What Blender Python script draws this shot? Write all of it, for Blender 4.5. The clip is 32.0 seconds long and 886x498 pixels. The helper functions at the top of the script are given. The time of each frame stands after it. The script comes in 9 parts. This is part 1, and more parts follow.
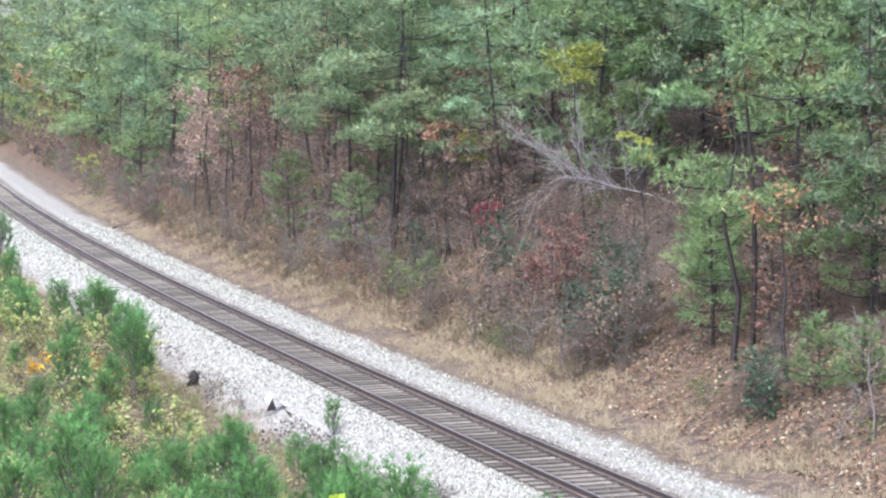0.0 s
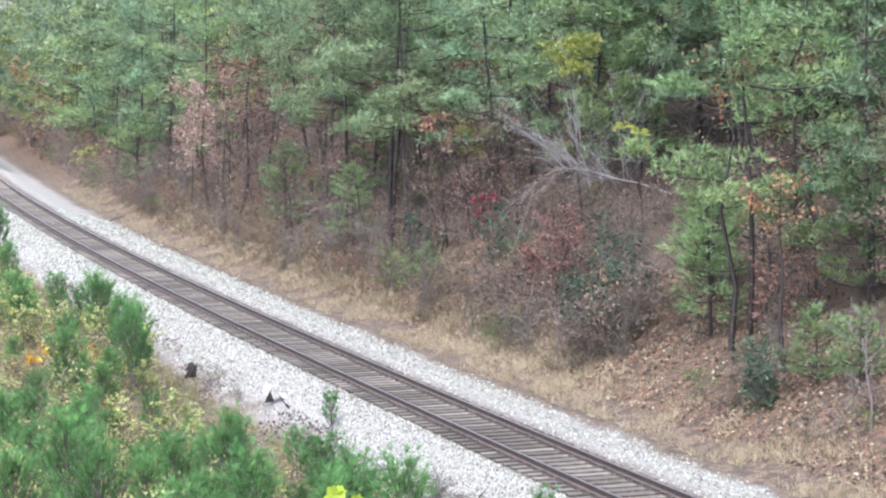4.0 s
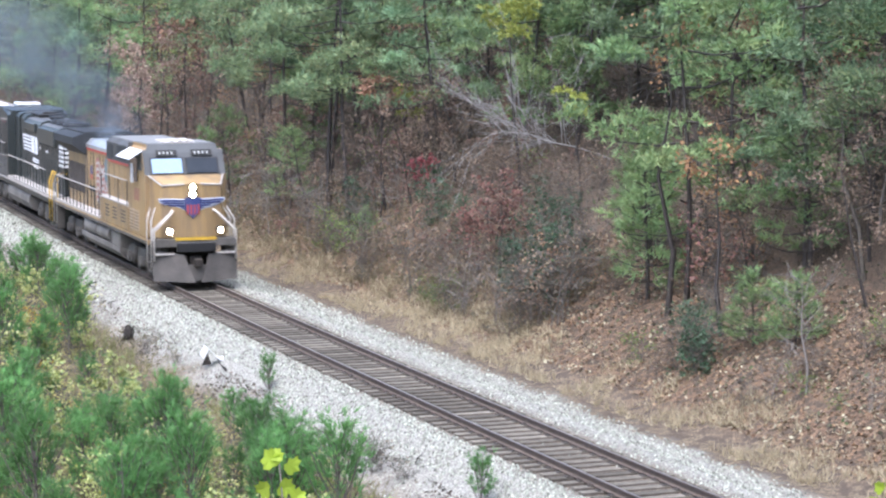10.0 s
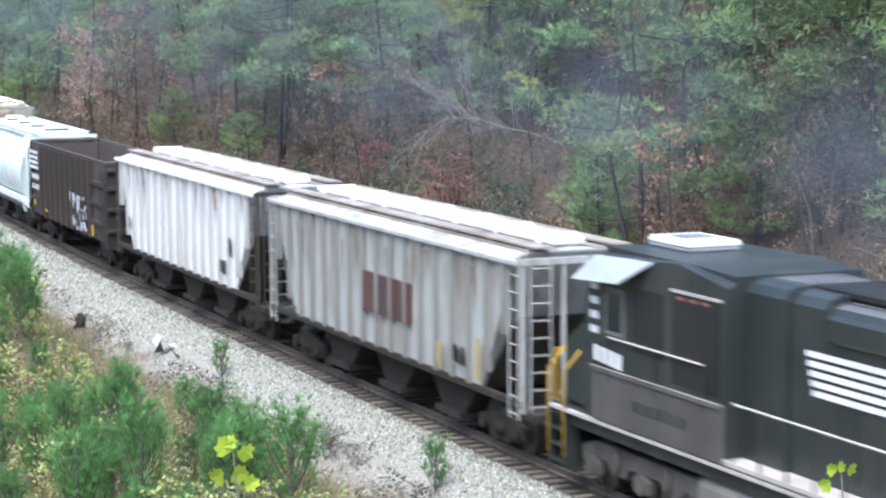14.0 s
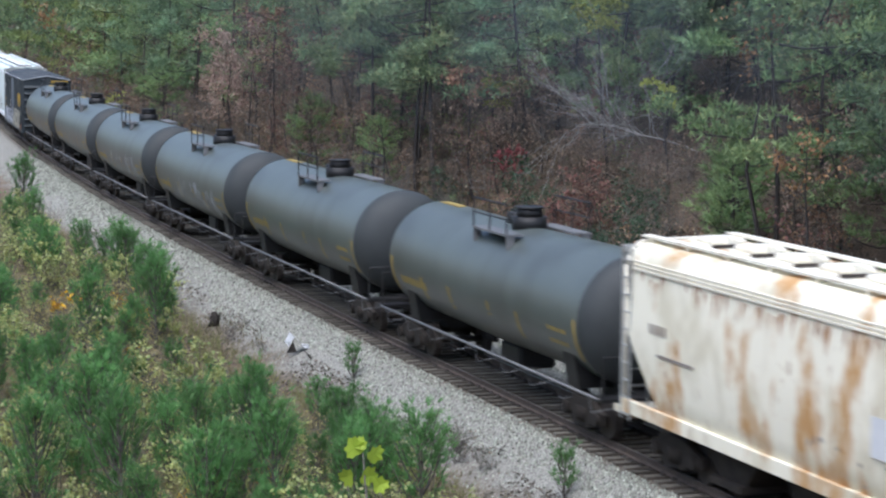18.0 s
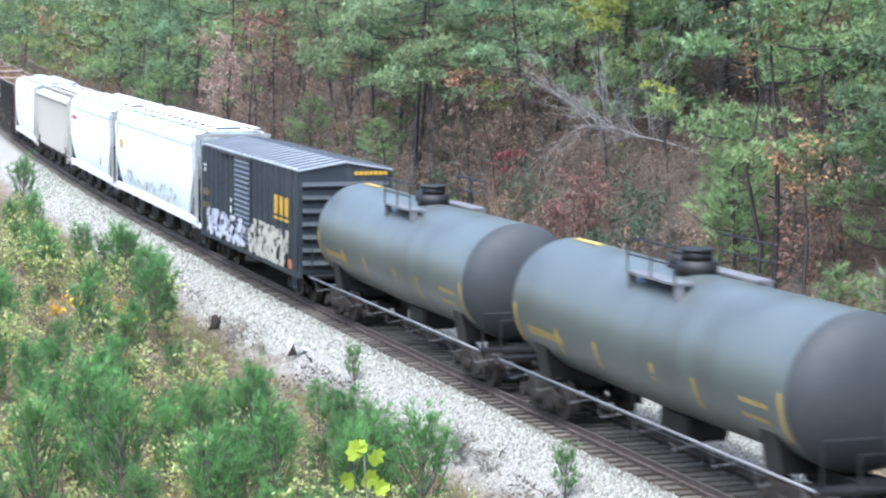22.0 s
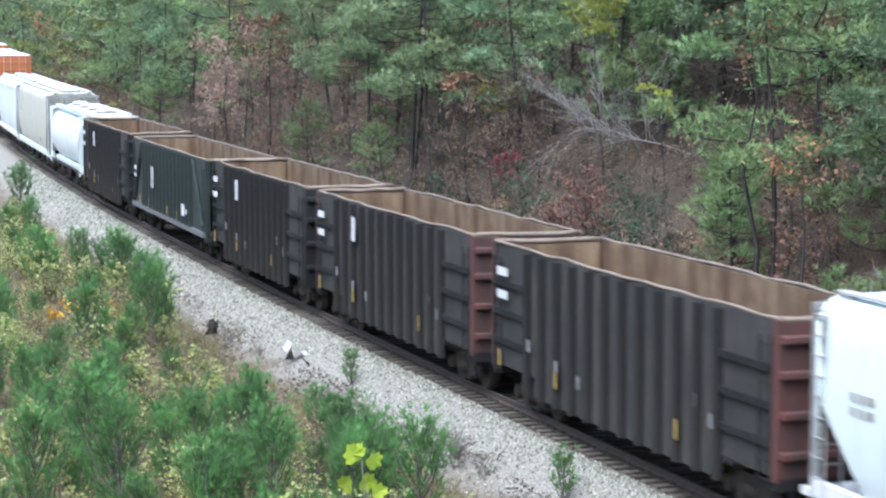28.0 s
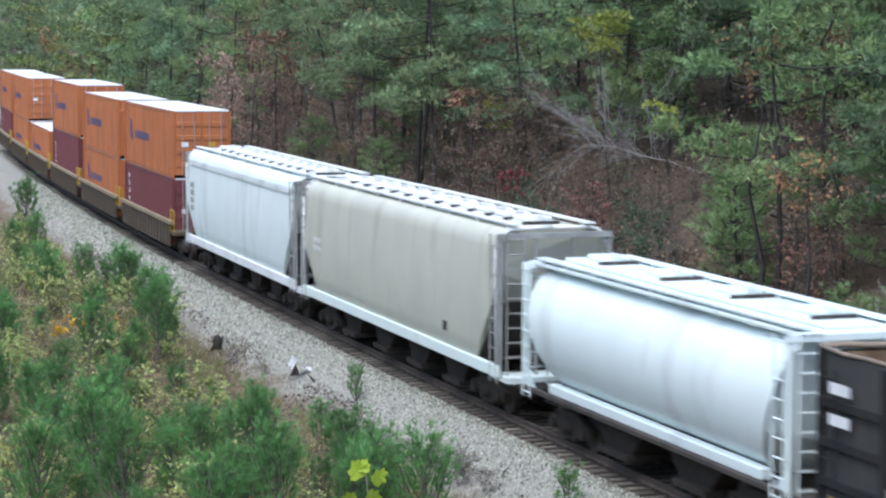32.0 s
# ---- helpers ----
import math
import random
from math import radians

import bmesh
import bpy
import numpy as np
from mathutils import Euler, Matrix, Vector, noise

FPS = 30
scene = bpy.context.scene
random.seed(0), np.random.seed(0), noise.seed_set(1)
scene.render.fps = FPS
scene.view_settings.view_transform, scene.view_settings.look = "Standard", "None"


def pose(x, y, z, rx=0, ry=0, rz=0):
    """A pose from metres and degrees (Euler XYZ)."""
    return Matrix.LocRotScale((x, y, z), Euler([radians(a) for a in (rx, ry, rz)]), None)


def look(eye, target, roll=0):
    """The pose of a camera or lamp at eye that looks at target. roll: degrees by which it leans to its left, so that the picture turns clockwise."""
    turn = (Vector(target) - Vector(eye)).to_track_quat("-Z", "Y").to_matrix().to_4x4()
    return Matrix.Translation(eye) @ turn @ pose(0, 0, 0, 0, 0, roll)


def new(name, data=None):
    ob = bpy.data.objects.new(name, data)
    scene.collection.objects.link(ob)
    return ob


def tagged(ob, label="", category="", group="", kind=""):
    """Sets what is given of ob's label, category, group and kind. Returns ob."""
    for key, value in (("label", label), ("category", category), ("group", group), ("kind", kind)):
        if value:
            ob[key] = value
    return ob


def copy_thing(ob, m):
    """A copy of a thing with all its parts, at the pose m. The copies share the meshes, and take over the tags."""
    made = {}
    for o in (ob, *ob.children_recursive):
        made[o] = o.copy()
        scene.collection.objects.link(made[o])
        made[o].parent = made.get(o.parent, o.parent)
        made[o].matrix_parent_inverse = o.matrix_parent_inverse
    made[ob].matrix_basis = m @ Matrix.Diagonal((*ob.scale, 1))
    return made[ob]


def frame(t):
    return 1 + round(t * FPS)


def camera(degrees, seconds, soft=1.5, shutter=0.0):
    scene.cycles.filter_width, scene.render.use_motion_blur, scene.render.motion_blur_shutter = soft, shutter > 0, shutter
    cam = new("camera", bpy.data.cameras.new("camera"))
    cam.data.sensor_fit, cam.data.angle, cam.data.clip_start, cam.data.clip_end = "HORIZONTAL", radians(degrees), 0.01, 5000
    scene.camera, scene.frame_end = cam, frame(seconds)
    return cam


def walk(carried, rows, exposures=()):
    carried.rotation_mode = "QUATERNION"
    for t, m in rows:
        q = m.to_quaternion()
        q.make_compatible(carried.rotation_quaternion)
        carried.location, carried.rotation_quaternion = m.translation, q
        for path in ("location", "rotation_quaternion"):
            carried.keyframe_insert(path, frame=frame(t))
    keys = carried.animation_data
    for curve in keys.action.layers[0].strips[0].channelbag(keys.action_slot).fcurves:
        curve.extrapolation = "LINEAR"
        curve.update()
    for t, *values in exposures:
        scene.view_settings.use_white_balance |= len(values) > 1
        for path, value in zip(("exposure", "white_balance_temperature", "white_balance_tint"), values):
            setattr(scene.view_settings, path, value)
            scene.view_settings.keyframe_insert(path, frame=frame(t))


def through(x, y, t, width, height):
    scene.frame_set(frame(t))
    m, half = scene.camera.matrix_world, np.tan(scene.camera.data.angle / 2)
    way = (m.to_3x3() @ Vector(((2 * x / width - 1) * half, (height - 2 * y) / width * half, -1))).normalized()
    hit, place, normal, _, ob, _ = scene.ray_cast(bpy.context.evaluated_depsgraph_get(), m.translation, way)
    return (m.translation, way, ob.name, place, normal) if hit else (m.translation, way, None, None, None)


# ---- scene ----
# A freight train passes on a gently curving single track below a wooded bank, seen from a knoll beside the line.
EYE = (0.0, 0.0, 10.262)
cam = camera(21.94, 32.0, soft=2.25, shutter=0.4)
PATH = [
    (0, pose(*EYE, 84.645, 0.920, 0.255)), (0.5, pose(*EYE, 84.503, 0.956, 0.311)), (1, pose(*EYE, 84.504, 1.062, 0.477)),
    (1.5, pose(*EYE, 84.508, 1.073, 0.600)), (2, pose(*EYE, 84.495, 1.078, 0.443)), (2.5, pose(*EYE, 84.518, 1.064, 0.294)),
    (4.5, pose(*EYE, 84.407, 1.080, 0.161)), (5, pose(*EYE, 84.402, 1.076, 0.121)), (5.5, pose(*EYE, 84.249, 1.041, -0.006)),
    (6, pose(*EYE, 84.114, 0.930, -0.096)), (6.5, pose(*EYE, 84.219, 0.906, 0.033)), (7, pose(*EYE, 84.063, 0.862, -0.089)),
    (7.5, pose(*EYE, 84.025, 0.898, -0.246)), (8, pose(*EYE, 83.999, 0.790, -0.551)), (8.5, pose(*EYE, 83.941, 0.788, -0.792)),
    (9, pose(*EYE, 83.922, 0.825, -0.830)), (9.5, pose(*EYE, 83.365, 0.684, -1.208)), (10, pose(*EYE, 83.486, 0.701, -1.349)),
    (10.5, pose(*EYE, 83.514, 0.666, -1.368)), (11, pose(*EYE, 83.401, 0.672, -1.399)), (11.5, pose(*EYE, 83.373, 0.843, -2.097)),
    (12, pose(*EYE, 83.343, 0.932, -2.188)), (12.5, pose(*EYE, 83.350, 0.857, -2.360)), (13, pose(*EYE, 83.347, 0.847, -2.515)),
    (13.5, pose(*EYE, 83.200, 0.904, -2.681)), (14, pose(*EYE, 83.109, 0.907, -2.571)), (14.5, pose(*EYE, 83.225, 0.998, -1.428)),
    (15, pose(*EYE, 83.160, 0.864, -0.546)), (15.5, pose(*EYE, 83.190, 0.729, -0.103)), (17.5, pose(*EYE, 83.764, 0.196, 0.516)),
    (18, pose(*EYE, 83.267, 0.175, 0.882)), (18.5, pose(*EYE, 83.219, 0.249, 0.734)), (19, pose(*EYE, 83.019, 0.091, 0.347)),
    (19.5, pose(*EYE, 83.356, 0.122, 0.912)), (20, pose(*EYE, 83.116, 0.086, 0.560)), (20.5, pose(*EYE, 83.345, 0.255, 0.721)),
    (21, pose(*EYE, 83.260, 0.288, 0.616)), (21.5, pose(*EYE, 83.390, 0.397, 0.805)), (22, pose(*EYE, 83.329, 0.384, 0.863)),
    (22.5, pose(*EYE, 83.426, 0.543, 0.922)), (23, pose(*EYE, 83.385, 0.455, 0.791)), (23.5, pose(*EYE, 83.336, 0.574, 0.764)),
    (24, pose(*EYE, 83.397, 0.568, 0.755)), (24.5, pose(*EYE, 83.344, 0.553, 0.657)), (25, pose(*EYE, 83.369, 0.556, 0.601)),
    (25.5, pose(*EYE, 83.338, 0.604, 0.562)), (27.5, pose(*EYE, 83.364, 0.667, 0.660)), (28, pose(*EYE, 83.413, 0.582, 0.764)),
    (28.5, pose(*EYE, 83.508, 0.606, 0.609)), (29, pose(*EYE, 83.673, 0.386, 0.755)), (29.5, pose(*EYE, 83.629, 0.406, 0.719)),
    (30, pose(*EYE, 83.655, 0.652, 0.770)), (30.5, pose(*EYE, 83.649, 0.581, 0.811)), (31, pose(*EYE, 83.820, 0.557, 0.777)),
    (31.5, pose(*EYE, 83.807, 0.520, 0.828)), (32, pose(*EYE, 83.823, 0.474, 0.910)),
]
EXPOSURES = [
    (0.0, 2.31, 6000, 18), (8.0, 2.25, 6000, 18), (10.0, 2.15, 5950, 15), (12.0, 2.13, 5900, 11), (14.0, 2.08, 5950, 10), (15.0, 1.70, 5960, 11), (17.5, 1.25, 5960, 12), (18.0, 1.23, 5900, 12), (19.0, 2.23, 5780, 12),
    (22.0, 2.30, 5780, 12), (23.0, 2.00, 5800, 10), (24.0, 1.53, 5780, 8), (25.0, 0.97, 5720, 6), (27.5, 1.65, 5800, 10), (28.0, 1.92, 5800, 11), (29.0, 2.56, 5800, 12), (30.0, 2.42, 5800, 12), (31.0, 1.97, 5850, 12), (32.0, 1.37, 5850, 10),
]
walk(cam, PATH, EXPOSURES)

# ---- light: an overcast autumn day ----
world = bpy.data.worlds.new("overcast_sky")
scene.world = world
world.use_nodes = True
wn = world.node_tree
sky = wn.nodes.new("ShaderNodeTexSky")
sky.sky_type = "NISHITA"
sky.sun_disc = False
sky.sun_elevation = radians(63)
sky.sun_rotation = radians(200)
sky.air_density, sky.dust_density, sky.ozone_density = 1.0, 2.5, 0.6
wn.nodes["Background"].inputs["Strength"].default_value = 0.09
wn.links.new(sky.outputs["Color"], wn.nodes["Background"].inputs["Color"])
sun_data = bpy.data.lights.new("sun", "SUN")
sun_data.energy, sun_data.angle, sun_data.color = 1.5, radians(60), (1.0, 0.985, 0.965)
sun = new("sun", sun_data)
SUN_AZ = radians(200)
sun.matrix_world = look((0, 0, 60), (-20 * math.sin(SUN_AZ), -20 * math.cos(SUN_AZ), 60 - 40))


# ---- the line of the track ----
# s runs along the rails away from the viewer, l sideways (positive towards the wooded bank).
X0, Y0, TH, KAPPA, GRADE, BANK = -0.55, 62.0, 0.33758, -0.00064, -0.00614, -0.0139
S_BEND = 125.0


def track_at(s):
    """Centre of the track at s: x, y, z of the rail tops, heading."""
    c = min(s, S_BEND)
    a = KAPPA * c / 2
    n = c if abs(a) < 1e-9 else c * math.sin(a) / a
    x, y, h = X0 - math.sin(TH + a) * n, Y0 + math.cos(TH + a) * n, TH + KAPPA * c
    if s > S_BEND:
        x, y = x - math.sin(h) * (s - S_BEND), y + math.cos(h) * (s - S_BEND)
    return x, y, GRADE * s, h


def at(s, l, z=0.0):
    """World place from track coordinates, z above the rails' level."""
    x, y, z0, h = track_at(s)
    return Vector((x + math.cos(h) * l, y + math.sin(h) * l, z0 + z))


def sl_of(x, y):
    """Track coordinates of a world place."""
    s = (x - X0) * -math.sin(TH) + (y - Y0) * math.cos(TH)
    for _ in range(6):
        cx, cy, _z, h = track_at(s)
        s += (x - cx) * -math.sin(h) + (y - cy) * math.cos(h)
    cx, cy, _z, h = track_at(s)
    return s, (x - cx) * math.cos(h) + (y - cy) * math.sin(h)


def ramp(v, a, b):
    u = min(1.0, max(0.0, (v - a) / (b - a)))
    return u * u * (3 - 2 * u)


PROFILE = [(-60, -1.2), (-12, -1.15), (-6, -1.1), (-4.0, -1.0), (-2.9, -0.72), (-1.95, -0.2), (-1.4, -0.225), (1.4, -0.225), (1.95, -0.2), (3.1, -0.62), (4.5, -0.95),
           (5.6, -0.95), (6.6, -0.7), (9.0, 0.6), (14.0, 3.4), (22.0, 7.4), (40.0, 11.0), (90.0, 17.0), (400.0, 24.0)]


def ground_z(x, y):
    """Height of the ground: ballast bed, ditch, the wooded bank, and the knoll on which the viewer stands."""
    s, l = sl_of(x, y)
    for (a, za), (b, zb) in zip(PROFILE, PROFILE[1:]):
        if l <= b:
            break
    z = za + (zb - za) * min(1.0, max(0.0, (l - a) / (b - a)))
    z += GRADE * max(-60.0, min(300.0, s))
    rough = ramp(abs(l), 3.2, 7.0)
    if rough > 0:
        z += rough * (noise.noise((x * 0.11, y * 0.11, 3.0)) * 0.55 * ramp(abs(l), 5, 14) + noise.noise((x * 0.7, y * 0.7, 9.0)) * 0.13)
    d = math.hypot(x, y)
    knoll = 9.6 * (1 - min(1.0, max(0.0, (d - 4.0) / 36.0)))
    return z + knoll * ramp(-l, 4.0, 13.0)


# ---- materials ----
def _nodes(name):
    m = bpy.data.materials.new(name)
    m.use_nodes = True
    t = m.node_tree
    return m, t, t.nodes, t.links, t.nodes["Principled BSDF"]


def surface(name, base, other=None, scale=1.5, rough=0.7, metal=0.0, bump=0.15, fine=30.0, amount=0.5, grime=None, grime_amount=0.0, grime_scale=0.8, streak=False, vary=0.0, spec=0.5):
    """Base colour mottled towards another at two scales, with fine relief and an optional layer of grime (in runs if streak)."""
    m, t, n, k, b = _nodes(name)
    co = n.new("ShaderNodeTexCoord")
    other = other or tuple(c * 0.75 for c in base)
    n1, n2, n3 = (n.new("ShaderNodeTexNoise") for _ in range(3))
    for nn, sc, de in ((n1, scale, 5), (n2, fine, 3), (n3, grime_scale, 6)):
        nn.inputs["Scale"].default_value, nn.inputs["Detail"].default_value = sc, de
        k.new(co.outputs["Object"], nn.inputs["Vector"])
    if streak:
        mp = n.new("ShaderNodeMapping")
        mp.inputs["Scale"].default_value = (1.0, 1.0, 0.18)
        k.new(co.outputs["Object"], mp.inputs["Vector"])
        k.new(mp.outputs["Vector"], n3.inputs["Vector"])
    add = n.new("ShaderNodeMath")
    add.operation = "ADD"
    half = n.new("ShaderNodeMath")
    half.operation = "MULTIPLY"
    half.inputs[1].default_value = 0.45
    k.new(n2.outputs["Fac"], half.inputs[0])
    k.new(n1.outputs["Fac"], add.inputs[0])
    k.new(half.outputs[0], add.inputs[1])
    mr = n.new("ShaderNodeMapRange")
    mr.inputs["From Min"].default_value, mr.inputs["From Max"].default_value = 0.5, 0.95
    mr.inputs["To Max"].default_value = amount * 2 if amount < 0.5 else 1.0
    k.new(add.outputs[0], mr.inputs["Value"])
    mix = n.new("ShaderNodeMix")
    mix.data_type = "RGBA"
    mix.inputs["A"].default_value, mix.inputs["B"].default_value = (*base, 1), (*other, 1)
    k.new(mr.outputs["Result"], mix.inputs["Factor"])
    out = mix.outputs["Result"]
    if grime:
        gr = n.new("ShaderNodeMapRange")
        gr.inputs["From Min"].default_value, gr.inputs["From Max"].default_value = 0.62 - 0.35 * grime_amount, 0.86 - 0.3 * grime_amount
        k.new(n3.outputs["Fac"], gr.inputs["Value"])
        m2 = n.new("ShaderNodeMix")
        m2.data_type = "RGBA"
        m2.inputs["B"].default_value = (*grime, 1)
        k.new(gr.outputs["Result"], m2.inputs["Factor"])
        k.new(out, m2.inputs["A"])
        out = m2.outputs["Result"]
    if vary:
        oi = n.new("ShaderNodeObjectInfo")
        hs = n.new("ShaderNodeHueSaturation")
        vr = n.new("ShaderNodeMapRange")
        vr.inputs["To Min"].default_value, vr.inputs["To Max"].default_value = 1 - vary, 1 + vary
        k.new(oi.outputs["Random"], vr.inputs["Value"])
        k.new(vr.outputs["Result"], hs.inputs["Value"])
        k.new(out, hs.inputs["Color"])
        out = hs.outputs["Color"]
    k.new(out, b.inputs["Base Color"])
    b.inputs["Roughness"].default_value, b.inputs["Metallic"].default_value = rough, metal
    b.inputs["Specular IOR Level"].default_value = spec
    if bump:
        bp = n.new("ShaderNodeBump")
        bp.inputs["Strength"].default_value, bp.inputs["Distance"].default_value = bump, 0.02
        k.new(n2.outputs["Fac"], bp.inputs["Height"])
        k.new(bp.outputs["Normal"], b.inputs["Normal"])
    return m


def leafy(name, colours, rough=0.6, through=0.25, patch=0.0):
    """Leaves, blades or stones: each loose piece takes its own colour from the list."""
    m, t, n, k, b = _nodes(name)
    g = n.new("ShaderNodeNewGeometry")
    cr = n.new("ShaderNodeValToRGB")
    cr.color_ramp.interpolation = "LINEAR"
    el = cr.color_ramp.elements
    while len(el) < len(colours):
        el.new(0.5)
    for i, c in enumerate(colours):
        el[i].position, el[i].color = i / max(1, len(colours) - 1), (*c, 1)
    k.new(g.outputs["Random Per Island"], cr.inputs["Fac"])
    oi = n.new("ShaderNodeObjectInfo")
    hs = n.new("ShaderNodeHueSaturation")
    vr = n.new("ShaderNodeMapRange")
    vr.inputs["To Min"].default_value, vr.inputs["To Max"].default_value = 0.75, 1.2
    k.new(oi.outputs["Random"], vr.inputs["Value"])
    k.new(vr.outputs["Result"], hs.inputs["Value"])
    k.new(cr.outputs["Color"], hs.inputs["Color"])
    if patch:
        co = n.new("ShaderNodeTexCoord")
        for sc, key, lo, hi in ((0.9, "Value", 1 - patch, 1 + patch), (0.35, "Hue", 0.5 - 0.07 * patch, 0.5 + 0.045 * patch)):
            q = n.new("ShaderNodeTexNoise")
            q.inputs["Scale"].default_value = sc
            k.new(co.outputs["Object"], q.inputs["Vector"])
            h2 = n.new("ShaderNodeMapRange")
            h2.inputs["From Min"].default_value, h2.inputs["From Max"].default_value = 0.3, 0.7
            h2.inputs["To Min"].default_value, h2.inputs["To Max"].default_value = lo, hi
            k.new(q.outputs["Fac"], h2.inputs["Value"])
            if key == "Hue":
                k.new(h2.outputs["Result"], hs.inputs["Hue"])
            else:
                mu = n.new("ShaderNodeMath")
                mu.operation = "MULTIPLY"
                k.new(vr.outputs["Result"], mu.inputs[0])
                k.new(h2.outputs["Result"], mu.inputs[1])
                k.new(mu.outputs[0], hs.inputs["Value"])
    k.new(hs.outputs["Color"], b.inputs["Base Color"])
    b.inputs["Roughness"].default_value = rough
    b.inputs["Specular IOR Level"].default_value = 0.25
    if through:
        tr = n.new("ShaderNodeBsdfTranslucent")
        k.new(hs.outputs["Color"], tr.inputs["Color"])
        ms = n.new("ShaderNodeMixShader")
        ms.inputs["Fac"].default_value = through
        k.new(b.outputs[0], ms.inputs[1])
        k.new(tr.outputs[0], ms.inputs[2])
        k.new(ms.outputs[0], n["Material Output"].inputs["Surface"])
    return m


def glow(name, colour, strength):
    m, t, n, k, b = _nodes(name)
    b.inputs["Base Color"].default_value = (*colour, 1)
    b.inputs["Emission Color"].default_value = (*colour, 1)
    b.inputs["Emission Strength"].default_value = strength
    return m


def earth_material():
    """Ground: grey chips by the track, straw in the ditch, leaf litter on the bank and brush soil on the near side."""
    m, t, n, k, b = _nodes("earth_litter_and_grit")
    co = n.new("ShaderNodeTexCoord")
    at_l = n.new("ShaderNodeAttribute")
    at_l.attribute_name = "side"
    noi = []
    for sc, de in ((0.6, 6), (4.0, 6), (22.0, 4)):
        q = n.new("ShaderNodeTexNoise")
        q.inputs["Scale"].default_value, q.inputs["Detail"].default_value = sc, de
        k.new(co.outputs["Object"], q.inputs["Vector"])
        noi.append(q)

    def blend(fac, a, c):
        mx = n.new("ShaderNodeMix")
        mx.data_type = "RGBA"
        for key, v in (("A", a), ("B", c)):
            if isinstance(v, tuple):
                mx.inputs[key].default_value = (*v, 1)
            else:
                k.new(v, mx.inputs[key])
        k.new(fac, mx.inputs["Factor"])
        return mx.outputs["Result"]

    def band(value, lo, hi):
        q = n.new("ShaderNodeMapRange")
        q.interpolation_type = "SMOOTHSTEP"
        q.inputs["From Min"].default_value, q.inputs["From Max"].default_value = lo, hi
        k.new(value, q.inputs["Value"])
        return q.outputs["Result"]

    def plus(a, c, f):
        q = n.new("ShaderNodeMath")
        q.operation = "MULTIPLY_ADD"
        q.inputs[1].default_value = f
        k.new(c, q.inputs[0])
        k.new(a, q.inputs[2])
        return q.outputs[0]

    wob = plus(plus(at_l.outputs["Fac"], noi[0].outputs["Fac"], 2.2), noi[1].outputs["Fac"], 1.2)
    grit = blend(band(noi[2].outputs["Fac"], 0.4, 0.62), (0.172, 0.168, 0.148), (0.375, 0.368, 0.325))
    dirt = blend(band(noi[1].outputs["Fac"], 0.35, 0.65), (0.10, 0.075, 0.055), (0.22, 0.17, 0.12))
    straw = blend(band(noi[2].outputs["Fac"], 0.35, 0.65), (0.07, 0.056, 0.042), (0.25, 0.2, 0.14))
    straw = blend(band(noi[1].outputs["Fac"], 0.4, 0.6), (0.085, 0.068, 0.055), straw)
    old = blend(band(noi[2].outputs["Fac"], 0.38, 0.62), (0.045, 0.037, 0.03), (0.12, 0.092, 0.068))
    litter = blend(band(noi[2].outputs["Fac"], 0.38, 0.62), (0.095, 0.064, 0.045), (0.225, 0.152, 0.1))
    ab = n.new("ShaderNodeMath")
    ab.operation = "ABSOLUTE"
    k.new(at_l.outputs["Fac"], ab.inputs[0])
    crib = blend(band(noi[2].outputs["Fac"], 0.4, 0.62), (0.085, 0.07, 0.056), (0.19, 0.16, 0.125))
    grit = blend(band(plus(ab.outputs[0], noi[1].outputs["Fac"], 0.5), 1.35, 2.1), crib, grit)
    c = blend(band(wob, -3.0, -1.2), dirt, grit)
    c = blend(band(wob, 5.4, 6.6), c, straw)
    litter = blend(band(noi[1].outputs["Fac"], 0.42, 0.58), old, litter)
    c = blend(band(wob, 7.2, 8.8), c, litter)
    # ground darkened in colour higher up, painting in the shade under the trees
    c = blend(band(wob, 12.0, 15.0), c, old)
    k.new(c, b.inputs["Base Color"])
    b.inputs["Roughness"].default_value = 0.95
    b.inputs["Specular IOR Level"].default_value = 0.1
    bp = n.new("ShaderNodeBump")
    bp.inputs["Strength"].default_value, bp.inputs["Distance"].default_value = 0.9, 0.06
    k.new(noi[2].outputs["Fac"], bp.inputs["Height"])
    k.new(bp.outputs["Normal"], b.inputs["Normal"])
    return m


M = {}
M["earth"] = earth_material()
M["stone"] = leafy("ballast_stone", [(0.072, 0.073, 0.061), (0.192, 0.199, 0.166), (0.290, 0.302, 0.253), (0.424, 0.445, 0.375), (0.125, 0.127, 0.105), (0.339, 0.355, 0.297)], 0.9, 0)
M["rail"] = surface("rail_brown_steel", (0.075, 0.057, 0.046), (0.12, 0.092, 0.074), 6, 0.8, 0.1)
M["railhead"] = surface("rail_worn_head", (0.17, 0.145, 0.13), (0.24, 0.21, 0.19), 8, 0.4, 0.6, 0.02)
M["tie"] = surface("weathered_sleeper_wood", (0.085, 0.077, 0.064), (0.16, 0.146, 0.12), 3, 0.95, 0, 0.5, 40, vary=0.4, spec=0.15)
M["tie_side"] = surface("dark_sleeper_side", (0.07, 0.06, 0.05), (0.12, 0.103, 0.087), 3, 0.95, 0, 0.4, 40, vary=0.3, spec=0.15)
M["plate"] = surface("tie_plate_rust", (0.059, 0.048, 0.040), (0.042, 0.035, 0.030), 12, 0.85, 0.2)
M["bark"] = surface("pine_bark", (0.03, 0.026, 0.024), (0.062, 0.052, 0.046), 5, 0.95, 0, 0.6, 25)
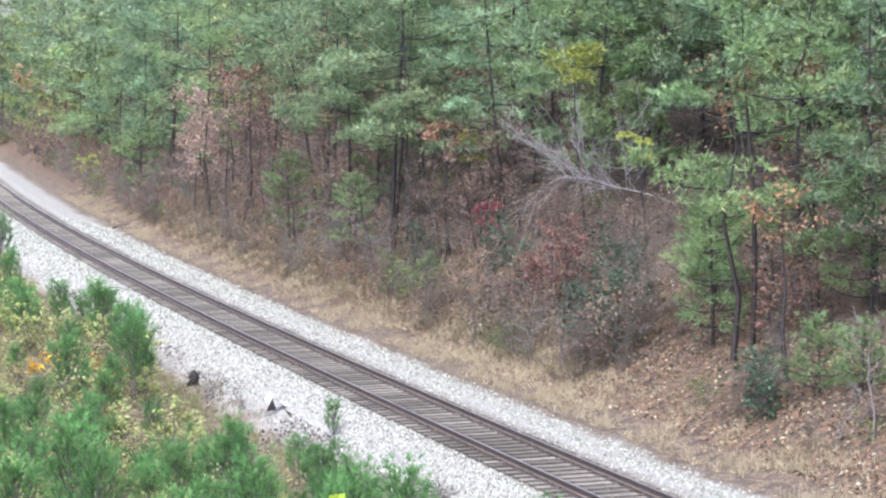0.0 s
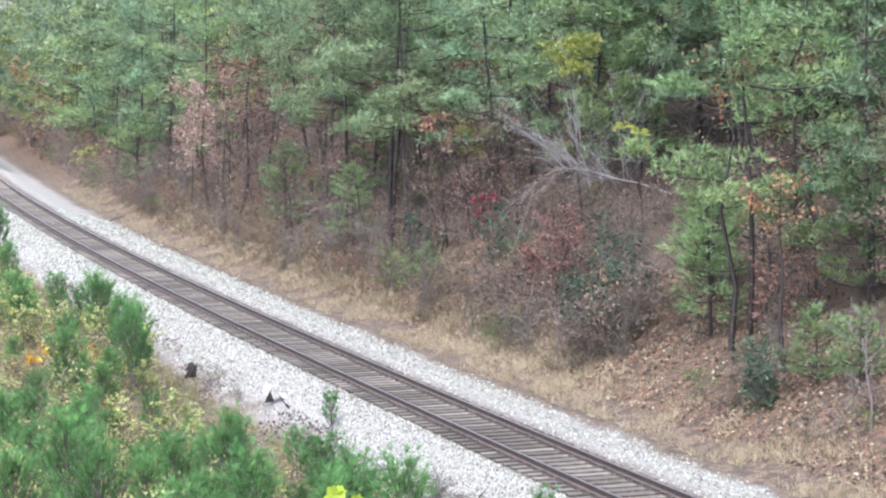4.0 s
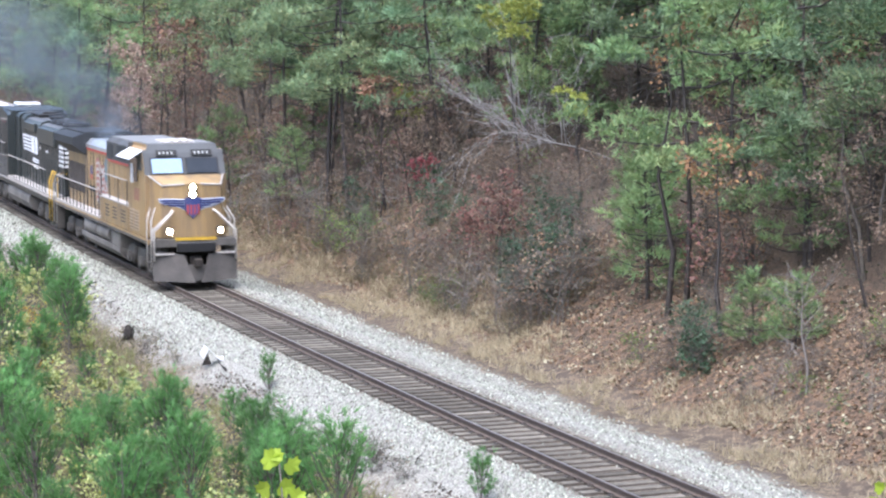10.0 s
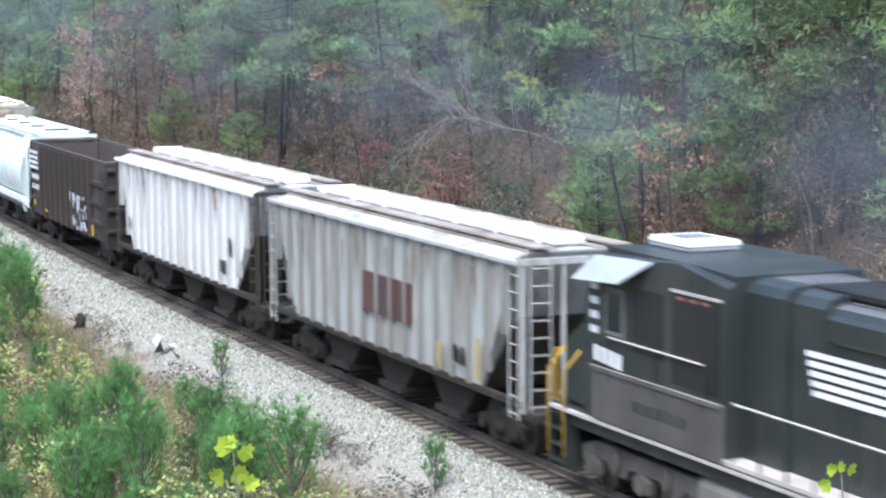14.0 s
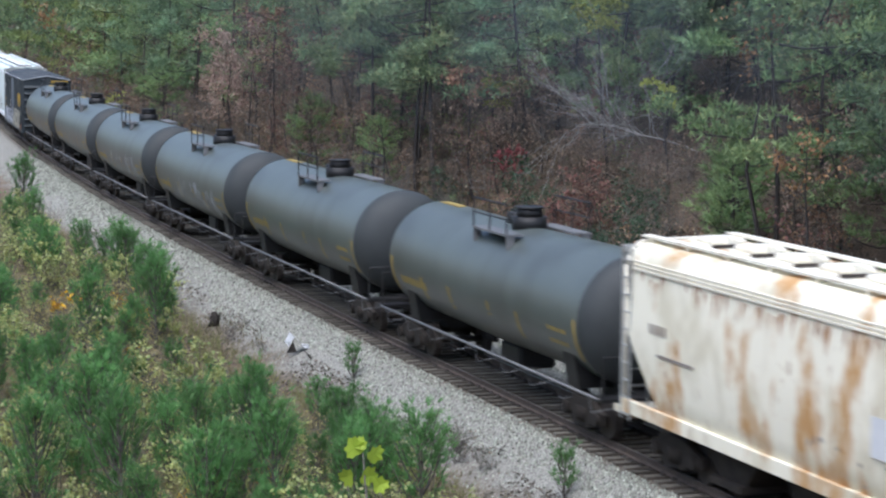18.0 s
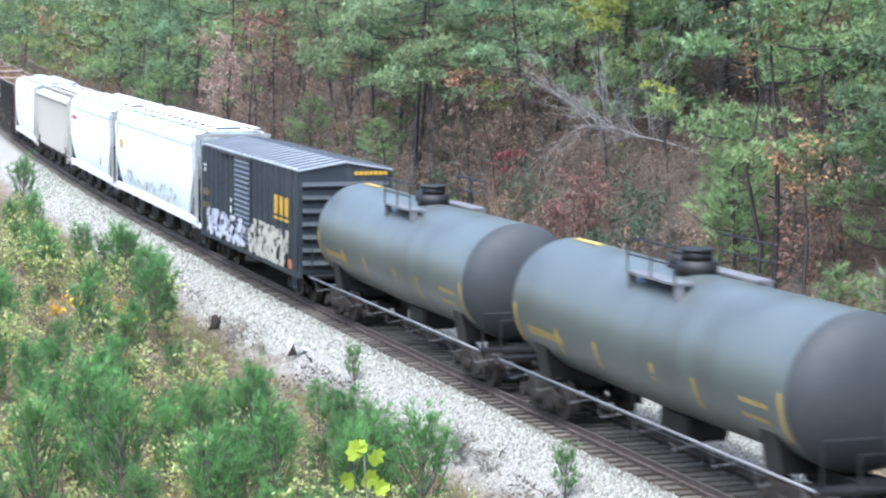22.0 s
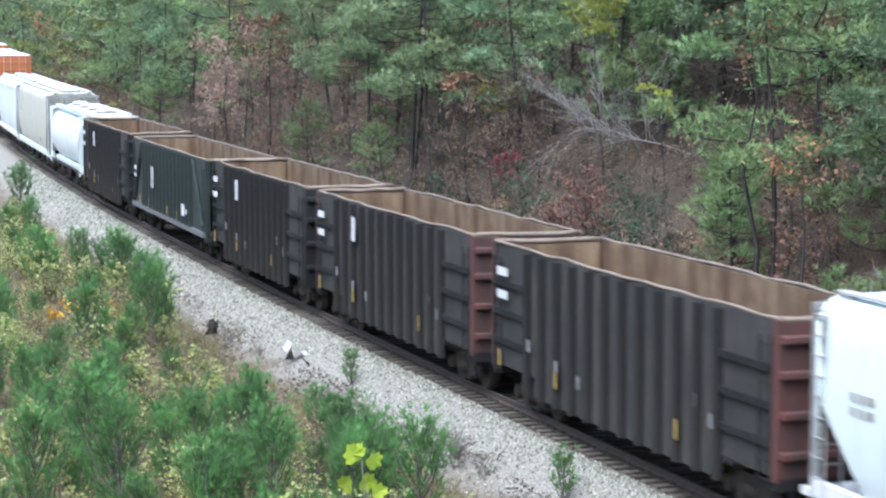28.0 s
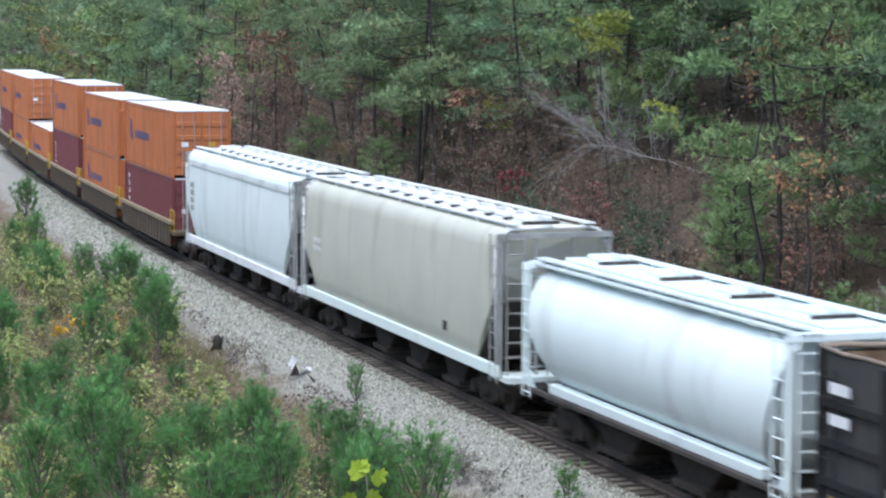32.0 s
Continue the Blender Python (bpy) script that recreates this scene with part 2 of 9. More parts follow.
M["bark_pale"] = surface("pale_dead_wood", (0.2, 0.19, 0.185), (0.31, 0.3, 0.285), 5, 0.9, 0, 0.3, 25)
M["bark_grey"] = surface("grey_bark", (0.14, 0.13, 0.12), (0.24, 0.22, 0.2), 5, 0.9, 0, 0.3, 25)
M["twig"] = surface("bare_twig_wood", (0.09, 0.08, 0.068), (0.145, 0.13, 0.11), 5, 0.9, 0, 0.2)
M["needles"] = leafy("pine_needles", [(0.120, 0.196, 0.088), (0.170, 0.274, 0.117), (0.240, 0.353, 0.154), (0.156, 0.249, 0.115), (0.270, 0.328, 0.130)], 0.55, 0.25, 0.45)
M["needles_dark"] = leafy("older_pine_needles", [(0.122, 0.181, 0.101), (0.168, 0.252, 0.131), (0.224, 0.315, 0.162), (0.262, 0.293, 0.137)], 0.55, 0.25, 0.45)
M["needles_blue"] = leafy("grey_green_pine_needles", [(0.118, 0.190, 0.107), (0.162, 0.257, 0.141), (0.225, 0.328, 0.180), (0.191, 0.270, 0.148)], 0.55, 0.25, 0.45)
M["needles_young"] = leafy("young_pine_needles", [(0.074, 0.180, 0.059), (0.116, 0.272, 0.085), (0.167, 0.345, 0.114), (0.094, 0.223, 0.076)], 0.5, 0.3, 0.3)
M["leaf_brown"] = leafy("dead_brown_leaves", [(0.100, 0.076, 0.056), (0.181, 0.139, 0.101), (0.261, 0.199, 0.137), (0.149, 0.122, 0.101)], 0.8, 0.25, 0.3)
M["leaf_rust"] = leafy("rust_orange_leaves", [(0.17, 0.093, 0.058), (0.272, 0.167, 0.095), (0.221, 0.14, 0.105), (0.34, 0.251, 0.137)], 0.7, 0.25, 0.3)
M["leaf_red"] = leafy("dull_red_leaves", [(0.165, 0.07, 0.06), (0.225, 0.118, 0.098), (0.165, 0.108, 0.088), (0.26, 0.155, 0.115)], 0.7)
M["leaf_yellow"] = leafy("yellowing_leaves", [(0.3, 0.33, 0.1), (0.42, 0.45, 0.165), (0.26, 0.34, 0.125), (0.52, 0.51, 0.25)], 0.6, 0.3)
M["leaf_lemon"] = leafy("yellow_green_leaves", [(0.270, 0.312, 0.073), (0.367, 0.395, 0.093), (0.227, 0.291, 0.083)], 0.6, 0.3)
M["leaf_amber"] = leafy("amber_leaves", [(0.302, 0.184, 0.098), (0.360, 0.211, 0.098), (0.259, 0.150, 0.090)], 0.7, 0.25)
M["leaf_crimson"] = leafy("dull_crimson_leaves", [(0.258, 0.075, 0.085), (0.345, 0.109, 0.113), (0.222, 0.079, 0.079)], 0.7)
M["leaf_tan"] = leafy("pale_withered_leaves", [(0.33, 0.26, 0.2), (0.42, 0.33, 0.25), (0.36, 0.24, 0.19), (0.28, 0.23, 0.17)], 0.75, 0.25, 0.2)
M["leaf_lime"] = leafy("lime_leaves", [(0.4, 0.52, 0.04), (0.5, 0.62, 0.06), (0.34, 0.46, 0.05)], 0.5, 0.35)
M["leaf_gold"] = leafy("golden_leaves", [(0.6, 0.33, 0.02), (0.7, 0.45, 0.04), (0.5, 0.2, 0.03)], 0.6, 0.3)
M["leaf_evergreen"] = leafy("dark_vine_leaves", [(0.025, 0.05, 0.025), (0.045, 0.085, 0.045), (0.07, 0.12, 0.07)], 0.4, 0.15)
M["leaf_green"] = leafy("mixed_green_leaves", [(0.078, 0.143, 0.036), (0.143, 0.221, 0.06), (0.234, 0.286, 0.084)], 0.6, 0.3)
M["straw"] = leafy("dry_grass_straw", [(0.33, 0.265, 0.165), (0.46, 0.39, 0.25), (0.56, 0.49, 0.33), (0.21, 0.165, 0.11)], 0.8, 0.2)
M["litter"] = leafy("fallen_leaves", [(0.09, 0.065, 0.045), (0.19, 0.122, 0.075), (0.27, 0.185, 0.115), (0.14, 0.09, 0.06), (0.42, 0.4, 0.28), (0.3, 0.175, 0.095)], 0.85, 0.1)
M["weed"] = leafy("dry_weed_stalks", [(0.225, 0.201, 0.114), (0.338, 0.314, 0.155), (0.188, 0.242, 0.082)], 0.8, 0.25)
M["straw_leaf"] = leafy("tan_seed_heads", [(0.362, 0.313, 0.133), (0.512, 0.454, 0.212), (0.447, 0.410, 0.142), (0.319, 0.302, 0.118)], 0.8, 0.25)
M["low"] = leafy("low_mixed_leaves", [(0.094, 0.16, 0.051), (0.206, 0.233, 0.085), (0.318, 0.262, 0.136), (0.131, 0.196, 0.068), (0.355, 0.327, 0.128)], 0.75, 0.25)
M["thicket"] = leafy("tangled_undergrowth", [(0.074, 0.064, 0.048), (0.118, 0.104, 0.078), (0.148, 0.129, 0.091), (0.103, 0.097, 0.067), (0.074, 0.108, 0.048), (0.155, 0.112, 0.078)], 0.85, 0.2, 0.3)
M["far"] = leafy("distant_foliage", [(0.107, 0.187, 0.108), (0.160, 0.262, 0.143), (0.125, 0.212, 0.125), (0.268, 0.212, 0.167), (0.178, 0.246, 0.143), (0.338, 0.229, 0.184)], 0.8, 0.25, 0.35)
M["needles_light"] = leafy("yellowish_pine_needles", [(0.190, 0.243, 0.093), (0.266, 0.330, 0.117), (0.338, 0.392, 0.137), (0.216, 0.278, 0.117)], 0.55, 0.25, 0.45)
M["bank_weed"] = leafy("brown_bank_weeds", [(0.123, 0.1, 0.066), (0.208, 0.171, 0.107), (0.285, 0.241, 0.141), (0.162, 0.15, 0.083)], 0.85, 0.2)
M["dirt_bits"] = leafy("dark_dirt_and_litter", [(0.06, 0.052, 0.045), (0.12, 0.1, 0.085), (0.2, 0.17, 0.14), (0.09, 0.075, 0.065)], 0.95, 0)


# ---- mesh helpers ----
def mesh_from(name, verts, faces, mats, smooth=False):
    me = bpy.data.meshes.new(name)
    me.from_pydata(verts, [], faces)
    for mt in mats if isinstance(mats, (list, tuple)) else [mats]:
        me.materials.append(mt)
    if smooth:
        me.polygons.foreach_set("use_smooth", [True] * len(me.polygons))
    me.update()
    return me


def quads_mesh(name, q, mt, smooth=False):
    """A mesh of loose quads or triangles from an array (n, 4 or 3, 3)."""
    q = np.asarray(q)
    n, m = q.shape[:2]
    return mesh_from(name, q.reshape(-1, 3).tolist(), np.arange(m * n).reshape(-1, m).tolist(), mt, smooth)


def part(name, data, material, parent, label=""):
    """Links a bmesh or a mesh as ONE mesh object under a thing or a part."""
    if isinstance(data, bmesh.types.BMesh):
        me = bpy.data.meshes.new(name)
        data.to_mesh(me)
        data.free()
    else:
        me = data
    if material is not None and not me.materials:
        for mt in material if isinstance(material, (list, tuple)) else [material]:
            me.materials.append(mt)
    ob = new(name, me)
    ob.parent = parent
    if label:
        ob["label"] = label
    return ob


def empty(name, place=(0, 0, 0), rz=0.0):
    ob = new(name)
    ob.empty_display_size = 0.3
    ob.matrix_basis = pose(*place, 0, 0, rz)
    return ob


def box(bm, x0, x1, y0, y1, z0, z1, bevel=0.0, mat=0):
    v = [bm.verts.new((x, y, z)) for z in (z0, z1) for y in (y0, y1) for x in (x0, x1)]
    fs = [bm.faces.new([v[i] for i in f]) for f in ((0, 2, 3, 1), (4, 5, 7, 6), (0, 1, 5, 4), (2, 6, 7, 3), (0, 4, 6, 2), (1, 3, 7, 5))]
    for f in fs:
        f.material_index = mat
    if bevel:
        es = list({e for f in fs for e in f.edges})
        bmesh.ops.bevel(bm, geom=es, offset=bevel, segments=1, affect="EDGES", clamp_overlap=True)
    return bm


def tube(bm, pts, r0, r1=None, sides=6, mat=0, caps=True):
    """A tapered round bar through the points."""
    r1 = r0 if r1 is None else r1
    pts = [Vector(p) for p in pts]
    rings = []
    up = None
    for i, p in enumerate(pts):
        d = (pts[min(i + 1, len(pts) - 1)] - pts[max(i - 1, 0)]).normalized()
        ref = Vector((0, 0, 1)) if abs(d.z) < 0.9 else Vector((1, 0, 0))
        a = d.cross(ref).normalized() if up is None else (up - d * up.dot(d)).normalized()
        up = a
        b = d.cross(a)
        r = r0 + (r1 - r0) * i / max(1, len(pts) - 1)
        rings.append([bm.verts.new(p + (a * math.cos(2 * math.pi * j / sides) + b * math.sin(2 * math.pi * j / sides)) * r) for j in range(sides)])
    for u, w in zip(rings, rings[1:]):
        for j in range(sides):
            f = bm.faces.new((u[j], u[(j + 1) % sides], w[(j + 1) % sides], w[j]))
            f.material_index = mat
            f.smooth = sides > 5
    if caps:
        for r in (list(reversed(rings[0])), rings[-1]):
            f = bm.faces.new(r)
            f.material_index = mat
    return bm


def prism(bm, outline, axis, a, b, mat=0):
    """A closed outline (u, v) drawn out from a to b along 'x' (u=y, v=z) or 'y' (u=x, v=z)."""
    def place(u, v, w):
        return (w, u, v) if axis == "x" else (u, w, v) if axis == "y" else (u, v, w)
    r0 = [bm.verts.new(place(u, v, a)) for u, v in outline]
    r1 = [bm.verts.new(place(u, v, b)) for u, v in outline]
    n = len(outline)
    fs = [bm.faces.new((r0[i], r0[(i + 1) % n], r1[(i + 1) % n], r1[i])) for i in range(n)]
    fs += [bm.faces.new(list(reversed(r0))), bm.faces.new(r1)]
    for f in fs:
        f.material_index = mat
    return fs


def done(bm):
    bmesh.ops.recalc_face_normals(bm, faces=bm.faces[:])
    return bm


# ---- the ground, one sheet to the horizon ----
def build_ground():
    ls = [-1400, -700, -350, -180, -110, -75, -55] + [-45 + 1.5 * i for i in range(21)] + [-14 + 0.7 * i for i in range(12)]
    ls += [-5.4, -4.6, -4.0, -3.4, -2.9, -2.4, -1.95, -1.4, -0.7, 0, 0.7, 1.4, 1.95, 2.5, 3.1, 3.8, 4.5, 5.0, 5.6, 6.1, 6.6]
    ls += [7.3 + 0.9 * i for i in range(24)] + [30, 33, 37, 42, 50, 60, 75, 95, 130, 190, 300, 600, 1400]
    ss = [-1500, -800, -400, -220, -140, -105] + [-85 + 2.0 * i for i in range(15)] + [-54 + 1.0 * i for i in range(150)]
    ss += [96 + 3 * i for i in range(30)] + [190, 210, 240, 280, 340, 430, 600, 900, 1600]
    verts, side = [], []
    for s in ss:
        for l in ls:
            p = at(s, l)
            verts.append((p.x, p.y, ground_z(p.x, p.y)))
            side.append(max(-100.0, min(100.0, l)))
    n = len(ls)
    faces = [(i * n + j, i * n + j + 1, (i + 1) * n + j + 1, (i + 1) * n + j) for i in range(len(ss) - 1) for j in range(n - 1)]
    me = mesh_from("ground", verts, faces, M["earth"], True)
    a = me.attributes.new("side", "FLOAT", "POINT")
    a.data.foreach_set("value", side)
    return tagged(new("ground", me), "leaf-strewn bank, gravel bed and brushy verge", "ground", kind="structure")


build_ground()


# ---- the track ----
def sweep(outline, s0, s1, l, step=1.0):
    """A closed outline (sideways, up) carried along the rails."""
    n = int((s1 - s0) / step)
    verts, faces, k = [], [], len(outline)
    for i in range(n + 1):
        s = s0 + (s1 - s0) * i / n
        for u, v in outline:
            verts.append(tuple(at(s, l + u, v + (l + u) * math.sin(BANK))))
    for i in range(n):
        for j in range(k):
            faces.append((i * k + j, i * k + (j + 1) % k, (i + 1) * k + (j + 1) % k, (i + 1) * k + j))
    return verts, faces


RAIL = [(-0.07, -0.172), (0.07, -0.172), (0.07, -0.155), (0.012, -0.13), (0.012, -0.045), (0.036, -0.035), (0.036, -0.006), (0.026, 0), (-0.026, 0), (-0.036, -0.006), (-0.036, -0.035), (-0.012, -0.045), (-0.012, -0.13), (-0.07, -0.155)]


def build_track():
    track = tagged(empty("railway_track"), "single railway track with worn timber sleepers on pale ballast", "track", kind="structure")
    for l in (-0.7525, 0.7525):
        v, f = sweep(RAIL, -110, 420, l, 2.0)
        me = mesh_from("rail", v, f, [M["rail"], M["railhead"]])
        me.polygons.foreach_set("material_index", [1 if (i % 14) in (6, 7, 8) else 0 for i in range(len(f))])
        part("rail", me, None, track, "rusty steel rail with a polished head")
    rnd = random.Random(4)
    bm = bmesh.new()
    box(bm, -1.3, 1.3, -0.115, 0.115, -0.18, 0.0, 0.012)
    tie_me = bpy.data.meshes.new("sleeper")
    bm.to_mesh(tie_me)
    bm.free()
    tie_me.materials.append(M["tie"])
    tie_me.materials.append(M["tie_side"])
    # long sides take a darker tone than the top and the ends
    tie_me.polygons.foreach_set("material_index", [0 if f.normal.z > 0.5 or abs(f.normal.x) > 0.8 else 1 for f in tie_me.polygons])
    bm = bmesh.new()
    box(bm, -0.19, 0.19, -0.1, 0.1, 0.0, 0.018)
    for x in (-0.12, 0.12):
        for y in (-0.06, 0.06):
            box(bm, x - 0.014, x + 0.014, y - 0.014, y + 0.014, 0.018, 0.05)
    plate_me = bpy.data.meshes.new("tie_plate")
    bm.to_mesh(plate_me)
    bm.free()
    plate_me.materials.append(M["plate"])
    rest_v, rest_f = [], []
    s = -100.0
    i = 0
    while s < 180:
        p = at(s, 0)
        h = track_at(s)[3] + rnd.uniform(-0.02, 0.02)
        m = Matrix.Translation((p.x + rnd.uniform(-0.04, 0.04) * math.cos(h), p.y, p.z - 0.172)) @ Matrix.Rotation(h, 4, "Z") @ Matrix.Rotation(-BANK, 4, "Y")
        if -32 < s < 108:
            tie = part("sleeper", tie_me, None, track)
            tie.matrix_basis = m @ Matrix.Rotation(rnd.uniform(-0.01, 0.01), 4, "X")
            for x in (-0.7525, 0.7525):
                part("tie_plate", plate_me, None, tie).location = (x, 0, 0)
        else:
            k = len(rest_v)
            rest_v += [tuple(m @ v.co) for v in tie_me.vertices]
            rest_f += [tuple(k + j for j in f.vertices) for f in tie_me.polygons]
        s += 0.5 + rnd.uniform(-0.02, 0.02)
    ob = part("sleepers", mesh_from("sleepers", rest_v, rest_f, M["tie"]), None, track)
    ob["kind"] = "stuff"


build_track()


def build_ballast():
    """Crushed stone: loose angular chips over the bed, thickest where the viewer sees it best."""
    rnd = np.random.RandomState(7)
    base = np.array([(1, 0, -.3), (-.6, .85, -.3), (-.6, -.85, -.3), (.1, .1, .9)], float)
    verts, faces = [], []
    tri = [(0, 2, 1), (0, 1, 3), (1, 2, 3), (2, 0, 3)]
    n = 52000
    us = -26 + 110 * rnd.rand(n) ** 1.45
    for s in us:
        l = rnd.uniform(-3.9, 4.7) if rnd.rand() < 0.6 else rnd.uniform(-3.9, -1.3)
        if abs(l) < 1.32 and rnd.rand() < 0.97:
            continue
        if l < -3.0 + 0.5 * math.sin(0.35 * s) and rnd.rand() < 0.85:
            continue
        p = at(s, l)
        r = rnd.uniform(0.022, 0.05) * (1 + max(0, s) / 110)
        a = rnd.rand() * 6.28
        c, d = math.cos(a), math.sin(a)
        q = base * (rnd.uniform(0.7, 1.3, (4, 3)) * r)
        z = ground_z(p.x, p.y) + 0.01
        k = len(verts)
        verts += [(p.x + x * c - y * d, p.y + x * d + y * c, z + w) for x, y, w in q.tolist()]
        faces += [tuple(k + j for j in f) for f in tri]
    tagged(new("ballast", mesh_from("ballast", verts, faces, M["stone"])), "pale grey crushed stone of the track bed", "gravel", kind="stuff")


build_ballast()


# ---- the train ----
# Each car: x forward, y to its left, z above the rail tops, origin under its middle.
RIDERS = []   # thing, place along the train, half the truck distance

M["soot"] = surface("truck_grime", (0.022, 0.02, 0.018), (0.05, 0.042, 0.035), 4, 0.85, 0.1, 0.2, spec=0.25)
M["wheel"] = surface("wheel_steel", (0.04, 0.035, 0.032), (0.07, 0.058, 0.05), 5, 0.65, 0.4)
M["silver"] = surface("galvanised_steel", (0.5, 0.52, 0.53), (0.36, 0.38, 0.39), 2, 0.4, 0.6, 0.05)
M["white"] = surface("white_paint", (0.78, 0.79, 0.8), (0.62, 0.64, 0.65), 1.2, 0.55, 0, 0.05)
M["yellow"] = surface("safety_yellow_paint", (0.6, 0.38, 0.03), (0.45, 0.27, 0.03), 3, 0.6, 0, 0.05)
M["black"] = surface("black_paint", (0.012, 0.013, 0.014), (0.026, 0.025, 0.025), 1.0, 0.5, 0, 0.05, spec=0.3)
M["glass"] = surface("window_glass", (0.02, 0.025, 0.03), (0.03, 0.035, 0.04), 2, 0.06, 0, 0.0)
M["rail_grey"] = surface("dull_grey_steel", (0.2, 0.205, 0.21), (0.12, 0.12, 0.12), 2, 0.65, 0.1, 0.05)
M["board"] = surface("galvanised_grating", (0.5, 0.51, 0.51), (0.36, 0.36, 0.36), 2, 0.6, 0.1, 0.05)
M["end_frame"] = surface("dull_end_frame_steel", (0.36, 0.38, 0.37), (0.22, 0.22, 0.21), 1.2, 0.6, 0.05, 0.05, grime=(0.12, 0.105, 0.09), grime_amount=0.25)
M["chord"] = surface("worn_pale_chord", (0.288, 0.245, 0.192), (0.173, 0.129, 0.093), 1.6, 0.7, 0.1, 0.1)
# dark steel for grimy end parts, and for shade painted in under the ends
M["end_grime_shade"] = surface("grimy_shaded_end_steel", (0.036, 0.034, 0.032), (0.075, 0.064, 0.055), 1.5, 0.85, 0.05, 0.1, spec=0.25)
M["roof_dirt"] = surface("dusty_roof_steel", (0.33, 0.3, 0.27), (0.22, 0.19, 0.165), 0.9, 0.8, 0, 0.1, grime=(0.13, 0.09, 0.07), grime_amount=0.3)
M["lamp"] = glow("headlamp_lens", (1.0, 0.86, 0.6), 60.0)
M["lamp_low"] = glow("ditch_lamp_lens", (1.0, 0.86, 0.6), 40.0)


def mk(name, fn, *mats):
    bm = bmesh.new()
    fn(bm)
    done(bm)
    me = bpy.data.meshes.new(name)
    bm.to_mesh(me)
    bm.free()
    for m in mats:
        me.materials.append(m)
    return me


def disc(bm, x, y0, y1, z, r, sides=16, mat=0):
    ring = [(x + r * math.cos(2 * math.pi * i / sides), z + r * math.sin(2 * math.pi * i / sides)) for i in range(sides)]
    prism(bm, ring, "y", y0, y1, mat)


def wheelset_mesh(r):
    def fn(bm):
        for y in (-1, 1):
            disc(bm, 0, y * 0.69, y * 0.83, r, r)
            disc(bm, 0, y * 0.64, y * 0.69, r, r + 0.03)
            disc(bm, 0, y * 0.83, y * 1.06, r, 0.1, 10)
        tube(bm, [(0, -0.7, r), (0, 0.7, r)], 0.09, sides=8)
    return mk("wheelset", fn, M["wheel"])


WHEELSET, WHEELSET_L = wheelset_mesh(0.457), wheelset_mesh(0.53)


def side_frame_mesh():
    def fn(bm):
        out = [(-1.2, 0.36), (-1.2, 0.6), (-0.85, 0.66), (-0.45, 0.82), (0.45, 0.82), (0.85, 0.66), (1.2, 0.6), (1.2, 0.36), (0.62, 0.4), (0.4, 0.2), (-0.4, 0.2), (-0.62, 0.4)]
        prism(bm, out, "y", -0.07, 0.07)
        for x in (-0.16, 0, 0.16):
            tube(bm, [(x, -0.09, 0.3), (x, -0.09, 0.62)], 0.06, sides=8)
        for x in (-0.89, 0.89):
            disc(bm, x, -0.16, 0.12, 0.46, 0.15, 10)
    return mk("side_frame", fn, M["soot"])


SIDE_FRAME = side_frame_mesh()
BOLSTER = mk("bolster", lambda bm: box(bm, -0.2, 0.2, -1.0, 1.0, 0.55, 0.82, 0.03), M["soot"])
COUPLER = mk("coupler", lambda bm: (box(bm, -0.55, 0.1, -0.08, 0.08, 0.78, 0.94), box(bm, 0.08, 0.36, -0.13, 0.13, 0.7, 1.0, 0.04), box(bm, -0.6, -0.2, -0.2, 0.2, 0.7, 1.05)), M["soot"])


def add_truck(car, x):
    tr = part("truck", BOLSTER, None, car, "grimy two-axle truck")
    tr.location = (x, 0, 0)
    for y in (-1.0, 1.0):
        part("side_frame", SIDE_FRAME, None, tr).location = (0, y, 0)
    for dx in (-0.89, 0.89):
        part("wheelset", WHEELSET, None, tr).location = (dx, 0, 0)


def add_coupler(car, x, sgn):
    c = part("coupler", COUPLER, None, car)
    c.matrix_basis = pose(x, 0, 0, 0, 0, 0 if sgn > 0 else 180)


def start_car(name, a, b, label, category, truck_in=1.9, group=""):
    car = tagged(empty(name), label, category, group)
    half = (b - a) / 2
    if truck_in:
        for sx in (-1, 1):
            add_truck(car, sx * (half - truck_in))
    for sx in (-1, 1):
        add_coupler(car, sx * (half + 0.15), sx)
    RIDERS.append((car, (a + b) / 2, max(3.0, half - 2)))
    return car, half


def both(fn):
    for sy in (-1, 1):
        fn(sy)


def ladder_mesh(w, z0, z1, mt, step=0.36):
    def fn(bm):
        for x in (-w / 2, w / 2):
            tube(bm, [(x, 0, z0), (x, 0, z1)], 0.022, sides=5)
        z = z0 + 0.12
        while z < z1:
            tube(bm, [(-w / 2, 0, z), (w / 2, 0, z)], 0.016, sides=4, caps=False)
            z += step
    return mk("ladder", fn, mt)


def plain(name, car, x0, x1, y0, y1, z0, z1, mt, label="", bevel=0.0):
    bm = bmesh.new()
    box(bm, x0, x1, y0, y1, z0, z1, bevel)
    return part(name, done(bm), mt, car, label)


def bars(name, car, mt, rects, y, sy=-1, label=""):
    """Writing that cannot be read, or a mark: plain raised bars (x0, x1, z0, z1) on a side at |y|."""
    for x0, x1, z0, z1 in rects:
        bm = bmesh.new()
        box(bm, x0, x1, min(sy * y, sy * (y + 0.006)), max(sy * y, sy * (y + 0.006)), z0, z1)
        part(name, done(bm), mt, car, label)


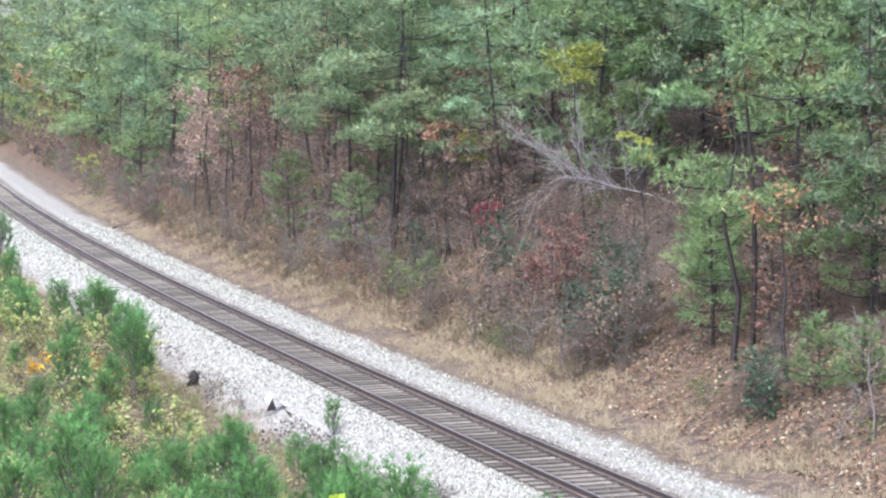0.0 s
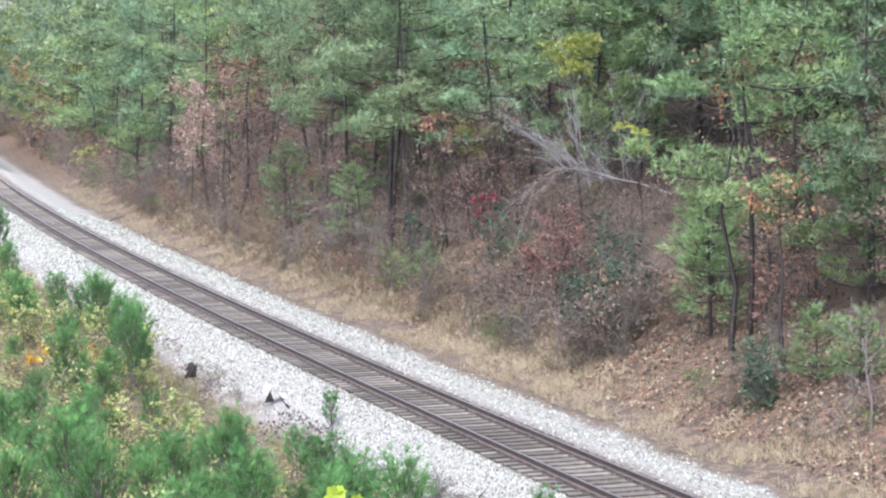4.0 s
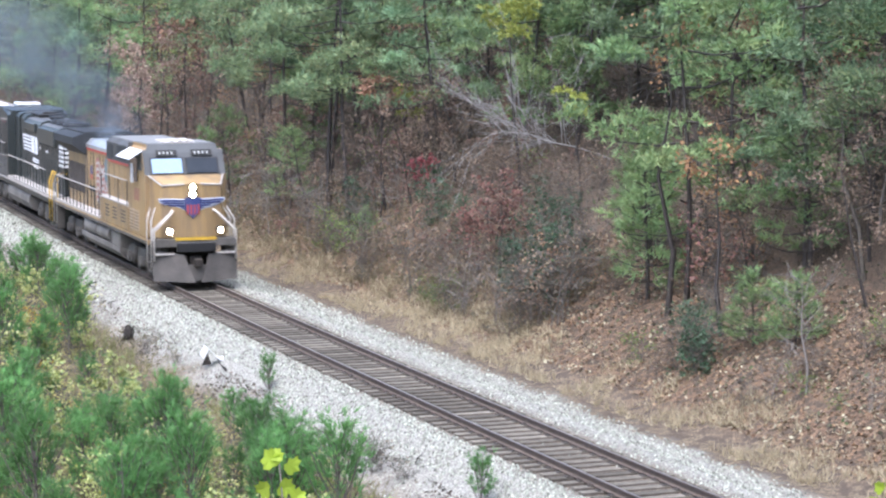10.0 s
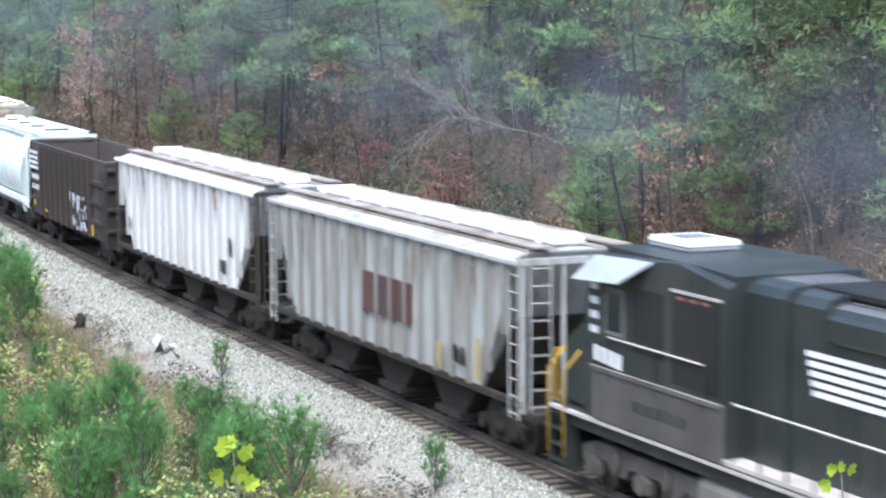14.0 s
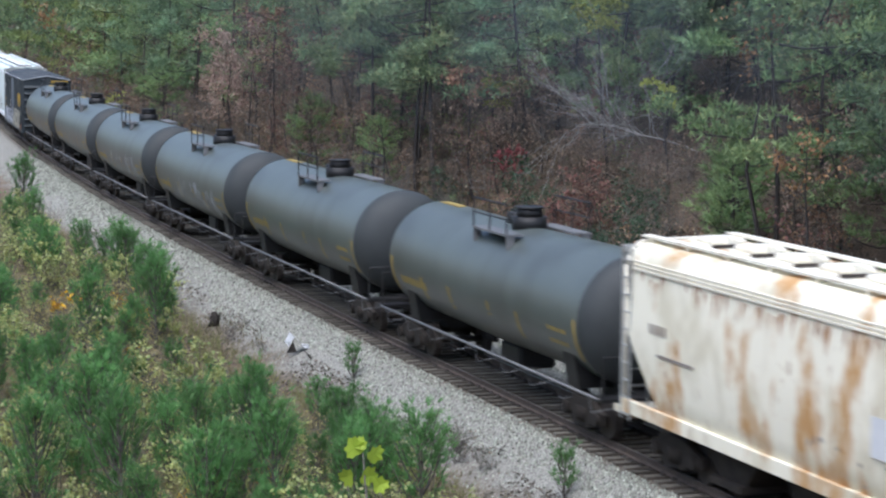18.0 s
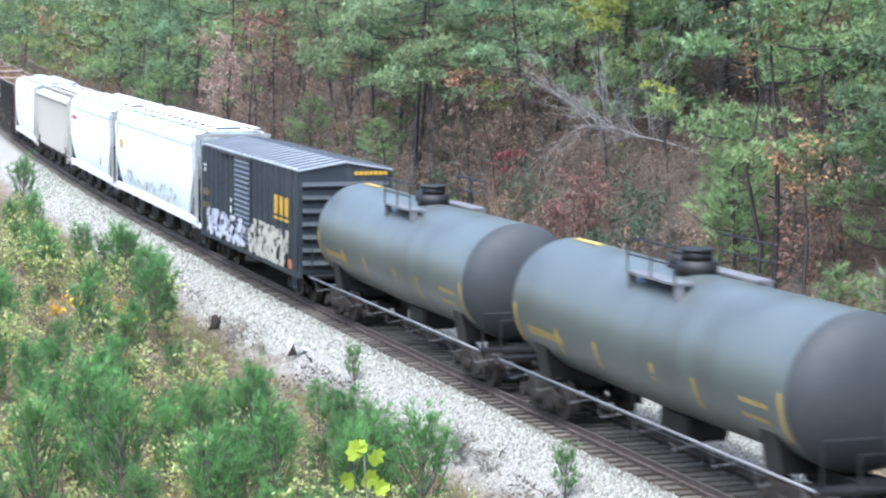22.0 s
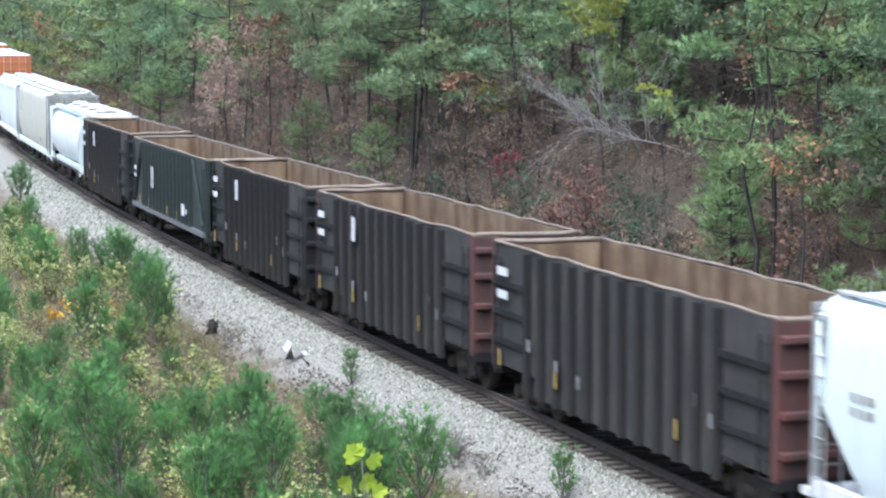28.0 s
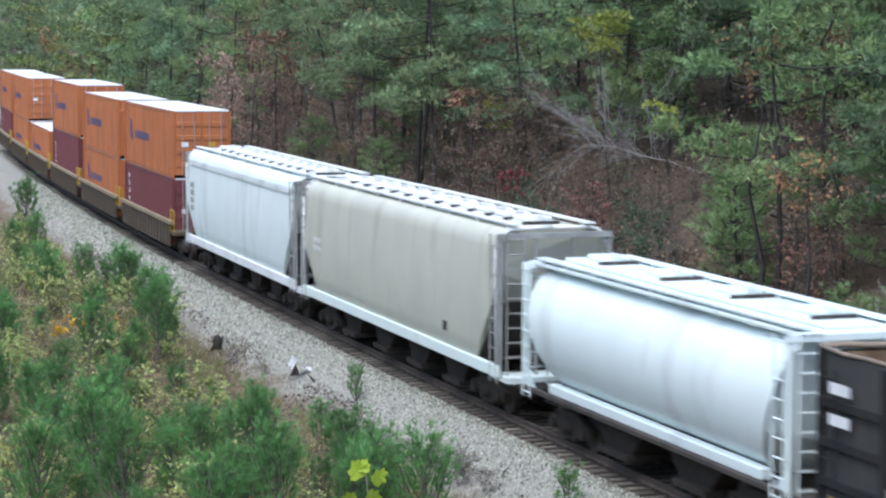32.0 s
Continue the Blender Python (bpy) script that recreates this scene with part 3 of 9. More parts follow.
def scrawl(name, car, mt, x0, x1, z0, z1, y, seed, n=26, sy=-1, label="", r=(0.05, 0.16)):
    """Sprayed paint: overlapping rounded blotches and strokes with no letters in them."""
    rnd = random.Random(seed)
    for i in range(n):
        bm = bmesh.new()
        cx, cz = rnd.uniform(x0, x1), rnd.uniform(z0, z1)
        a = rnd.uniform(-0.6, 2.2)
        ln, wd = rnd.uniform(2, 5) * r[0], rnd.uniform(*r)
        pts = []
        for k in range(10):
            u = 2 * math.pi * k / 10
            px, pz = ln * math.cos(u), wd * math.sin(u) * rnd.uniform(0.8, 1.2)
            pts.append((min(x1, max(x0, cx + px * math.cos(a) - pz * math.sin(a))), min(z1, max(z0, cz + px * math.sin(a) + pz * math.cos(a)))))
        yy = y + 0.004 + 0.0004 * i
        vs = [bm.verts.new((px, sy * yy, pz)) for px, pz in pts]
        bm.faces.new(vs)
        part(name, bm, mt, car, label)


def loft(bm, section, half, inset, mat=0, smooth=False):
    """A body of one cross-section (y, z), its two ends set in by inset(z)."""
    r0 = [bm.verts.new((-half + inset(z), y, z)) for y, z in section]
    r1 = [bm.verts.new((half - inset(z), y, z)) for y, z in section]
    n = len(section)
    for i in range(n):
        f = bm.faces.new((r0[i], r0[(i + 1) % n], r1[(i + 1) % n], r1[i]))
        f.material_index, f.smooth = mat, smooth
    for r in (r0, r1):
        f = bm.faces.new([bm.verts.new(v.co) for v in r] if smooth else r)
        f.material_index = mat


# -- covered hoppers --
def hopper_extras(car, half, mt, sill_mt, zt, bays, hatches, long_hatch=False, hatch_mt=None, bay_mt=None, roof_half=1.1, sill=(1.08, 1.38), board=0.42, end_mt=None, board_mt=None, board_z=None):
    hm = hatch_mt or mt
    em = end_mt or mt
    plain("centre_sill", car, -half, half, -0.25, 0.25, 0.75, 1.1, M["soot"])
    both(lambda sy: plain("side_sill", car, -half, half, min(sy * 1.36, sy * 1.5), max(sy * 1.36, sy * 1.5), sill[0], sill[1], sill_mt, bevel=0.02))
    w = (2 * half - 5.6) / bays
    for i in range(bays):
        x0 = -half + 2.8 + w * i
        bm = bmesh.new()
        fs = prism(bm, [(x0 + 0.04, 1.5), (x0 + w - 0.04, 1.5), (x0 + w * 0.68, 0.42), (x0 + w * 0.32, 0.42)], "y", -1.05, 1.05)
        box(bm, x0 + w * 0.3, x0 + w * 0.7, -1.2, 1.2, 0.3, 0.44)
        part("hopper_bay", done(bm), bay_mt or M["soot"], car)
    for sx in (-1, 1):
        plain("end_platform", car, sx * half - 0.5, sx * half + 0.5, -1.4, 1.4, 1.0, 1.14, sill_mt)
        for y in (-1.42, -0.5, 0.5, 1.42):
            plain("end_post", car, sx * half - 0.05, sx * half + 0.05, y - 0.03, y + 0.03, 1.1, zt - 0.25, em)
        plain("end_beam", car, sx * half - 0.07, sx * half + 0.07, -1.48, 1.48, zt - 0.25, zt - 0.12, em)
        for y, dx in ((-1.5, -0.55), (1.5, -0.55)):
            lad = part("ladder", ladder_mesh(0.46, 0.95, zt - 0.15, em), None, car, "steel rung ladder")
            lad.location = (sx * (half - 0.28), y, 0)
        lad = part("end_ladder", ladder_mesh(0.46, 1.1, zt - 0.1, em), None, car)
        lad.matrix_basis = pose(sx * (half + 0.09), -1.05, 0, 0, 0, 90)
        plain("brake_rigging", car, sx * half - sx * 0.9 - 0.3, sx * half - sx * 0.9 + 0.3, 0.1, 0.7, 1.5, 1.9, M["soot"])
    if long_hatch:
        bm = bmesh.new()
        box(bm, -half + 0.8, half - 0.8, -0.4, 0.4, zt + 0.02, zt + 0.2, 0.05)
        for i in range(7):
            x = -half + 1.4 + (2 * half - 2.8) * i / 6
            box(bm, x - 0.06, x + 0.06, -0.48, 0.48, zt + 0.02, zt + 0.24)
        part("trough_hatch", done(bm), hm, car, "long white trough hatch cover")
    else:
        for i in range(hatches):
            x = -half + 1.6 + (2 * half - 3.2) * i / (hatches - 1)
            bm = bmesh.new()
            box(bm, x - 0.42, x + 0.42, -0.38, 0.38, zt + 0.02, zt + 0.17, 0.05)
            box(bm, x + 0.3, x + 0.55, -0.1, 0.1, zt + 0.05, zt + 0.22)
            part("roof_hatch", done(bm), hm, car)
            plain("hatch_ring", car, x - 0.5, x + 0.5, -0.46, 0.46, zt - 0.02, zt + 0.05, hm, bevel=0.02)
            plain("hatch_strap", car, x + 0.6, x + 0.635, -0.5, 0.5, zt + 0.0, zt + 0.08, M["end_grime_shade"])
    def boards(sy):
        bm = bmesh.new()
        y0, y1 = sorted((sy * (roof_half - board), sy * roof_half))
        bz = board_z or zt
        box(bm, -half + 0.1, half - 0.1, y0, y1, bz + 0.06, bz + 0.1)
        for i in range(9):
            x = -half + 0.5 + (2 * half - 1) * i / 8
            box(bm, x - 0.03, x + 0.03, y0, y1, bz - 0.12, bz + 0.06)
        part("running_board", done(bm), board_mt or M["board"], car, "grated steel running board")
    both(boards)


def ribbed_hopper(a, b, mt, sill_mt, label, ribs, zt=4.5, rib_mt=None, long_hatch=False, hatch_mt=None, end_mt=None):
    car, half = start_car("covered_hopper_car", a, b, label, "freight car")
    zs = 4.25
    inset = lambda z: max(0.0, 3.05 - z) * 1.0 + 0.35
    sec = [(-1.44, 1.3), (1.44, 1.3), (1.47, zs), (1.15, zt - 0.05), (0.0, zt), (-1.15, zt - 0.05), (-1.47, zs)]
    bm = bmesh.new()
    loft(bm, sec, half, inset)
    part("body", done(bm), mt, car)
    both(lambda sy: plain("top_rail", car, -half + 0.1, half - 0.1, min(sy * 1.46, sy * 1.58), max(sy * 1.46, sy * 1.58), zs - 0.1, zs + 0.02, sill_mt, bevel=0.02))
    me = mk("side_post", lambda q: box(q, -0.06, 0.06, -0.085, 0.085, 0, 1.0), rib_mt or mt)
    for i in range(ribs):
        x = -half + 0.75 + (2 * half - 1.5) * i / (ribs - 1)
        low = max(1.34, 3.05 - max(0.0, (half - abs(x)) - 0.35) + 0.02)
        for sy in (-1, 1):
            o = part("side_post", me, None, car)
            o.matrix_basis = Matrix.Translation((x, sy * 1.475, low)) @ Matrix.Diagonal((1, 1, zs - 0.1 - low, 1))
    hopper_extras(car, half, mt, M["soot"], zt, 3, 8, long_hatch, hatch_mt, sill=(1.2, 1.36), end_mt=end_mt or mt, board_mt=M["roof_dirt"])
    # dark sheets paint the shade under the car ends onto the slopes
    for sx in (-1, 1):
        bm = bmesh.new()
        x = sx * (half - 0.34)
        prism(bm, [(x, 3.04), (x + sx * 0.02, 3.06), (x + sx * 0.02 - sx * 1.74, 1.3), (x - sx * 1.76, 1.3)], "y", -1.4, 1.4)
        part("slope_sheet", done(bm), M["end_grime_shade"], car, "sloping end sheet coloured dark for shade")
    def roof_side(sy):
        bm = bmesh.new()
        y0, y1 = sorted((sy * 0.42, sy * 1.12))
        box(bm, -half + 0.4, half - 0.4, y0, y1, zt - 0.045, zt + 0.012)
        part("roof_sheet", done(bm), M["roof_dirt"], car, "dust-brown roof sheet")
    both(roof_side)
    return car, half


def smooth_hopper(a, b, mt, sill_mt, label, zt=4.7, bays=4, strips=True, hatches=10, bulge=0.1, roof_mt=None, name="covered_hopper_car"):
    car, half = start_car(name, a, b, label, "freight car")
    inset = lambda z: max(0.0, 2.9 - z) * 0.95 + 0.3
    sec = [(1.38, 1.32)]
    for i in range(7):
        u = i / 6
        sec.append((1.42 + bulge * math.sin(math.pi * min(1, u * 1.05)), 1.34 + (4.2 - 1.34) * u))
    for i in range(1, 5):
        u = math.pi / 2 * i / 4
        sec.append((1.42 - 0.42 * (1 - math.cos(u)), 4.2 + (zt - 4.22) * math.sin(u)))
    sec = sec + [(0, zt)] + [(-y, z) for y, z in reversed(sec)]
    bm = bmesh.new()
    loft(bm, sec, half, inset, 0, True)
    for f in bm.faces:
        if abs(f.normal.x) > 0.3 or len(f.verts) > 4:
            f.smooth = False
    part("body", done(bm), mt, car)
    if strips:
        for k in range(3):
            both(lambda sy: plain("roof_strip", car, -half + 0.35, half - 0.35, min(sy * 1.3, sy * (1.47 - 0.02 * k)), max(sy * 1.3, sy * (1.47 - 0.02 * k)), 4.14 + 0.075 * k, 4.18 + 0.075 * k, roof_mt or mt))
    for sx in (-1, 1):
        bm = bmesh.new()
        x = sx * (half - 0.18)
        sec2 = [(y * 1.0, z) for y, z in sec if z > 3.9]
        for (y0, z0), (y1, z1) in zip(sec2, sec2[1:]):
            tube(bm, [(x, y0, z0), (x, y1, z1)], 0.05, sides=6)
        for sy in (-1, 1):
            tube(bm, [(x, sy * 1.46, 1.2), (x, sy * 1.47, 4.2)], 0.04, sides=6)
        part("end_hoop", done(bm), roof_mt or mt, car)
    hopper_extras(car, half, roof_mt or mt, sill_mt, zt, bays, hatches, hatch_mt=roof_mt, board=0.25, end_mt=M["end_frame"], board_mt=roof_mt)
    # sloping ends get a dark sheet in place of the shade there
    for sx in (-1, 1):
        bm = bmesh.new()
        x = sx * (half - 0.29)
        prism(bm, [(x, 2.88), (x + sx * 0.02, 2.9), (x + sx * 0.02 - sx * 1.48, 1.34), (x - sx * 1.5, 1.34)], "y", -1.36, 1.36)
        part("slope_sheet", done(bm), M["end_grime_shade"], car, "sloping end sheet coloured dark for shade")
    return car, half


def cylinder_hopper(a, b, mt, label, zt=4.2):
    """Centre-flow car: barrel sides whose ends are cut along an arc, under a flat overhanging roof."""
    car, half = start_car("covered_hopper_car", a, b, label, "freight car")
    sec = []
    for i in range(17):
        u = math.radians(-68 + 134 * i / 16)
        sec.append((1.56 * math.cos(u) ** 0.75, 2.66 + 1.6 * math.sin(u) * (0.98 if u < 0 else 0.93)))
    sec = sec + [(-y, z) for y, z in reversed(sec)]
    bm = bmesh.new()
    inset = lambda z: 0.3 + 1.45 * max(0.0, (4.05 - z) / 2.9) ** 2.2
    # in strips along the car, so that the cut of the ends stays a smooth arc
    loft(bm, sec, half, inset, 0, True)
    for f in bm.faces:
        if len(f.verts) > 4:
            f.smooth = False
    part("body", done(bm), mt, car)
    plain("roof", car, -half + 0.02, half - 0.02, -1.2, 1.2, 4.0, 4.1, mt, "flat overhanging roof", 0.03)
    plain("hatch_deck", car, -half + 0.3, half - 0.3, -0.55, 0.55, 4.1, zt, mt, bevel=0.03)
    both(lambda sy: plain("skirt", car, -half + 1.3, half - 1.3, min(sy * 1.1, sy * 1.34), max(sy * 1.1, sy * 1.34), 1.16, 1.4, mt, bevel=0.03))
    for sx in (-1, 1):
        for sy in (-1, 1):
            bm = bmesh.new()
            prism(bm, [(sx * half, 1.1), (sx * half, 4.02), (sx * (half - 0.07), 4.02), (sx * (half - 0.09), 1.6), (sx * (half - 0.45), 1.3), (sx * (half - 0.7), 1.1)], "y", sy * 1.38, sy * 1.43)
            part("end_gusset", done(bm), mt, car)
        # dark sheet puts the shade of the hollow end into its colour
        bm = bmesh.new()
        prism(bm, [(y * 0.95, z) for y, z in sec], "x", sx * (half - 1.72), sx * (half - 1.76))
        part("end_sheet", done(bm), M["end_grime_shade"], car, "end sheet coloured dark for shade")
    # the sill's dark colour stands for dirt and for shadow under the body
    hopper_extras(car, half, mt, M["end_grime_shade"], zt, 2, 4, roof_half=1.2, end_mt=mt, board_mt=mt, board=0.3, sill=(1.08, 1.2), board_z=4.1)
    return car, half


def runs(car, half, n, seed, mt, z0, z1, side, drop=(0.15, 0.9)):
    """Runs of rust or soot down a side: thin tapering tongues that start at the roof line. side(z): how far out the side lies."""
    rnd = random.Random(seed)
    for i in range(n):
        x, z = rnd.uniform(-half + 0.9, half - 0.9), rnd.uniform(z0, z1)
        w, d = rnd.uniform(0.015, 0.075), rnd.uniform(*drop)
        bm = bmesh.new()
        ring = []
        for u, v in ((-1, 0), (-0.5, 0.06), (0.3, 0.09), (1, 0.02), (0.8, -0.3), (0.35, -0.7), (0.1, -1), (-0.3, -0.6), (-0.8, -0.35)):
            zz = z + v * d
            ring.append(bm.verts.new((x + u * w * rnd.uniform(0.7, 1.2), -side(zz) - 0.004 - 0.0003 * i, zz)))
        bm.faces.new(ring)
        part("rust_run", bm, mt, car)


def rusted_paint(name, paint, dull, rust, deep):
    """Old pale paint that has dulled in panels and rusted through in blotches with runs below them."""
    m, t, n, k, b = _nodes(name)
    co = n.new("ShaderNodeTexCoord")
    def noise(scale, squash, detail, lo, hi):
        mp = n.new("ShaderNodeMapping")
        mp.inputs["Scale"].default_value = squash
        k.new(co.outputs["Object"], mp.inputs["Vector"])
        q = n.new("ShaderNodeTexNoise")
        q.inputs["Scale"].default_value, q.inputs["Detail"].default_value, q.inputs["Roughness"].default_value = scale, detail, 0.62
        k.new(mp.outputs["Vector"], q.inputs["Vector"])
        r = n.new("ShaderNodeMapRange")
        r.inputs["From Min"].default_value, r.inputs["From Max"].default_value = lo, hi
        k.new(q.outputs["Fac"], r.inputs["Value"])
        return r.outputs["Result"]
    def over(f, a, c):
        x = n.new("ShaderNodeMix")
        x.data_type = "RGBA"
        k.new(f, x.inputs["Factor"])
        if isinstance(a, tuple):
            x.inputs["A"].default_value = (*a, 1)
        else:
            k.new(a, x.inputs["A"])
        x.inputs["B"].default_value = (*c, 1)
        return x.outputs["Result"]
    c = over(noise(0.55, (1, 1, 0.7), 3, 0.48, 0.6), paint, dull)
    c = over(noise(0.8, (1, 1, 0.5), 6, 0.52, 0.63), c, rust)
    c = over(noise(2.6, (1, 1, 0.45), 6, 0.62, 0.74), c, deep)
    c = over(noise(9.0, (0.5, 1, 1.6), 4, 0.68, 0.8), c, deep)
    k.new(c, b.inputs["Base Color"])
    b.inputs["Roughness"].default_value = 0.65
    bp = n.new("ShaderNodeBump")
    bp.inputs["Strength"].default_value, bp.inputs["Distance"].default_value = 0.25, 0.03
    k.new(noise(1.1, (1, 1, 0.6), 3, 0.2, 0.8), bp.inputs["Height"])
    k.new(bp.outputs["Normal"], b.inputs["Normal"])
    return m


# -- open cars --
def open_car(a, b, label, mt, inner_mt, ribs, ztop=3.95, zlow=0.75, end_mt=None, name="gondola_car", wavy=0.0, slope_ends=False, seed=1, sill_mt=None, panel_mt=None):
    car, half = start_car(name, a, b, label, "freight car", truck_in=1.75)
    rnd = random.Random(seed)
    em = end_mt or mt
    def side(sy):
        bm = bmesh.new()
        y0, y1 = sorted((sy * 1.36, sy * 1.42))
        if slope_ends:
            out = [(-half + 0.1, 1.15), (-half + 0.1, ztop), (half - 0.1, ztop), (half - 0.1, 1.15)]
            prism(bm, out, "y", y0, y1)
        else:
            box(bm, -half + 0.06, half - 0.06, y0, y1, 1.1, ztop)
            box(bm, -half + 2.7, half - 2.7, y0, y1, zlow, 1.1)
        part("side_wall", done(bm), panel_mt or mt, car)
        bm = bmesh.new()
        pts = []
        k = 17
        for i in range(k + 1):
            x = -half + 2 * half * i / k
            pts.append((x, sy * (1.4 + wavy * rnd.uniform(-1, 1)), ztop + 0.02 + wavy * 0.7 * rnd.uniform(-1, 1)))
        tube(bm, pts, 0.04, sides=6)
        part("top_chord", done(bm), M["chord"] if wavy else inner_mt, car, "bent top chord worn to pale steel")
        y0, y1 = sorted((sy * 1.325, sy * 1.36))
        if slope_ends:
            bm = bmesh.new()
            prism(bm, [(-half + 0.2, 2.7), (-half + 0.2, ztop - 0.02), (half - 0.2, ztop - 0.02), (half - 0.2, 2.7), (half - 2.2, 1.3), (-half + 2.2, 1.3)], "y", y0, y1)
            part("inner_lining", done(bm), inner_mt, car, "scoured tan inner face")
        else:
            plain("inner_lining", car, -half + 0.2, half - 0.2, y0, y1, 1.15, ztop - 0.02, inner_mt, "scoured tan inner face")
    both(side)
    me = mk("side_post", lambda q: prism(q, [(-0.075, 0), (0.075, 0), (0.055, -0.17), (-0.055, -0.17)], "z", 0, 1), mt)
    edge = 2.4 if not slope_ends else 2.9
    for i in range(ribs):
        x = -half + edge + (2 * half - 2 * edge) * i / (ribs - 1)
        low = zlow
        for sy in (-1, 1):
            o = part("side_post", me, None, car)
            o.matrix_basis = Matrix.Translation((x, sy * 1.42, low)) @ Matrix.Diagonal((1, -sy * 1.0 if sy > 0 else 1, ztop - 0.05 - low, 1))
    plain("floor", car, -half + 0.1, half - 0.1, -1.36, 1.36, 1.05, 1.15, inner_mt)
    plain("centre_sill", car, -half, half, -0.3, 0.3, 0.72, 1.05, M["soot"])
    for sx in (-1, 1):
        x0, x1 = sorted((sx * (half - 0.06), sx * half))
        if slope_ends:
            bm = bmesh.new()
            prism(bm, [(sx * (half - 0.1), 2.6), (sx * (half - 0.1), ztop), (sx * (half - 0.16), ztop), (sx * (half - 0.16), 2.65), (sx * (half - 2.2), 1.2), (sx * (half - 2.1), 1.12)], "y", -1.36, 1.36)
            part("slope_sheet", done(bm), mt, car)
            bm = bmesh.new()
            prism(bm, [(sx * (half - 0.17), 2.72), (sx * (half - 0.17), ztop - 0.05), (sx * (half - 0.2), ztop - 0.05), (sx * (half - 0.2), 2.74), (sx * (half - 2.2), 1.3), (sx * (half - 2.2), 1.24)], "y", -1.32, 1.32)
            part("slope_lining", done(bm), inner_mt, car)
            for sy in (-1, 1):
                bm = bmesh.new()
                tube(bm, [(sx * (half - 2.45), sy * 1.47, ztop - 0.08), (sx * (half - 0.55), sy * 1.47, 1.4)], 0.09, sides=4)
                box(bm, min(sx * half, sx * (half - 0.18)), max(sx * half, sx * (half - 0.18)), sy * 1.4 - 0.08, sy * 1.4 + 0.08, 1.0, ztop - 0.05)
                part("corner_brace", done(bm), mt, car)
        else:
            plain("end_wall", car, x0, x1, -1.4, 1.4, 1.05, ztop - 0.05, em)
            bm = bmesh.new()
            for z in (1.5, 2.25, 3.0, 3.65):
                box(bm, min(x0, x0 + sx * 0.14), max(x1, x1 + sx * 0.14), -1.42, 1.42, z - 0.08, z + 0.08, 0.03)
            part("end_ribs", done(bm), em, car)
            xi0, xi1 = sorted((sx * (half - 0.06), sx * (half - 0.1)))
            plain("inner_end", car, xi0, xi1, -1.32, 1.32, 1.15, ztop - 0.08, inner_mt)
            for sy in (-1, 1):
                plain("corner_post", car, min(sx * half, sx * (half - 0.22)), max(sx * half, sx * (half - 0.22)), sy * 1.42 - 0.06, sy * 1.42 + 0.06, 1.0, ztop + 0.02, em, bevel=0.02)
                bm = bmesh.new()
                for z in (1.7, 2.4, 3.1):
                    box(bm, min(sx * (half - 0.2), sx * (half - 2.3)), max(sx * (half - 0.2), sx * (half - 2.3)), min(sy * 1.42, sy * 1.52), max(sy * 1.42, sy * 1.52), z - 0.07, z + 0.07)
                part("side_belt", done(bm), mt, car)
        bm = bmesh.new()
        pts = [(sx * (half - 0.05) + rnd.uniform(-1, 1) * wavy, -1.4 + 2.8 * i / 6, ztop + 0.02 + rnd.uniform(-1, 1) * wavy * 0.6) for i in range(7)]
        tube(bm, pts, 0.065, sides=6)
        part("end_chord", done(bm), M["chord"] if wavy else inner_mt, car)
        lad = part("ladder", ladder_mesh(0.45, 0.9, ztop - 0.3, mt), None, car)
        lad.location = (sx * (half - 0.45), -1.5, 0)
        plain("end_sill", car, min(sx * half, sx * (half - 0.25)), max(sx * half, sx * (half - 0.25)), -1.45, 1.45, 0.85, 1.08, mt)
    if sill_mt:
        both(lambda sy: plain("side_sill", car, -half + 0.2, half - 0.2, min(sy * 1.42, sy * 1.56), max(sy * 1.42, sy * 1.56), 0.98, 1.16, sill_mt))
    return car, half


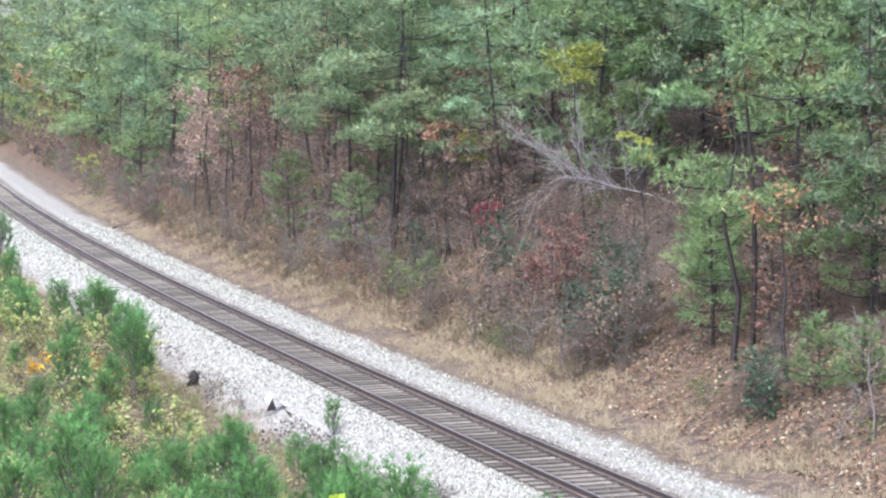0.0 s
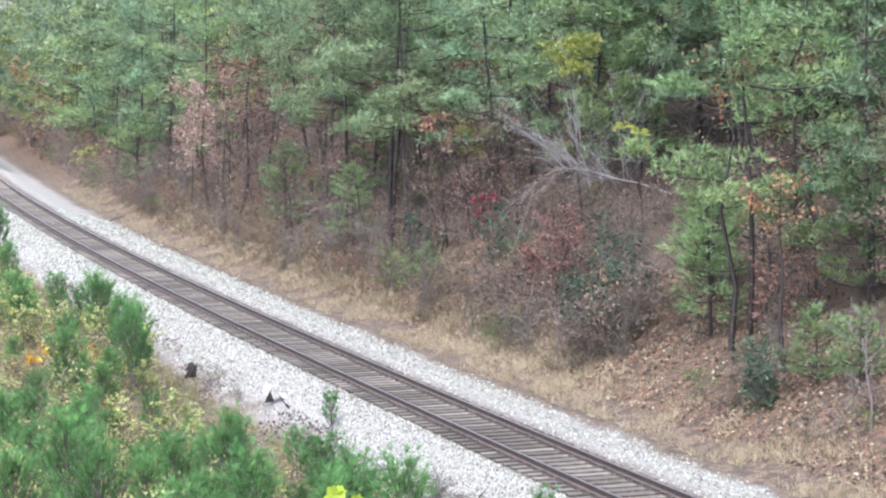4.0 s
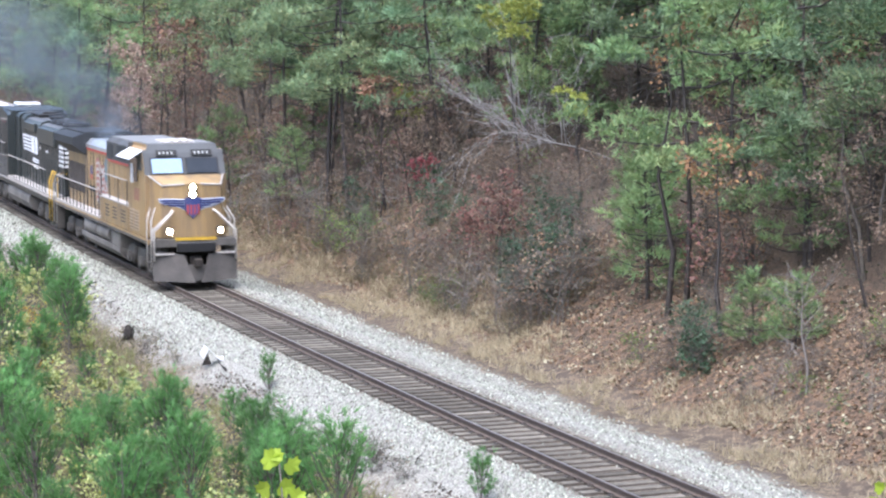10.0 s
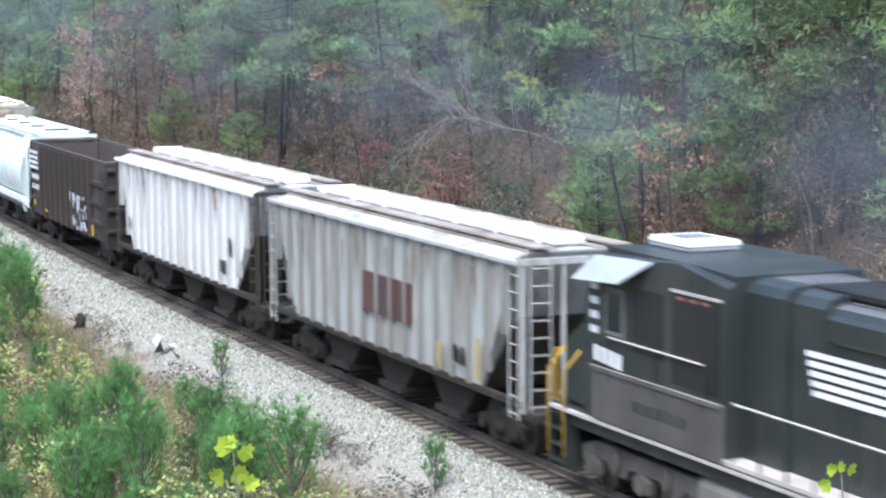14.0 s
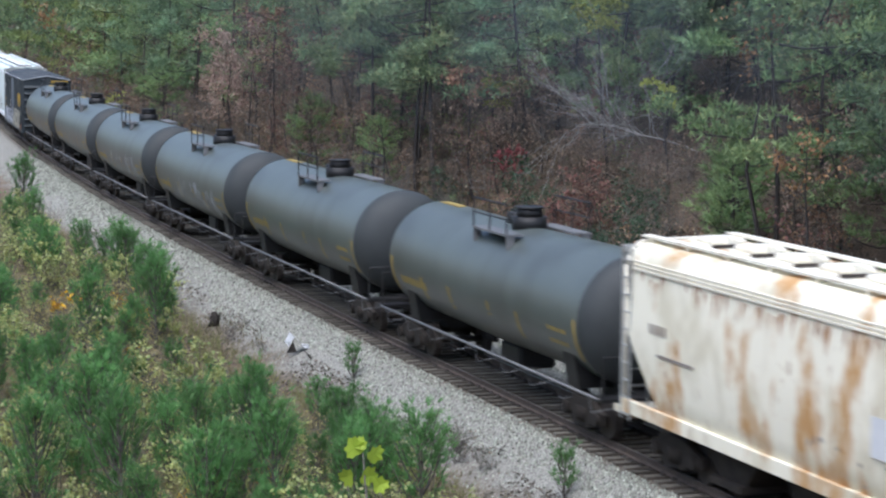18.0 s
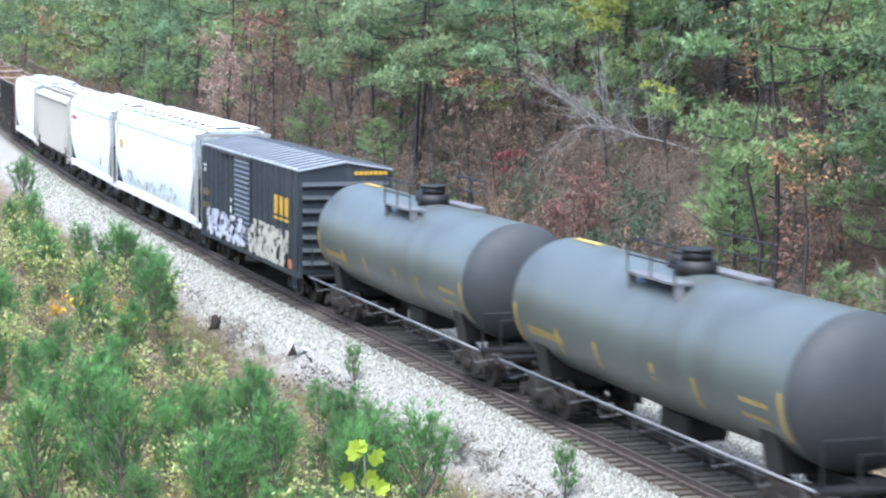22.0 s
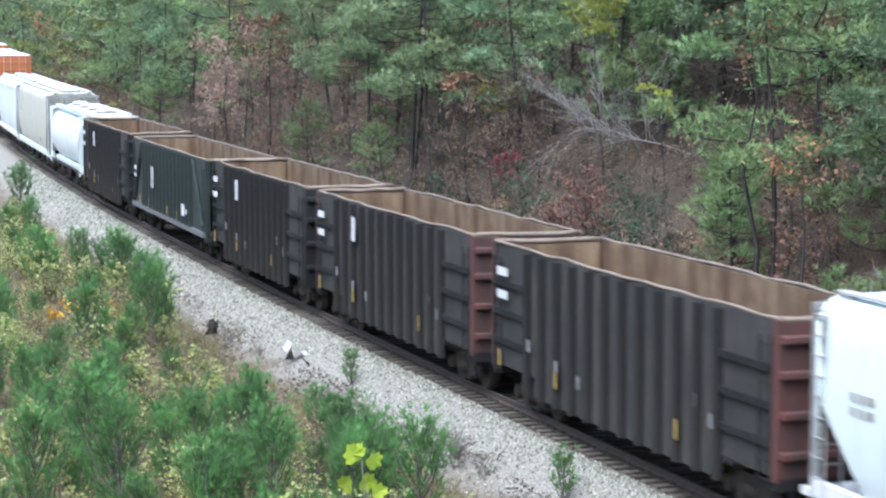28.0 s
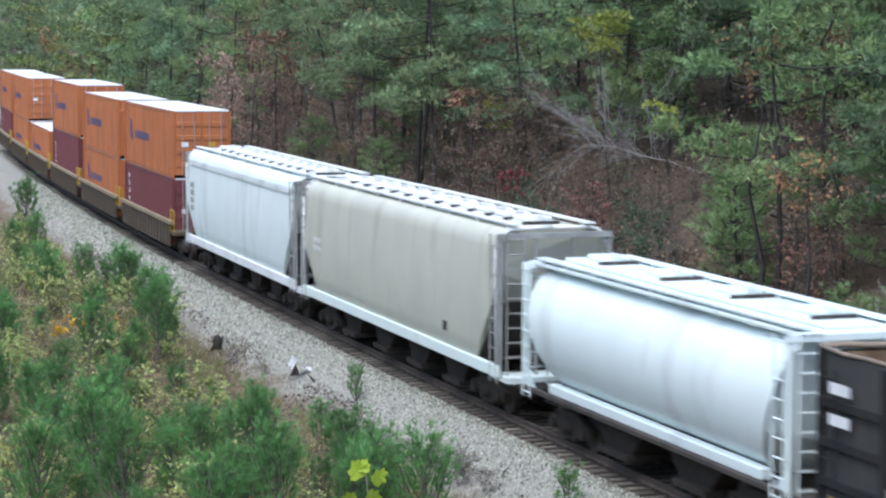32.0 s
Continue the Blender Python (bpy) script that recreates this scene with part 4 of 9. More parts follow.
# -- tank cars --
def tank_car(a, b, shell_mt, head_mt, seed, scrawled=False):
    car, half = start_car("tank_car", a, b, "grey tank car with dark heads and faded yellow stripes", "tank car", truck_in=1.85, group="tank cars in the train")
    r, zc, hl = 1.5, 2.62, half - 1.15
    bm = bmesh.new()
    n = 40
    ringx = [-hl, -hl * 0.5, -0.02, 0.02, hl * 0.5, hl]
    rings = [[bm.verts.new((x, r * math.cos(2 * math.pi * i / n), zc - 0.06 * math.exp(-(x / 3.5) ** 2) + r * math.sin(2 * math.pi * i / n))) for i in range(n)] for x in ringx]
    for u, w in zip(rings, rings[1:]):
        for i in range(n):
            bm.faces.new((u[i], u[(i + 1) % n], w[(i + 1) % n], w[i])).smooth = True
    part("tank_shell", done(bm), shell_mt, car)
    for sx in (-1, 1):
        bm = bmesh.new()
        prev = None
        for k in range(9):
            u = math.pi / 2 * k / 8
            x, rr = sx * (hl + 0.78 * math.sin(u)), r * math.cos(u) if k < 8 else 0.02
            ring = [bm.verts.new((x, (rr + (0.012 if k == 0 else 0)) * math.cos(2 * math.pi * i / n), zc + (rr + (0.012 if k == 0 else 0)) * math.sin(2 * math.pi * i / n))) for i in range(n)]
            if prev:
                for i in range(n):
                    bm.faces.new((prev[i], prev[(i + 1) % n], ring[(i + 1) % n], ring[i])).smooth = True
            prev = ring
        bm.faces.new(prev)
        part("tank_head", done(bm), head_mt, car, "dark grey domed tank head")
        bm = bmesh.new()
        xs = sx * (half - 2.3)
        prism(bm, [(-1.1, 1.0), (1.1, 1.0), (1.3, 2.1), (0.7, 1.4), (-0.7, 1.4), (-1.3, 2.1)], "x", xs - 0.35, xs + 0.35)
        part("saddle", done(bm), M["black"], car)
        x0, x1 = sorted((sx * half, sx * (half - 2.6)))
        plain("stub_sill", car, x0, x1, -0.3, 0.3, 0.75, 1.1, M["black"])
        plain("end_deck", car, sx * half - 0.4, sx * half + 0.1, -1.4, 1.4, 1.02, 1.1, M["black"])
        bm = bmesh.new()
        for y in (-1.35, 1.35):
            tube(bm, [(sx * half, y, 1.08), (sx * half, y, 2.0)], 0.025, sides=5)
        tube(bm, [(sx * half, -1.35, 2.0), (sx * half, 1.35, 2.0)], 0.025, sides=5)
        part("end_rail", done(bm), M["black"], car)
    def rail(sy):
        bm = bmesh.new()
        tube(bm, [(-half + 0.1, sy * 1.42, 1.08), (half - 0.1, sy * 1.42, 1.08)], 0.035, sides=6)
        for i in range(9):
            x = -half + 0.6 + (2 * half - 1.2) * i / 8
            tube(bm, [(x, sy * 1.42, 1.08), (x, sy * 1.36, 0.7), (x, sy * 0.6, 0.8)], 0.016, sides=4)
        part("side_rail", done(bm), M["rail_grey"], car, "grey steel side handrail")
    both(rail)
    zt = zc + r
    bm = bmesh.new()
    tube(bm, [(0, 0, zt - 0.15), (0, 0, zt + 0.2)], 0.45, sides=18)
    tube(bm, [(0, 0, zt + 0.2), (0, 0, zt + 0.4)], 0.33, sides=16)
    tube(bm, [(0, 0, zt + 0.4), (0, 0, zt + 0.45)], 0.37, sides=16)
    part("valve_housing", done(bm), M["black"], car, "black valve housing")
    bm = bmesh.new()
    tube(bm, [(-1.0, 0.1, zt - 0.1), (-1.0, 0.1, zt + 0.22)], 0.3, sides=14)
    box(bm, -1.3, -0.7, 0.0, 0.2, zt + 0.2, zt + 0.27)
    part("manway", done(bm), M["black"], car)
    def deck(sy):
        bm = bmesh.new()
        y0, y1 = sorted((sy * 0.68, sy * 1.12))
        box(bm, -1.15, 1.35, y0, y1, zt - 0.16, zt - 0.11)
        for x in (-1.1, 1.3):
            box(bm, x - 0.03, x + 0.03, min(sy * 0.9, sy * 1.1), max(sy * 0.9, sy * 1.1), zc + 1.0, zt - 0.15)
        part("platform", done(bm), M["rail_grey"], car, "grey grated steel platform")
        bm = bmesh.new()
        for x in (-1.1, 0.1, 1.3):
            tube(bm, [(x, sy * 1.1, zt - 0.14), (x, sy * 1.1, zt + 0.62)], 0.022, sides=5)
        tube(bm, [(-1.1, sy * 1.1, zt + 0.62), (1.3, sy * 1.1, zt + 0.62)], 0.026, sides=5)
        tube(bm, [(-1.1, sy * 1.1, zt + 0.25), (1.3, sy * 1.1, zt + 0.25)], 0.018, sides=4)
        part("platform_rail", done(bm), M["black"], car)
        if sy > 0:
            lad = part("ladder", ladder_mesh(0.4, 0.6, zt - 0.2, M["black"]), None, car)
            lad.location = (0.1, sy * 1.54, 0)
    both(deck)
    bm = bmesh.new()
    box(bm, -0.7, 0.7, -0.5, 0.5, 0.55, 1.16, 0.08)
    part("bottom_outlet", done(bm), M["black"], car)
    # stripes follow the shell: thin curved strips
    def strip(x0, x1, z0, z1):
        q = bmesh.new()
        k = 6
        vs = []
        for i in range(k + 1):
            z = z0 + (z1 - z0) * i / k
            y = -math.sqrt(max(0.01, (r + 0.008) ** 2 - (z - zc + 0.02) ** 2))
            vs.append((q.verts.new((x0, y, z)), q.verts.new((x1, y, z))))
        for u, w in zip(vs, vs[1:]):
            q.faces.new((u[0], u[1], w[1], w[0]))
        return q
    for x in (-hl + 0.12, -hl * 0.62, -hl * 0.3, 0.9, hl * 0.42, hl - 0.3):
        tall = 0.3 if abs(x) > hl - 0.5 else 0.0
        part("stripe", strip(x, x + 0.16, 1.72, 2.35 + tall), M["faded_yellow"], car, "faded yellow reflective stripe")
    for i in range(9):
        x = -hl + 0.9 + 0.24 * i
        part("lettering", strip(x, x + 0.17, 2.0, 2.2), M["faded_yellow"], car)
    for i in range(8):
        x = hl - 1.9 + 0.3 * (i % 4)
        part("lettering", strip(x, x + 0.2, 2.24 - 0.3 * (i // 4), 2.34 - 0.3 * (i // 4)), M["faded_yellow"], car)
    part("roof_mark", mk("roof_mark", lambda q: box(q, -hl + 0.3, -hl + 1.8, -0.12, 0.12, zt - 0.01, zt + 0.012), M["faded_yellow"]), None, car)
    if scrawled:
        rnd = random.Random(seed)
        for i in range(40):
            q = bmesh.new()
            x = rnd.uniform(-hl * 0.35, hl * 0.75)
            z0 = rnd.uniform(1.45, 2.2)
            vs = []
            w = rnd.uniform(0.05, 0.11)
            dx = rnd.uniform(-0.25, 0.25)
            for j in range(5):
                z = z0 + 0.4 * j / 4
                y = -math.sqrt(max(0.01, (r + 0.006) ** 2 - (z - zc + 0.02) ** 2))
                xx = x + dx * j / 4 + 0.1 * math.sin(j + i)
                vs.append((q.verts.new((xx, y, z)), q.verts.new((xx + w, y, z))))
            for u, v in zip(vs, vs[1:]):
                q.faces.new((u[0], u[1], v[1], v[0]))
            part("graffiti_stroke", q, M["pale_paint"], car, "pale sprayed scrawl")
    return car


# -- box car --
def box_car(a, b):
    car, half = start_car("box_car", a, b, "dark blue box car with a galvanised roof and sprayed graffiti", "box car")
    mt = M["navy"]
    bm = bmesh.new()
    loft(bm, [(-1.5, 1.05), (1.5, 1.05), (1.5, 4.36), (0, 4.62), (-1.5, 4.36)], half, lambda z: 0.03)
    part("body", done(bm), mt, car)
    post = mk("side_post", lambda q: prism(q, [(-0.1, 0), (0.1, 0), (0.06, -0.12), (-0.06, -0.12)], "z", 1.1, 4.3), mt)
    for x in [-half + 0.3 + 0.83 * i for i in range(7)] + [half - 0.3 - 0.83 * i for i in range(8)]:
        for sy in (-1, 1):
            o = part("side_post", post, None, car)
            o.matrix_basis = Matrix.Translation((x, sy * 1.5, 0)) @ Matrix.Rotation(0 if sy < 0 else math.pi, 4, "Z")
    def door(sy):
        y0, y1 = sorted((sy * 1.52, sy * 1.58))
        d = plain("door", car, -1.75, 0.75, y0, y1, 1.15, 4.25, mt, "corrugated sliding door")
        bm = bmesh.new()
        for i in range(17):
            z = 1.25 + i * 0.175
            prism(bm, [(sy * 1.58, z), (sy * 1.58, z + 0.12), (sy * 1.63, z + 0.06)], "x", -1.65, 0.65)
        part("corrugation", done(bm), M["navy_light"], d)
        plain("door_rail", car, -4.4, 1.0, min(sy * 1.5, sy * 1.64), max(sy * 1.5, sy * 1.64), 4.27, 4.36, mt)
        plain("side_sill", car, -half, half, min(sy * 1.42, sy * 1.56), max(sy * 1.42, sy * 1.56), 0.92, 1.1, mt)
    both(door)
    for sx in (-1, 1):
        bm = bmesh.new()
        for i in range(7):
            z = 1.35 + i * 0.42
            prism(bm, [(sx * (half - 0.05), z - 0.15), (sx * (half + 0.1), z), (sx * (half - 0.05), z + 0.15)], "y", -1.42, 1.42)
        part("end_corrugation", done(bm), mt, car)
        lad = part("ladder", ladder_mesh(0.45, 0.5, 2.6, mt), None, car)
        lad.location = (sx * (half - 0.35), -1.6, 0)
    bm = bmesh.new()
    loft(bm, [(-1.55, 4.34), (-1.55, 4.39), (0, 4.66), (1.55, 4.39), (1.55, 4.34), (0, 4.6)], half + 0.04, lambda z: 0)
    part("roof", done(bm), M["bright_roof"], car, "galvanised steel roof")
    for i in range(19):
        x = -half + 0.2 + (2 * half - 0.4) * i / 18
        bm = bmesh.new()
        prism(bm, [(-1.53, 4.38), (-1.53, 4.45), (0, 4.71), (1.53, 4.45), (1.53, 4.38), (0, 4.64)], "x", x - 0.05, x + 0.05)
        part("roof_rib", done(bm), M["navy_light"], car)
    y = 1.625
    for k in range(3):
        bars("lettering", car, M["yellow"], [(half - 2.95 + 0.72 * k, half - 2.5 + 0.72 * k, 2.78, 3.4), (half - 3.0 + 0.72 * k, half - 2.45 + 0.72 * k, 2.6, 2.7)], y, label="yellow block mark")
    bars("lettering", car, M["dim_yellow"], [(-half + 0.55 + 0.42 * (i % 3), -half + 0.75 + 0.42 * (i % 3), 2.5 - 0.5 * (i // 3), 2.75 - 0.5 * (i // 3)) for i in range(6)], y)
    bars("lettering", car, M["white"], [(-half + 0.7, -half + 1.1, 3.6, 3.68), (-half + 0.8, -half + 1.0, 3.4, 3.55), (-2.2, -2.0, 2.6, 2.75), (-2.2, -2.0, 2.2, 2.45)], y)
    scrawl("graffiti_stroke", car, M["pale_paint"], -half + 1.4, 0.3, 1.12, 2.15, y + 0.01, 3, 110, label="white and violet sprayed paint")
    scrawl("graffiti_stroke", car, M["cream_paint"], 0.9, half - 1.0, 1.1, 2.35, y, 5, 150, label="cream sprayed paint")
    scrawl("graffiti_stroke", car, M["violet_paint"], -half + 1.7, -2.0, 1.2, 1.8, y + 0.03, 8, 10, r=(0.04, 0.08))
    bars("placard", car, M["orange"], [(half - 1.05, half - 0.6, 1.15, 1.45)], y)
    bm = bmesh.new()
    for i in range(7):
        box(bm, half + 0.02, half + 0.03, 0.3 + 0.16 * i, 0.42 + 0.16 * i, 4.2, 4.32)
    part("lettering", done(bm), M["yellow"], car)


# -- container wells --
STIFFENER = None


def well_car(a, b, mt):
    global STIFFENER
    STIFFENER = STIFFENER or mk("stiffener", lambda q: box(q, -0.05, 0.05, -0.03, 0.03, 0, 0.9), mt)
    car, half = start_car("well_car", a, b, "yellow-brown articulated well car for stacked containers", "well car", truck_in=0.5, group="well cars in the train")
    def side(sy):
        y0, y1 = sorted((sy * 1.34, sy * 1.44))
        plain("side_plate", car, -half + 1.1, half - 1.1, y0, y1, 0.45, 1.4, mt)
        plain("top_chord", car, -half + 0.6, half - 0.6, min(sy * 1.3, sy * 1.5), max(sy * 1.3, sy * 1.5), 1.38, 1.54, M["well_edge"], "worn pale top chord", 0.02)
        for i in range(16):
            x = -half + 1.4 + (2 * half - 2.8) * i / 15
            o = part("stiffener", STIFFENER, None, car)
            o.location = (x, sy * 1.47, 0.5)
    both(side)
    plain("well_floor", car, -half + 1.2, half - 1.2, -1.34, 1.34, 0.42, 0.5, M["soot"])
    for sx in (-1, 1):
        x0, x1 = sorted((sx * half, sx * (half - 1.2)))
        plain("end_deck", car, x0, x1, -1.4, 1.4, 0.98, 1.12, mt)
        bm = bmesh.new()
        tube(bm, [(sx * (half - 0.1), -1.4, 1.1), (sx * (half - 0.1), -1.4, 2.0), (sx * (half - 0.9), -1.4, 2.0), (sx * (half - 0.9), -1.4, 1.1)], 0.025, sides=5)
        part("hand_rail", done(bm), M["yellow"], car)


CORR = {}


def container(q, z0, length, h, mt, label, dark_base=False):
    c = tagged(empty("shipping_container"), label, "container", "containers on the well cars")
    w = 1.219
    hl = length / 2
    bm = bmesh.new()
    box(bm, -hl + 0.05, hl - 0.05, -w + 0.03, w - 0.03, z0 + 0.12, z0 + h - 0.06)
    part("shell", done(bm), mt, c)
    bm = bmesh.new()
    for sx in (-1, 1):
        for sy in (-1, 1):
            box(bm, sx * hl - 0.09 - sx * 0.08, sx * hl + 0.09 - sx * 0.08, sy * w - 0.07, sy * w + 0.01 if sy > 0 else sy * w + 0.07, z0, z0 + h)
    for sy in (-1, 1):
        for z in (z0, z0 + h - 0.12):
            box(bm, -hl, hl, min(sy * w, sy * (w - 0.08)), max(sy * w, sy * (w - 0.08)), z, z + 0.12)
    part("frame", done(bm), mt, c)
    def ribs(sy):
        q2 = bmesh.new()
        n = int(length / 0.28)
        line = []
        for i in range(n):
            x = -hl + 0.25 + (length - 0.5) * i / (n - 1)
            line += [(x - 0.08, w - 0.028), (x - 0.035, w), (x + 0.035, w), (x + 0.08, w - 0.028)]
        lo = [q2.verts.new((x, sy * y, z0 + 0.14)) for x, y in line]
        hi = [q2.verts.new((x, sy * y, z0 + h - 0.14)) for x, y in line]
        for k in range(len(line) - 1):
            q2.faces.new((lo[k], lo[k + 1], hi[k + 1], hi[k]))
        part("corrugated_side", done(q2), mt, c)
    both(ribs)
    # white colour paints the bright reflection on the container's top
    plain("roof", c, -hl + 0.02, hl - 0.02, -w + 0.02, w - 0.02, z0 + h - 0.05, z0 + h + 0.005, M["white"], "roof whitened for bright sky reflection")
    for sy in (-1, 1):
        y0, y1 = (0.02, w - 0.1) if sy > 0 else (-w + 0.1, -0.02)
        d = plain("door", c, hl - 0.05, hl + 0.0, y0, y1, z0 + 0.14, z0 + h - 0.14, mt)
        bm = bmesh.new()
        for z in (0.2, 0.4, 0.6, 0.8):
            box(bm, hl, hl + 0.03, y0 + 0.05, y1 - 0.05, z0 + h * z - 0.1, z0 + h * z + 0.1, 0.02)
        part("door_panel", done(bm), mt, d)
        bm = bmesh.new()
        for y in (y0 + 0.3, y1 - 0.3):
            tube(bm, [(hl + 0.05, y, z0 + 0.1), (hl + 0.05, y, z0 + h - 0.1)], 0.02, sides=5)
        part("lock_rod", done(bm), M["silver"], d)
        bm = bmesh.new()
        box(bm, hl + 0.031, hl + 0.036, y0 + 0.25, y0 + 0.55, z0 + h * 0.5 - 0.1, z0 + h * 0.5 + 0.1)
        part("placard", done(bm), M["white"] if sy < 0 else M["yellow"], d)
    RIDERS.append((c, q, 4.5))
    return c, hl, w


def container_marks(c, hl, w, z0, h):
    y = w + 0.002
    bars("logo", c, M["mark_blue"], [(-hl + 1.3, -hl + 1.75, z0 + h * 0.45, z0 + h * 0.72), (-hl + 1.55, -hl + 2.0, z0 + h * 0.4, z0 + h * 0.5)], y, label="dark blue emblem")
    bars("lettering", c, M["mark_blue"], [(-hl + 2.6 + 0.55 * i, -hl + 3.0 + 0.55 * i, z0 + h * 0.45, z0 + h * 0.57) for i in range(7)], y)


# ---- locomotives ----
M["loco_yellow"] = surface("sun_faded_yellow_paint", (0.346, 0.228, 0.098), (0.259, 0.176, 0.084), 0.8, 0.5, 0, 0.05, grime=(0.134, 0.100, 0.070), grime_amount=0.45, grime_scale=1.6, streak=True)
M["loco_grey"] = surface("locomotive_grey_paint", (0.095, 0.1, 0.104), (0.065, 0.069, 0.071), 1.0, 0.7, 0, 0.05, grime=(0.05, 0.046, 0.042), grime_amount=0.3, streak=True, spec=0.3)
M["cab_roof"] = surface("dust_paled_cab_roof", (0.216, 0.219, 0.215), (0.144, 0.146, 0.144), 1.4, 0.7, 0, 0.08)
M["plough"] = surface("road_dirtied_plough_steel", (0.05, 0.046, 0.042), (0.1, 0.09, 0.08), 1.3, 0.8, 0, 0.15, grime=(0.15, 0.13, 0.11), grime_amount=0.25)
M["loco_dark"] = surface("radiator_dark_grey", (0.022, 0.025, 0.028), (0.036, 0.039, 0.042), 1.0, 0.65, 0, 0.05, spec=0.3)
M["loco_black"] = surface("dusty_slate_black_paint", (0.019, 0.024, 0.024), (0.035, 0.041, 0.040), 0.9, 0.4, 0, 0.05, grime=(0.059, 0.060, 0.052), grime_amount=0.25, streak=True, spec=0.4)
M["frame_grey"] = surface("dusty_underframe", (0.115, 0.105, 0.092), (0.055, 0.05, 0.045), 1.4, 0.8, 0, 0.1)
M["fuel_grey"] = surface("dusty_fuel_tank", (0.203, 0.189, 0.169), (0.121, 0.110, 0.098), 1.0, 0.75, 0, 0.1, grime=(0.081, 0.073, 0.065), grime_amount=0.25)
M["skirt_dust"] = surface("road_dusted_black", (0.085, 0.08, 0.072), (0.05, 0.048, 0.045), 1.1, 0.75, 0, 0.08)
M["roof_sky_pale"] = surface("sky_paled_hood_top", (0.13, 0.135, 0.14), (0.07, 0.07, 0.07), 1.0, 0.55, 0, 0.06)
M["awning"] = surface("pale_blue_grey_awning", (0.330, 0.363, 0.383), (0.277, 0.304, 0.317), 1.5, 0.5, 0, 0.04)
M["yellow_dirt"] = surface("dirt_browned_yellow", (0.2, 0.145, 0.075), (0.13, 0.095, 0.06), 1.2, 0.6, 0, 0.06)
M["faded_red"] = surface("faded_red_film", (0.3, 0.1, 0.085), (0.24, 0.1, 0.085), 2, 0.6, 0, 0.03, grime=(0.2, 0.13, 0.09), grime_amount=0.3)
M["grille_brown"] = surface("dirt_browned_grille", (0.085, 0.068, 0.055), (0.05, 0.042, 0.037), 2.5, 0.8, 0, 0.1)
M["worn_pale"] = surface("worn_pale_film", (0.4, 0.42, 0.4), (0.3, 0.31, 0.3), 3, 0.7, 0, 0.03)
M["pale_louvre"] = surface("sun_bleached_louvre", (0.42, 0.32, 0.22), (0.33, 0.25, 0.17), 1.5, 0.6, 0, 0.05)
M["rust_red_paint"] = surface("faded_number_paint", (0.3, 0.12, 0.09), (0.25, 0.13, 0.09), 2, 0.6, 0, 0.04)
M["red"] = surface("red_paint", (0.42, 0.05, 0.035), (0.34, 0.05, 0.04), 2, 0.5, 0, 0.03)
M["mark_blue"] = surface("dark_blue_paint", (0.03, 0.045, 0.16), (0.05, 0.06, 0.15), 3, 0.5, 0, 0.03)
M["flag_blue"] = surface("blue_green_paint", (0.08, 0.14, 0.17), (0.12, 0.18, 0.2), 2, 0.5, 0, 0.03)
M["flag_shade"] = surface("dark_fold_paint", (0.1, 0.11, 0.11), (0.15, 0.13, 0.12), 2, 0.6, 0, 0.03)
M["walkway"] = surface("pale_walkway_plate", (0.46, 0.44, 0.41), (0.33, 0.3, 0.27), 2, 0.7, 0, 0.1)


def slab(name, car, pts, thick, mt, label=""):
    """A flat plate through three or more corner points, given a thickness."""
    bm = bmesh.new()
    p = [Vector(q) for q in pts]
    nrm = (p[1] - p[0]).cross(p[2] - p[0]).normalized() * thick
    a, b = [bm.verts.new(q) for q in p], [bm.verts.new(q + nrm) for q in p]
    k = len(p)
    bm.faces.new(a), bm.faces.new(list(reversed(b)))
    for i in range(k):
        bm.faces.new((a[i], a[(i + 1) % k], b[(i + 1) % k], b[i]))
    return part(name, done(bm), mt, car, label)


def three_axle_truck(car, x):
    tr = part("truck", mk("truck_frame", lambda bm: box(bm, -1.9, 1.9, -0.5, 0.5, 0.6, 0.95, 0.05), M["soot"]), None, car, "grimy three-axle truck")
    tr.location = (x, 0, 0)
    frame = mk("side_frame", lambda bm: (
        prism(bm, [(-2.6, 0.55), (-2.6, 0.85), (-2.0, 1.02), (2.0, 1.02), (2.6, 0.85), (2.6, 0.55), (1.6, 0.7), (1.3, 0.48), (0.8, 0.48), (0.6, 0.7), (-0.6, 0.7), (-0.8, 0.48), (-1.3, 0.48), (-1.6, 0.7)], "y", -0.08, 0.08),
        [disc(bm, dx, -0.2, 0.1, 0.53, 0.2, 10) for dx in (-2.05, 0, 2.05)],
        [box(bm, dx - 0.32, dx + 0.32, -0.17, 0.05, 0.34, 0.66, 0.05) for dx in (-2.05, 0, 2.05)],
        [tube(bm, [(dx, -0.12, 0.35), (dx + 0.15, -0.12, 1.0)], 0.07, sides=6) for dx in (-1.1, 0.9)]), M["frame_grey"])
    for y in (-1.05, 1.05):
        o = part("side_frame", frame, None, tr)
        o.matrix_basis = pose(0, y, 0, 0, 0, 0 if y < 0 else 180)
    for dx in (-2.05, 0, 2.05):
        part("wheelset", WHEELSET_L, None, tr).location = (dx, 0, 0)


def handrail(car, x0, x1, y, z0, z1, mt, posts=9, name="hand_rail"):
    bm = bmesh.new()
    tube(bm, [(x0, y, z1), (x1, y, z1)], 0.025, sides=5)
    part(name, done(bm), mt[0], car)
    post = mk("rail_post", lambda q: tube(q, [(0, 0, z0), (0, 0, z1)], 0.022, sides=5), mt[1])
    for i in range(posts):
        part("rail_post", post, None, car).location = (x0 + (x1 - x0) * i / (posts - 1), y, 0)


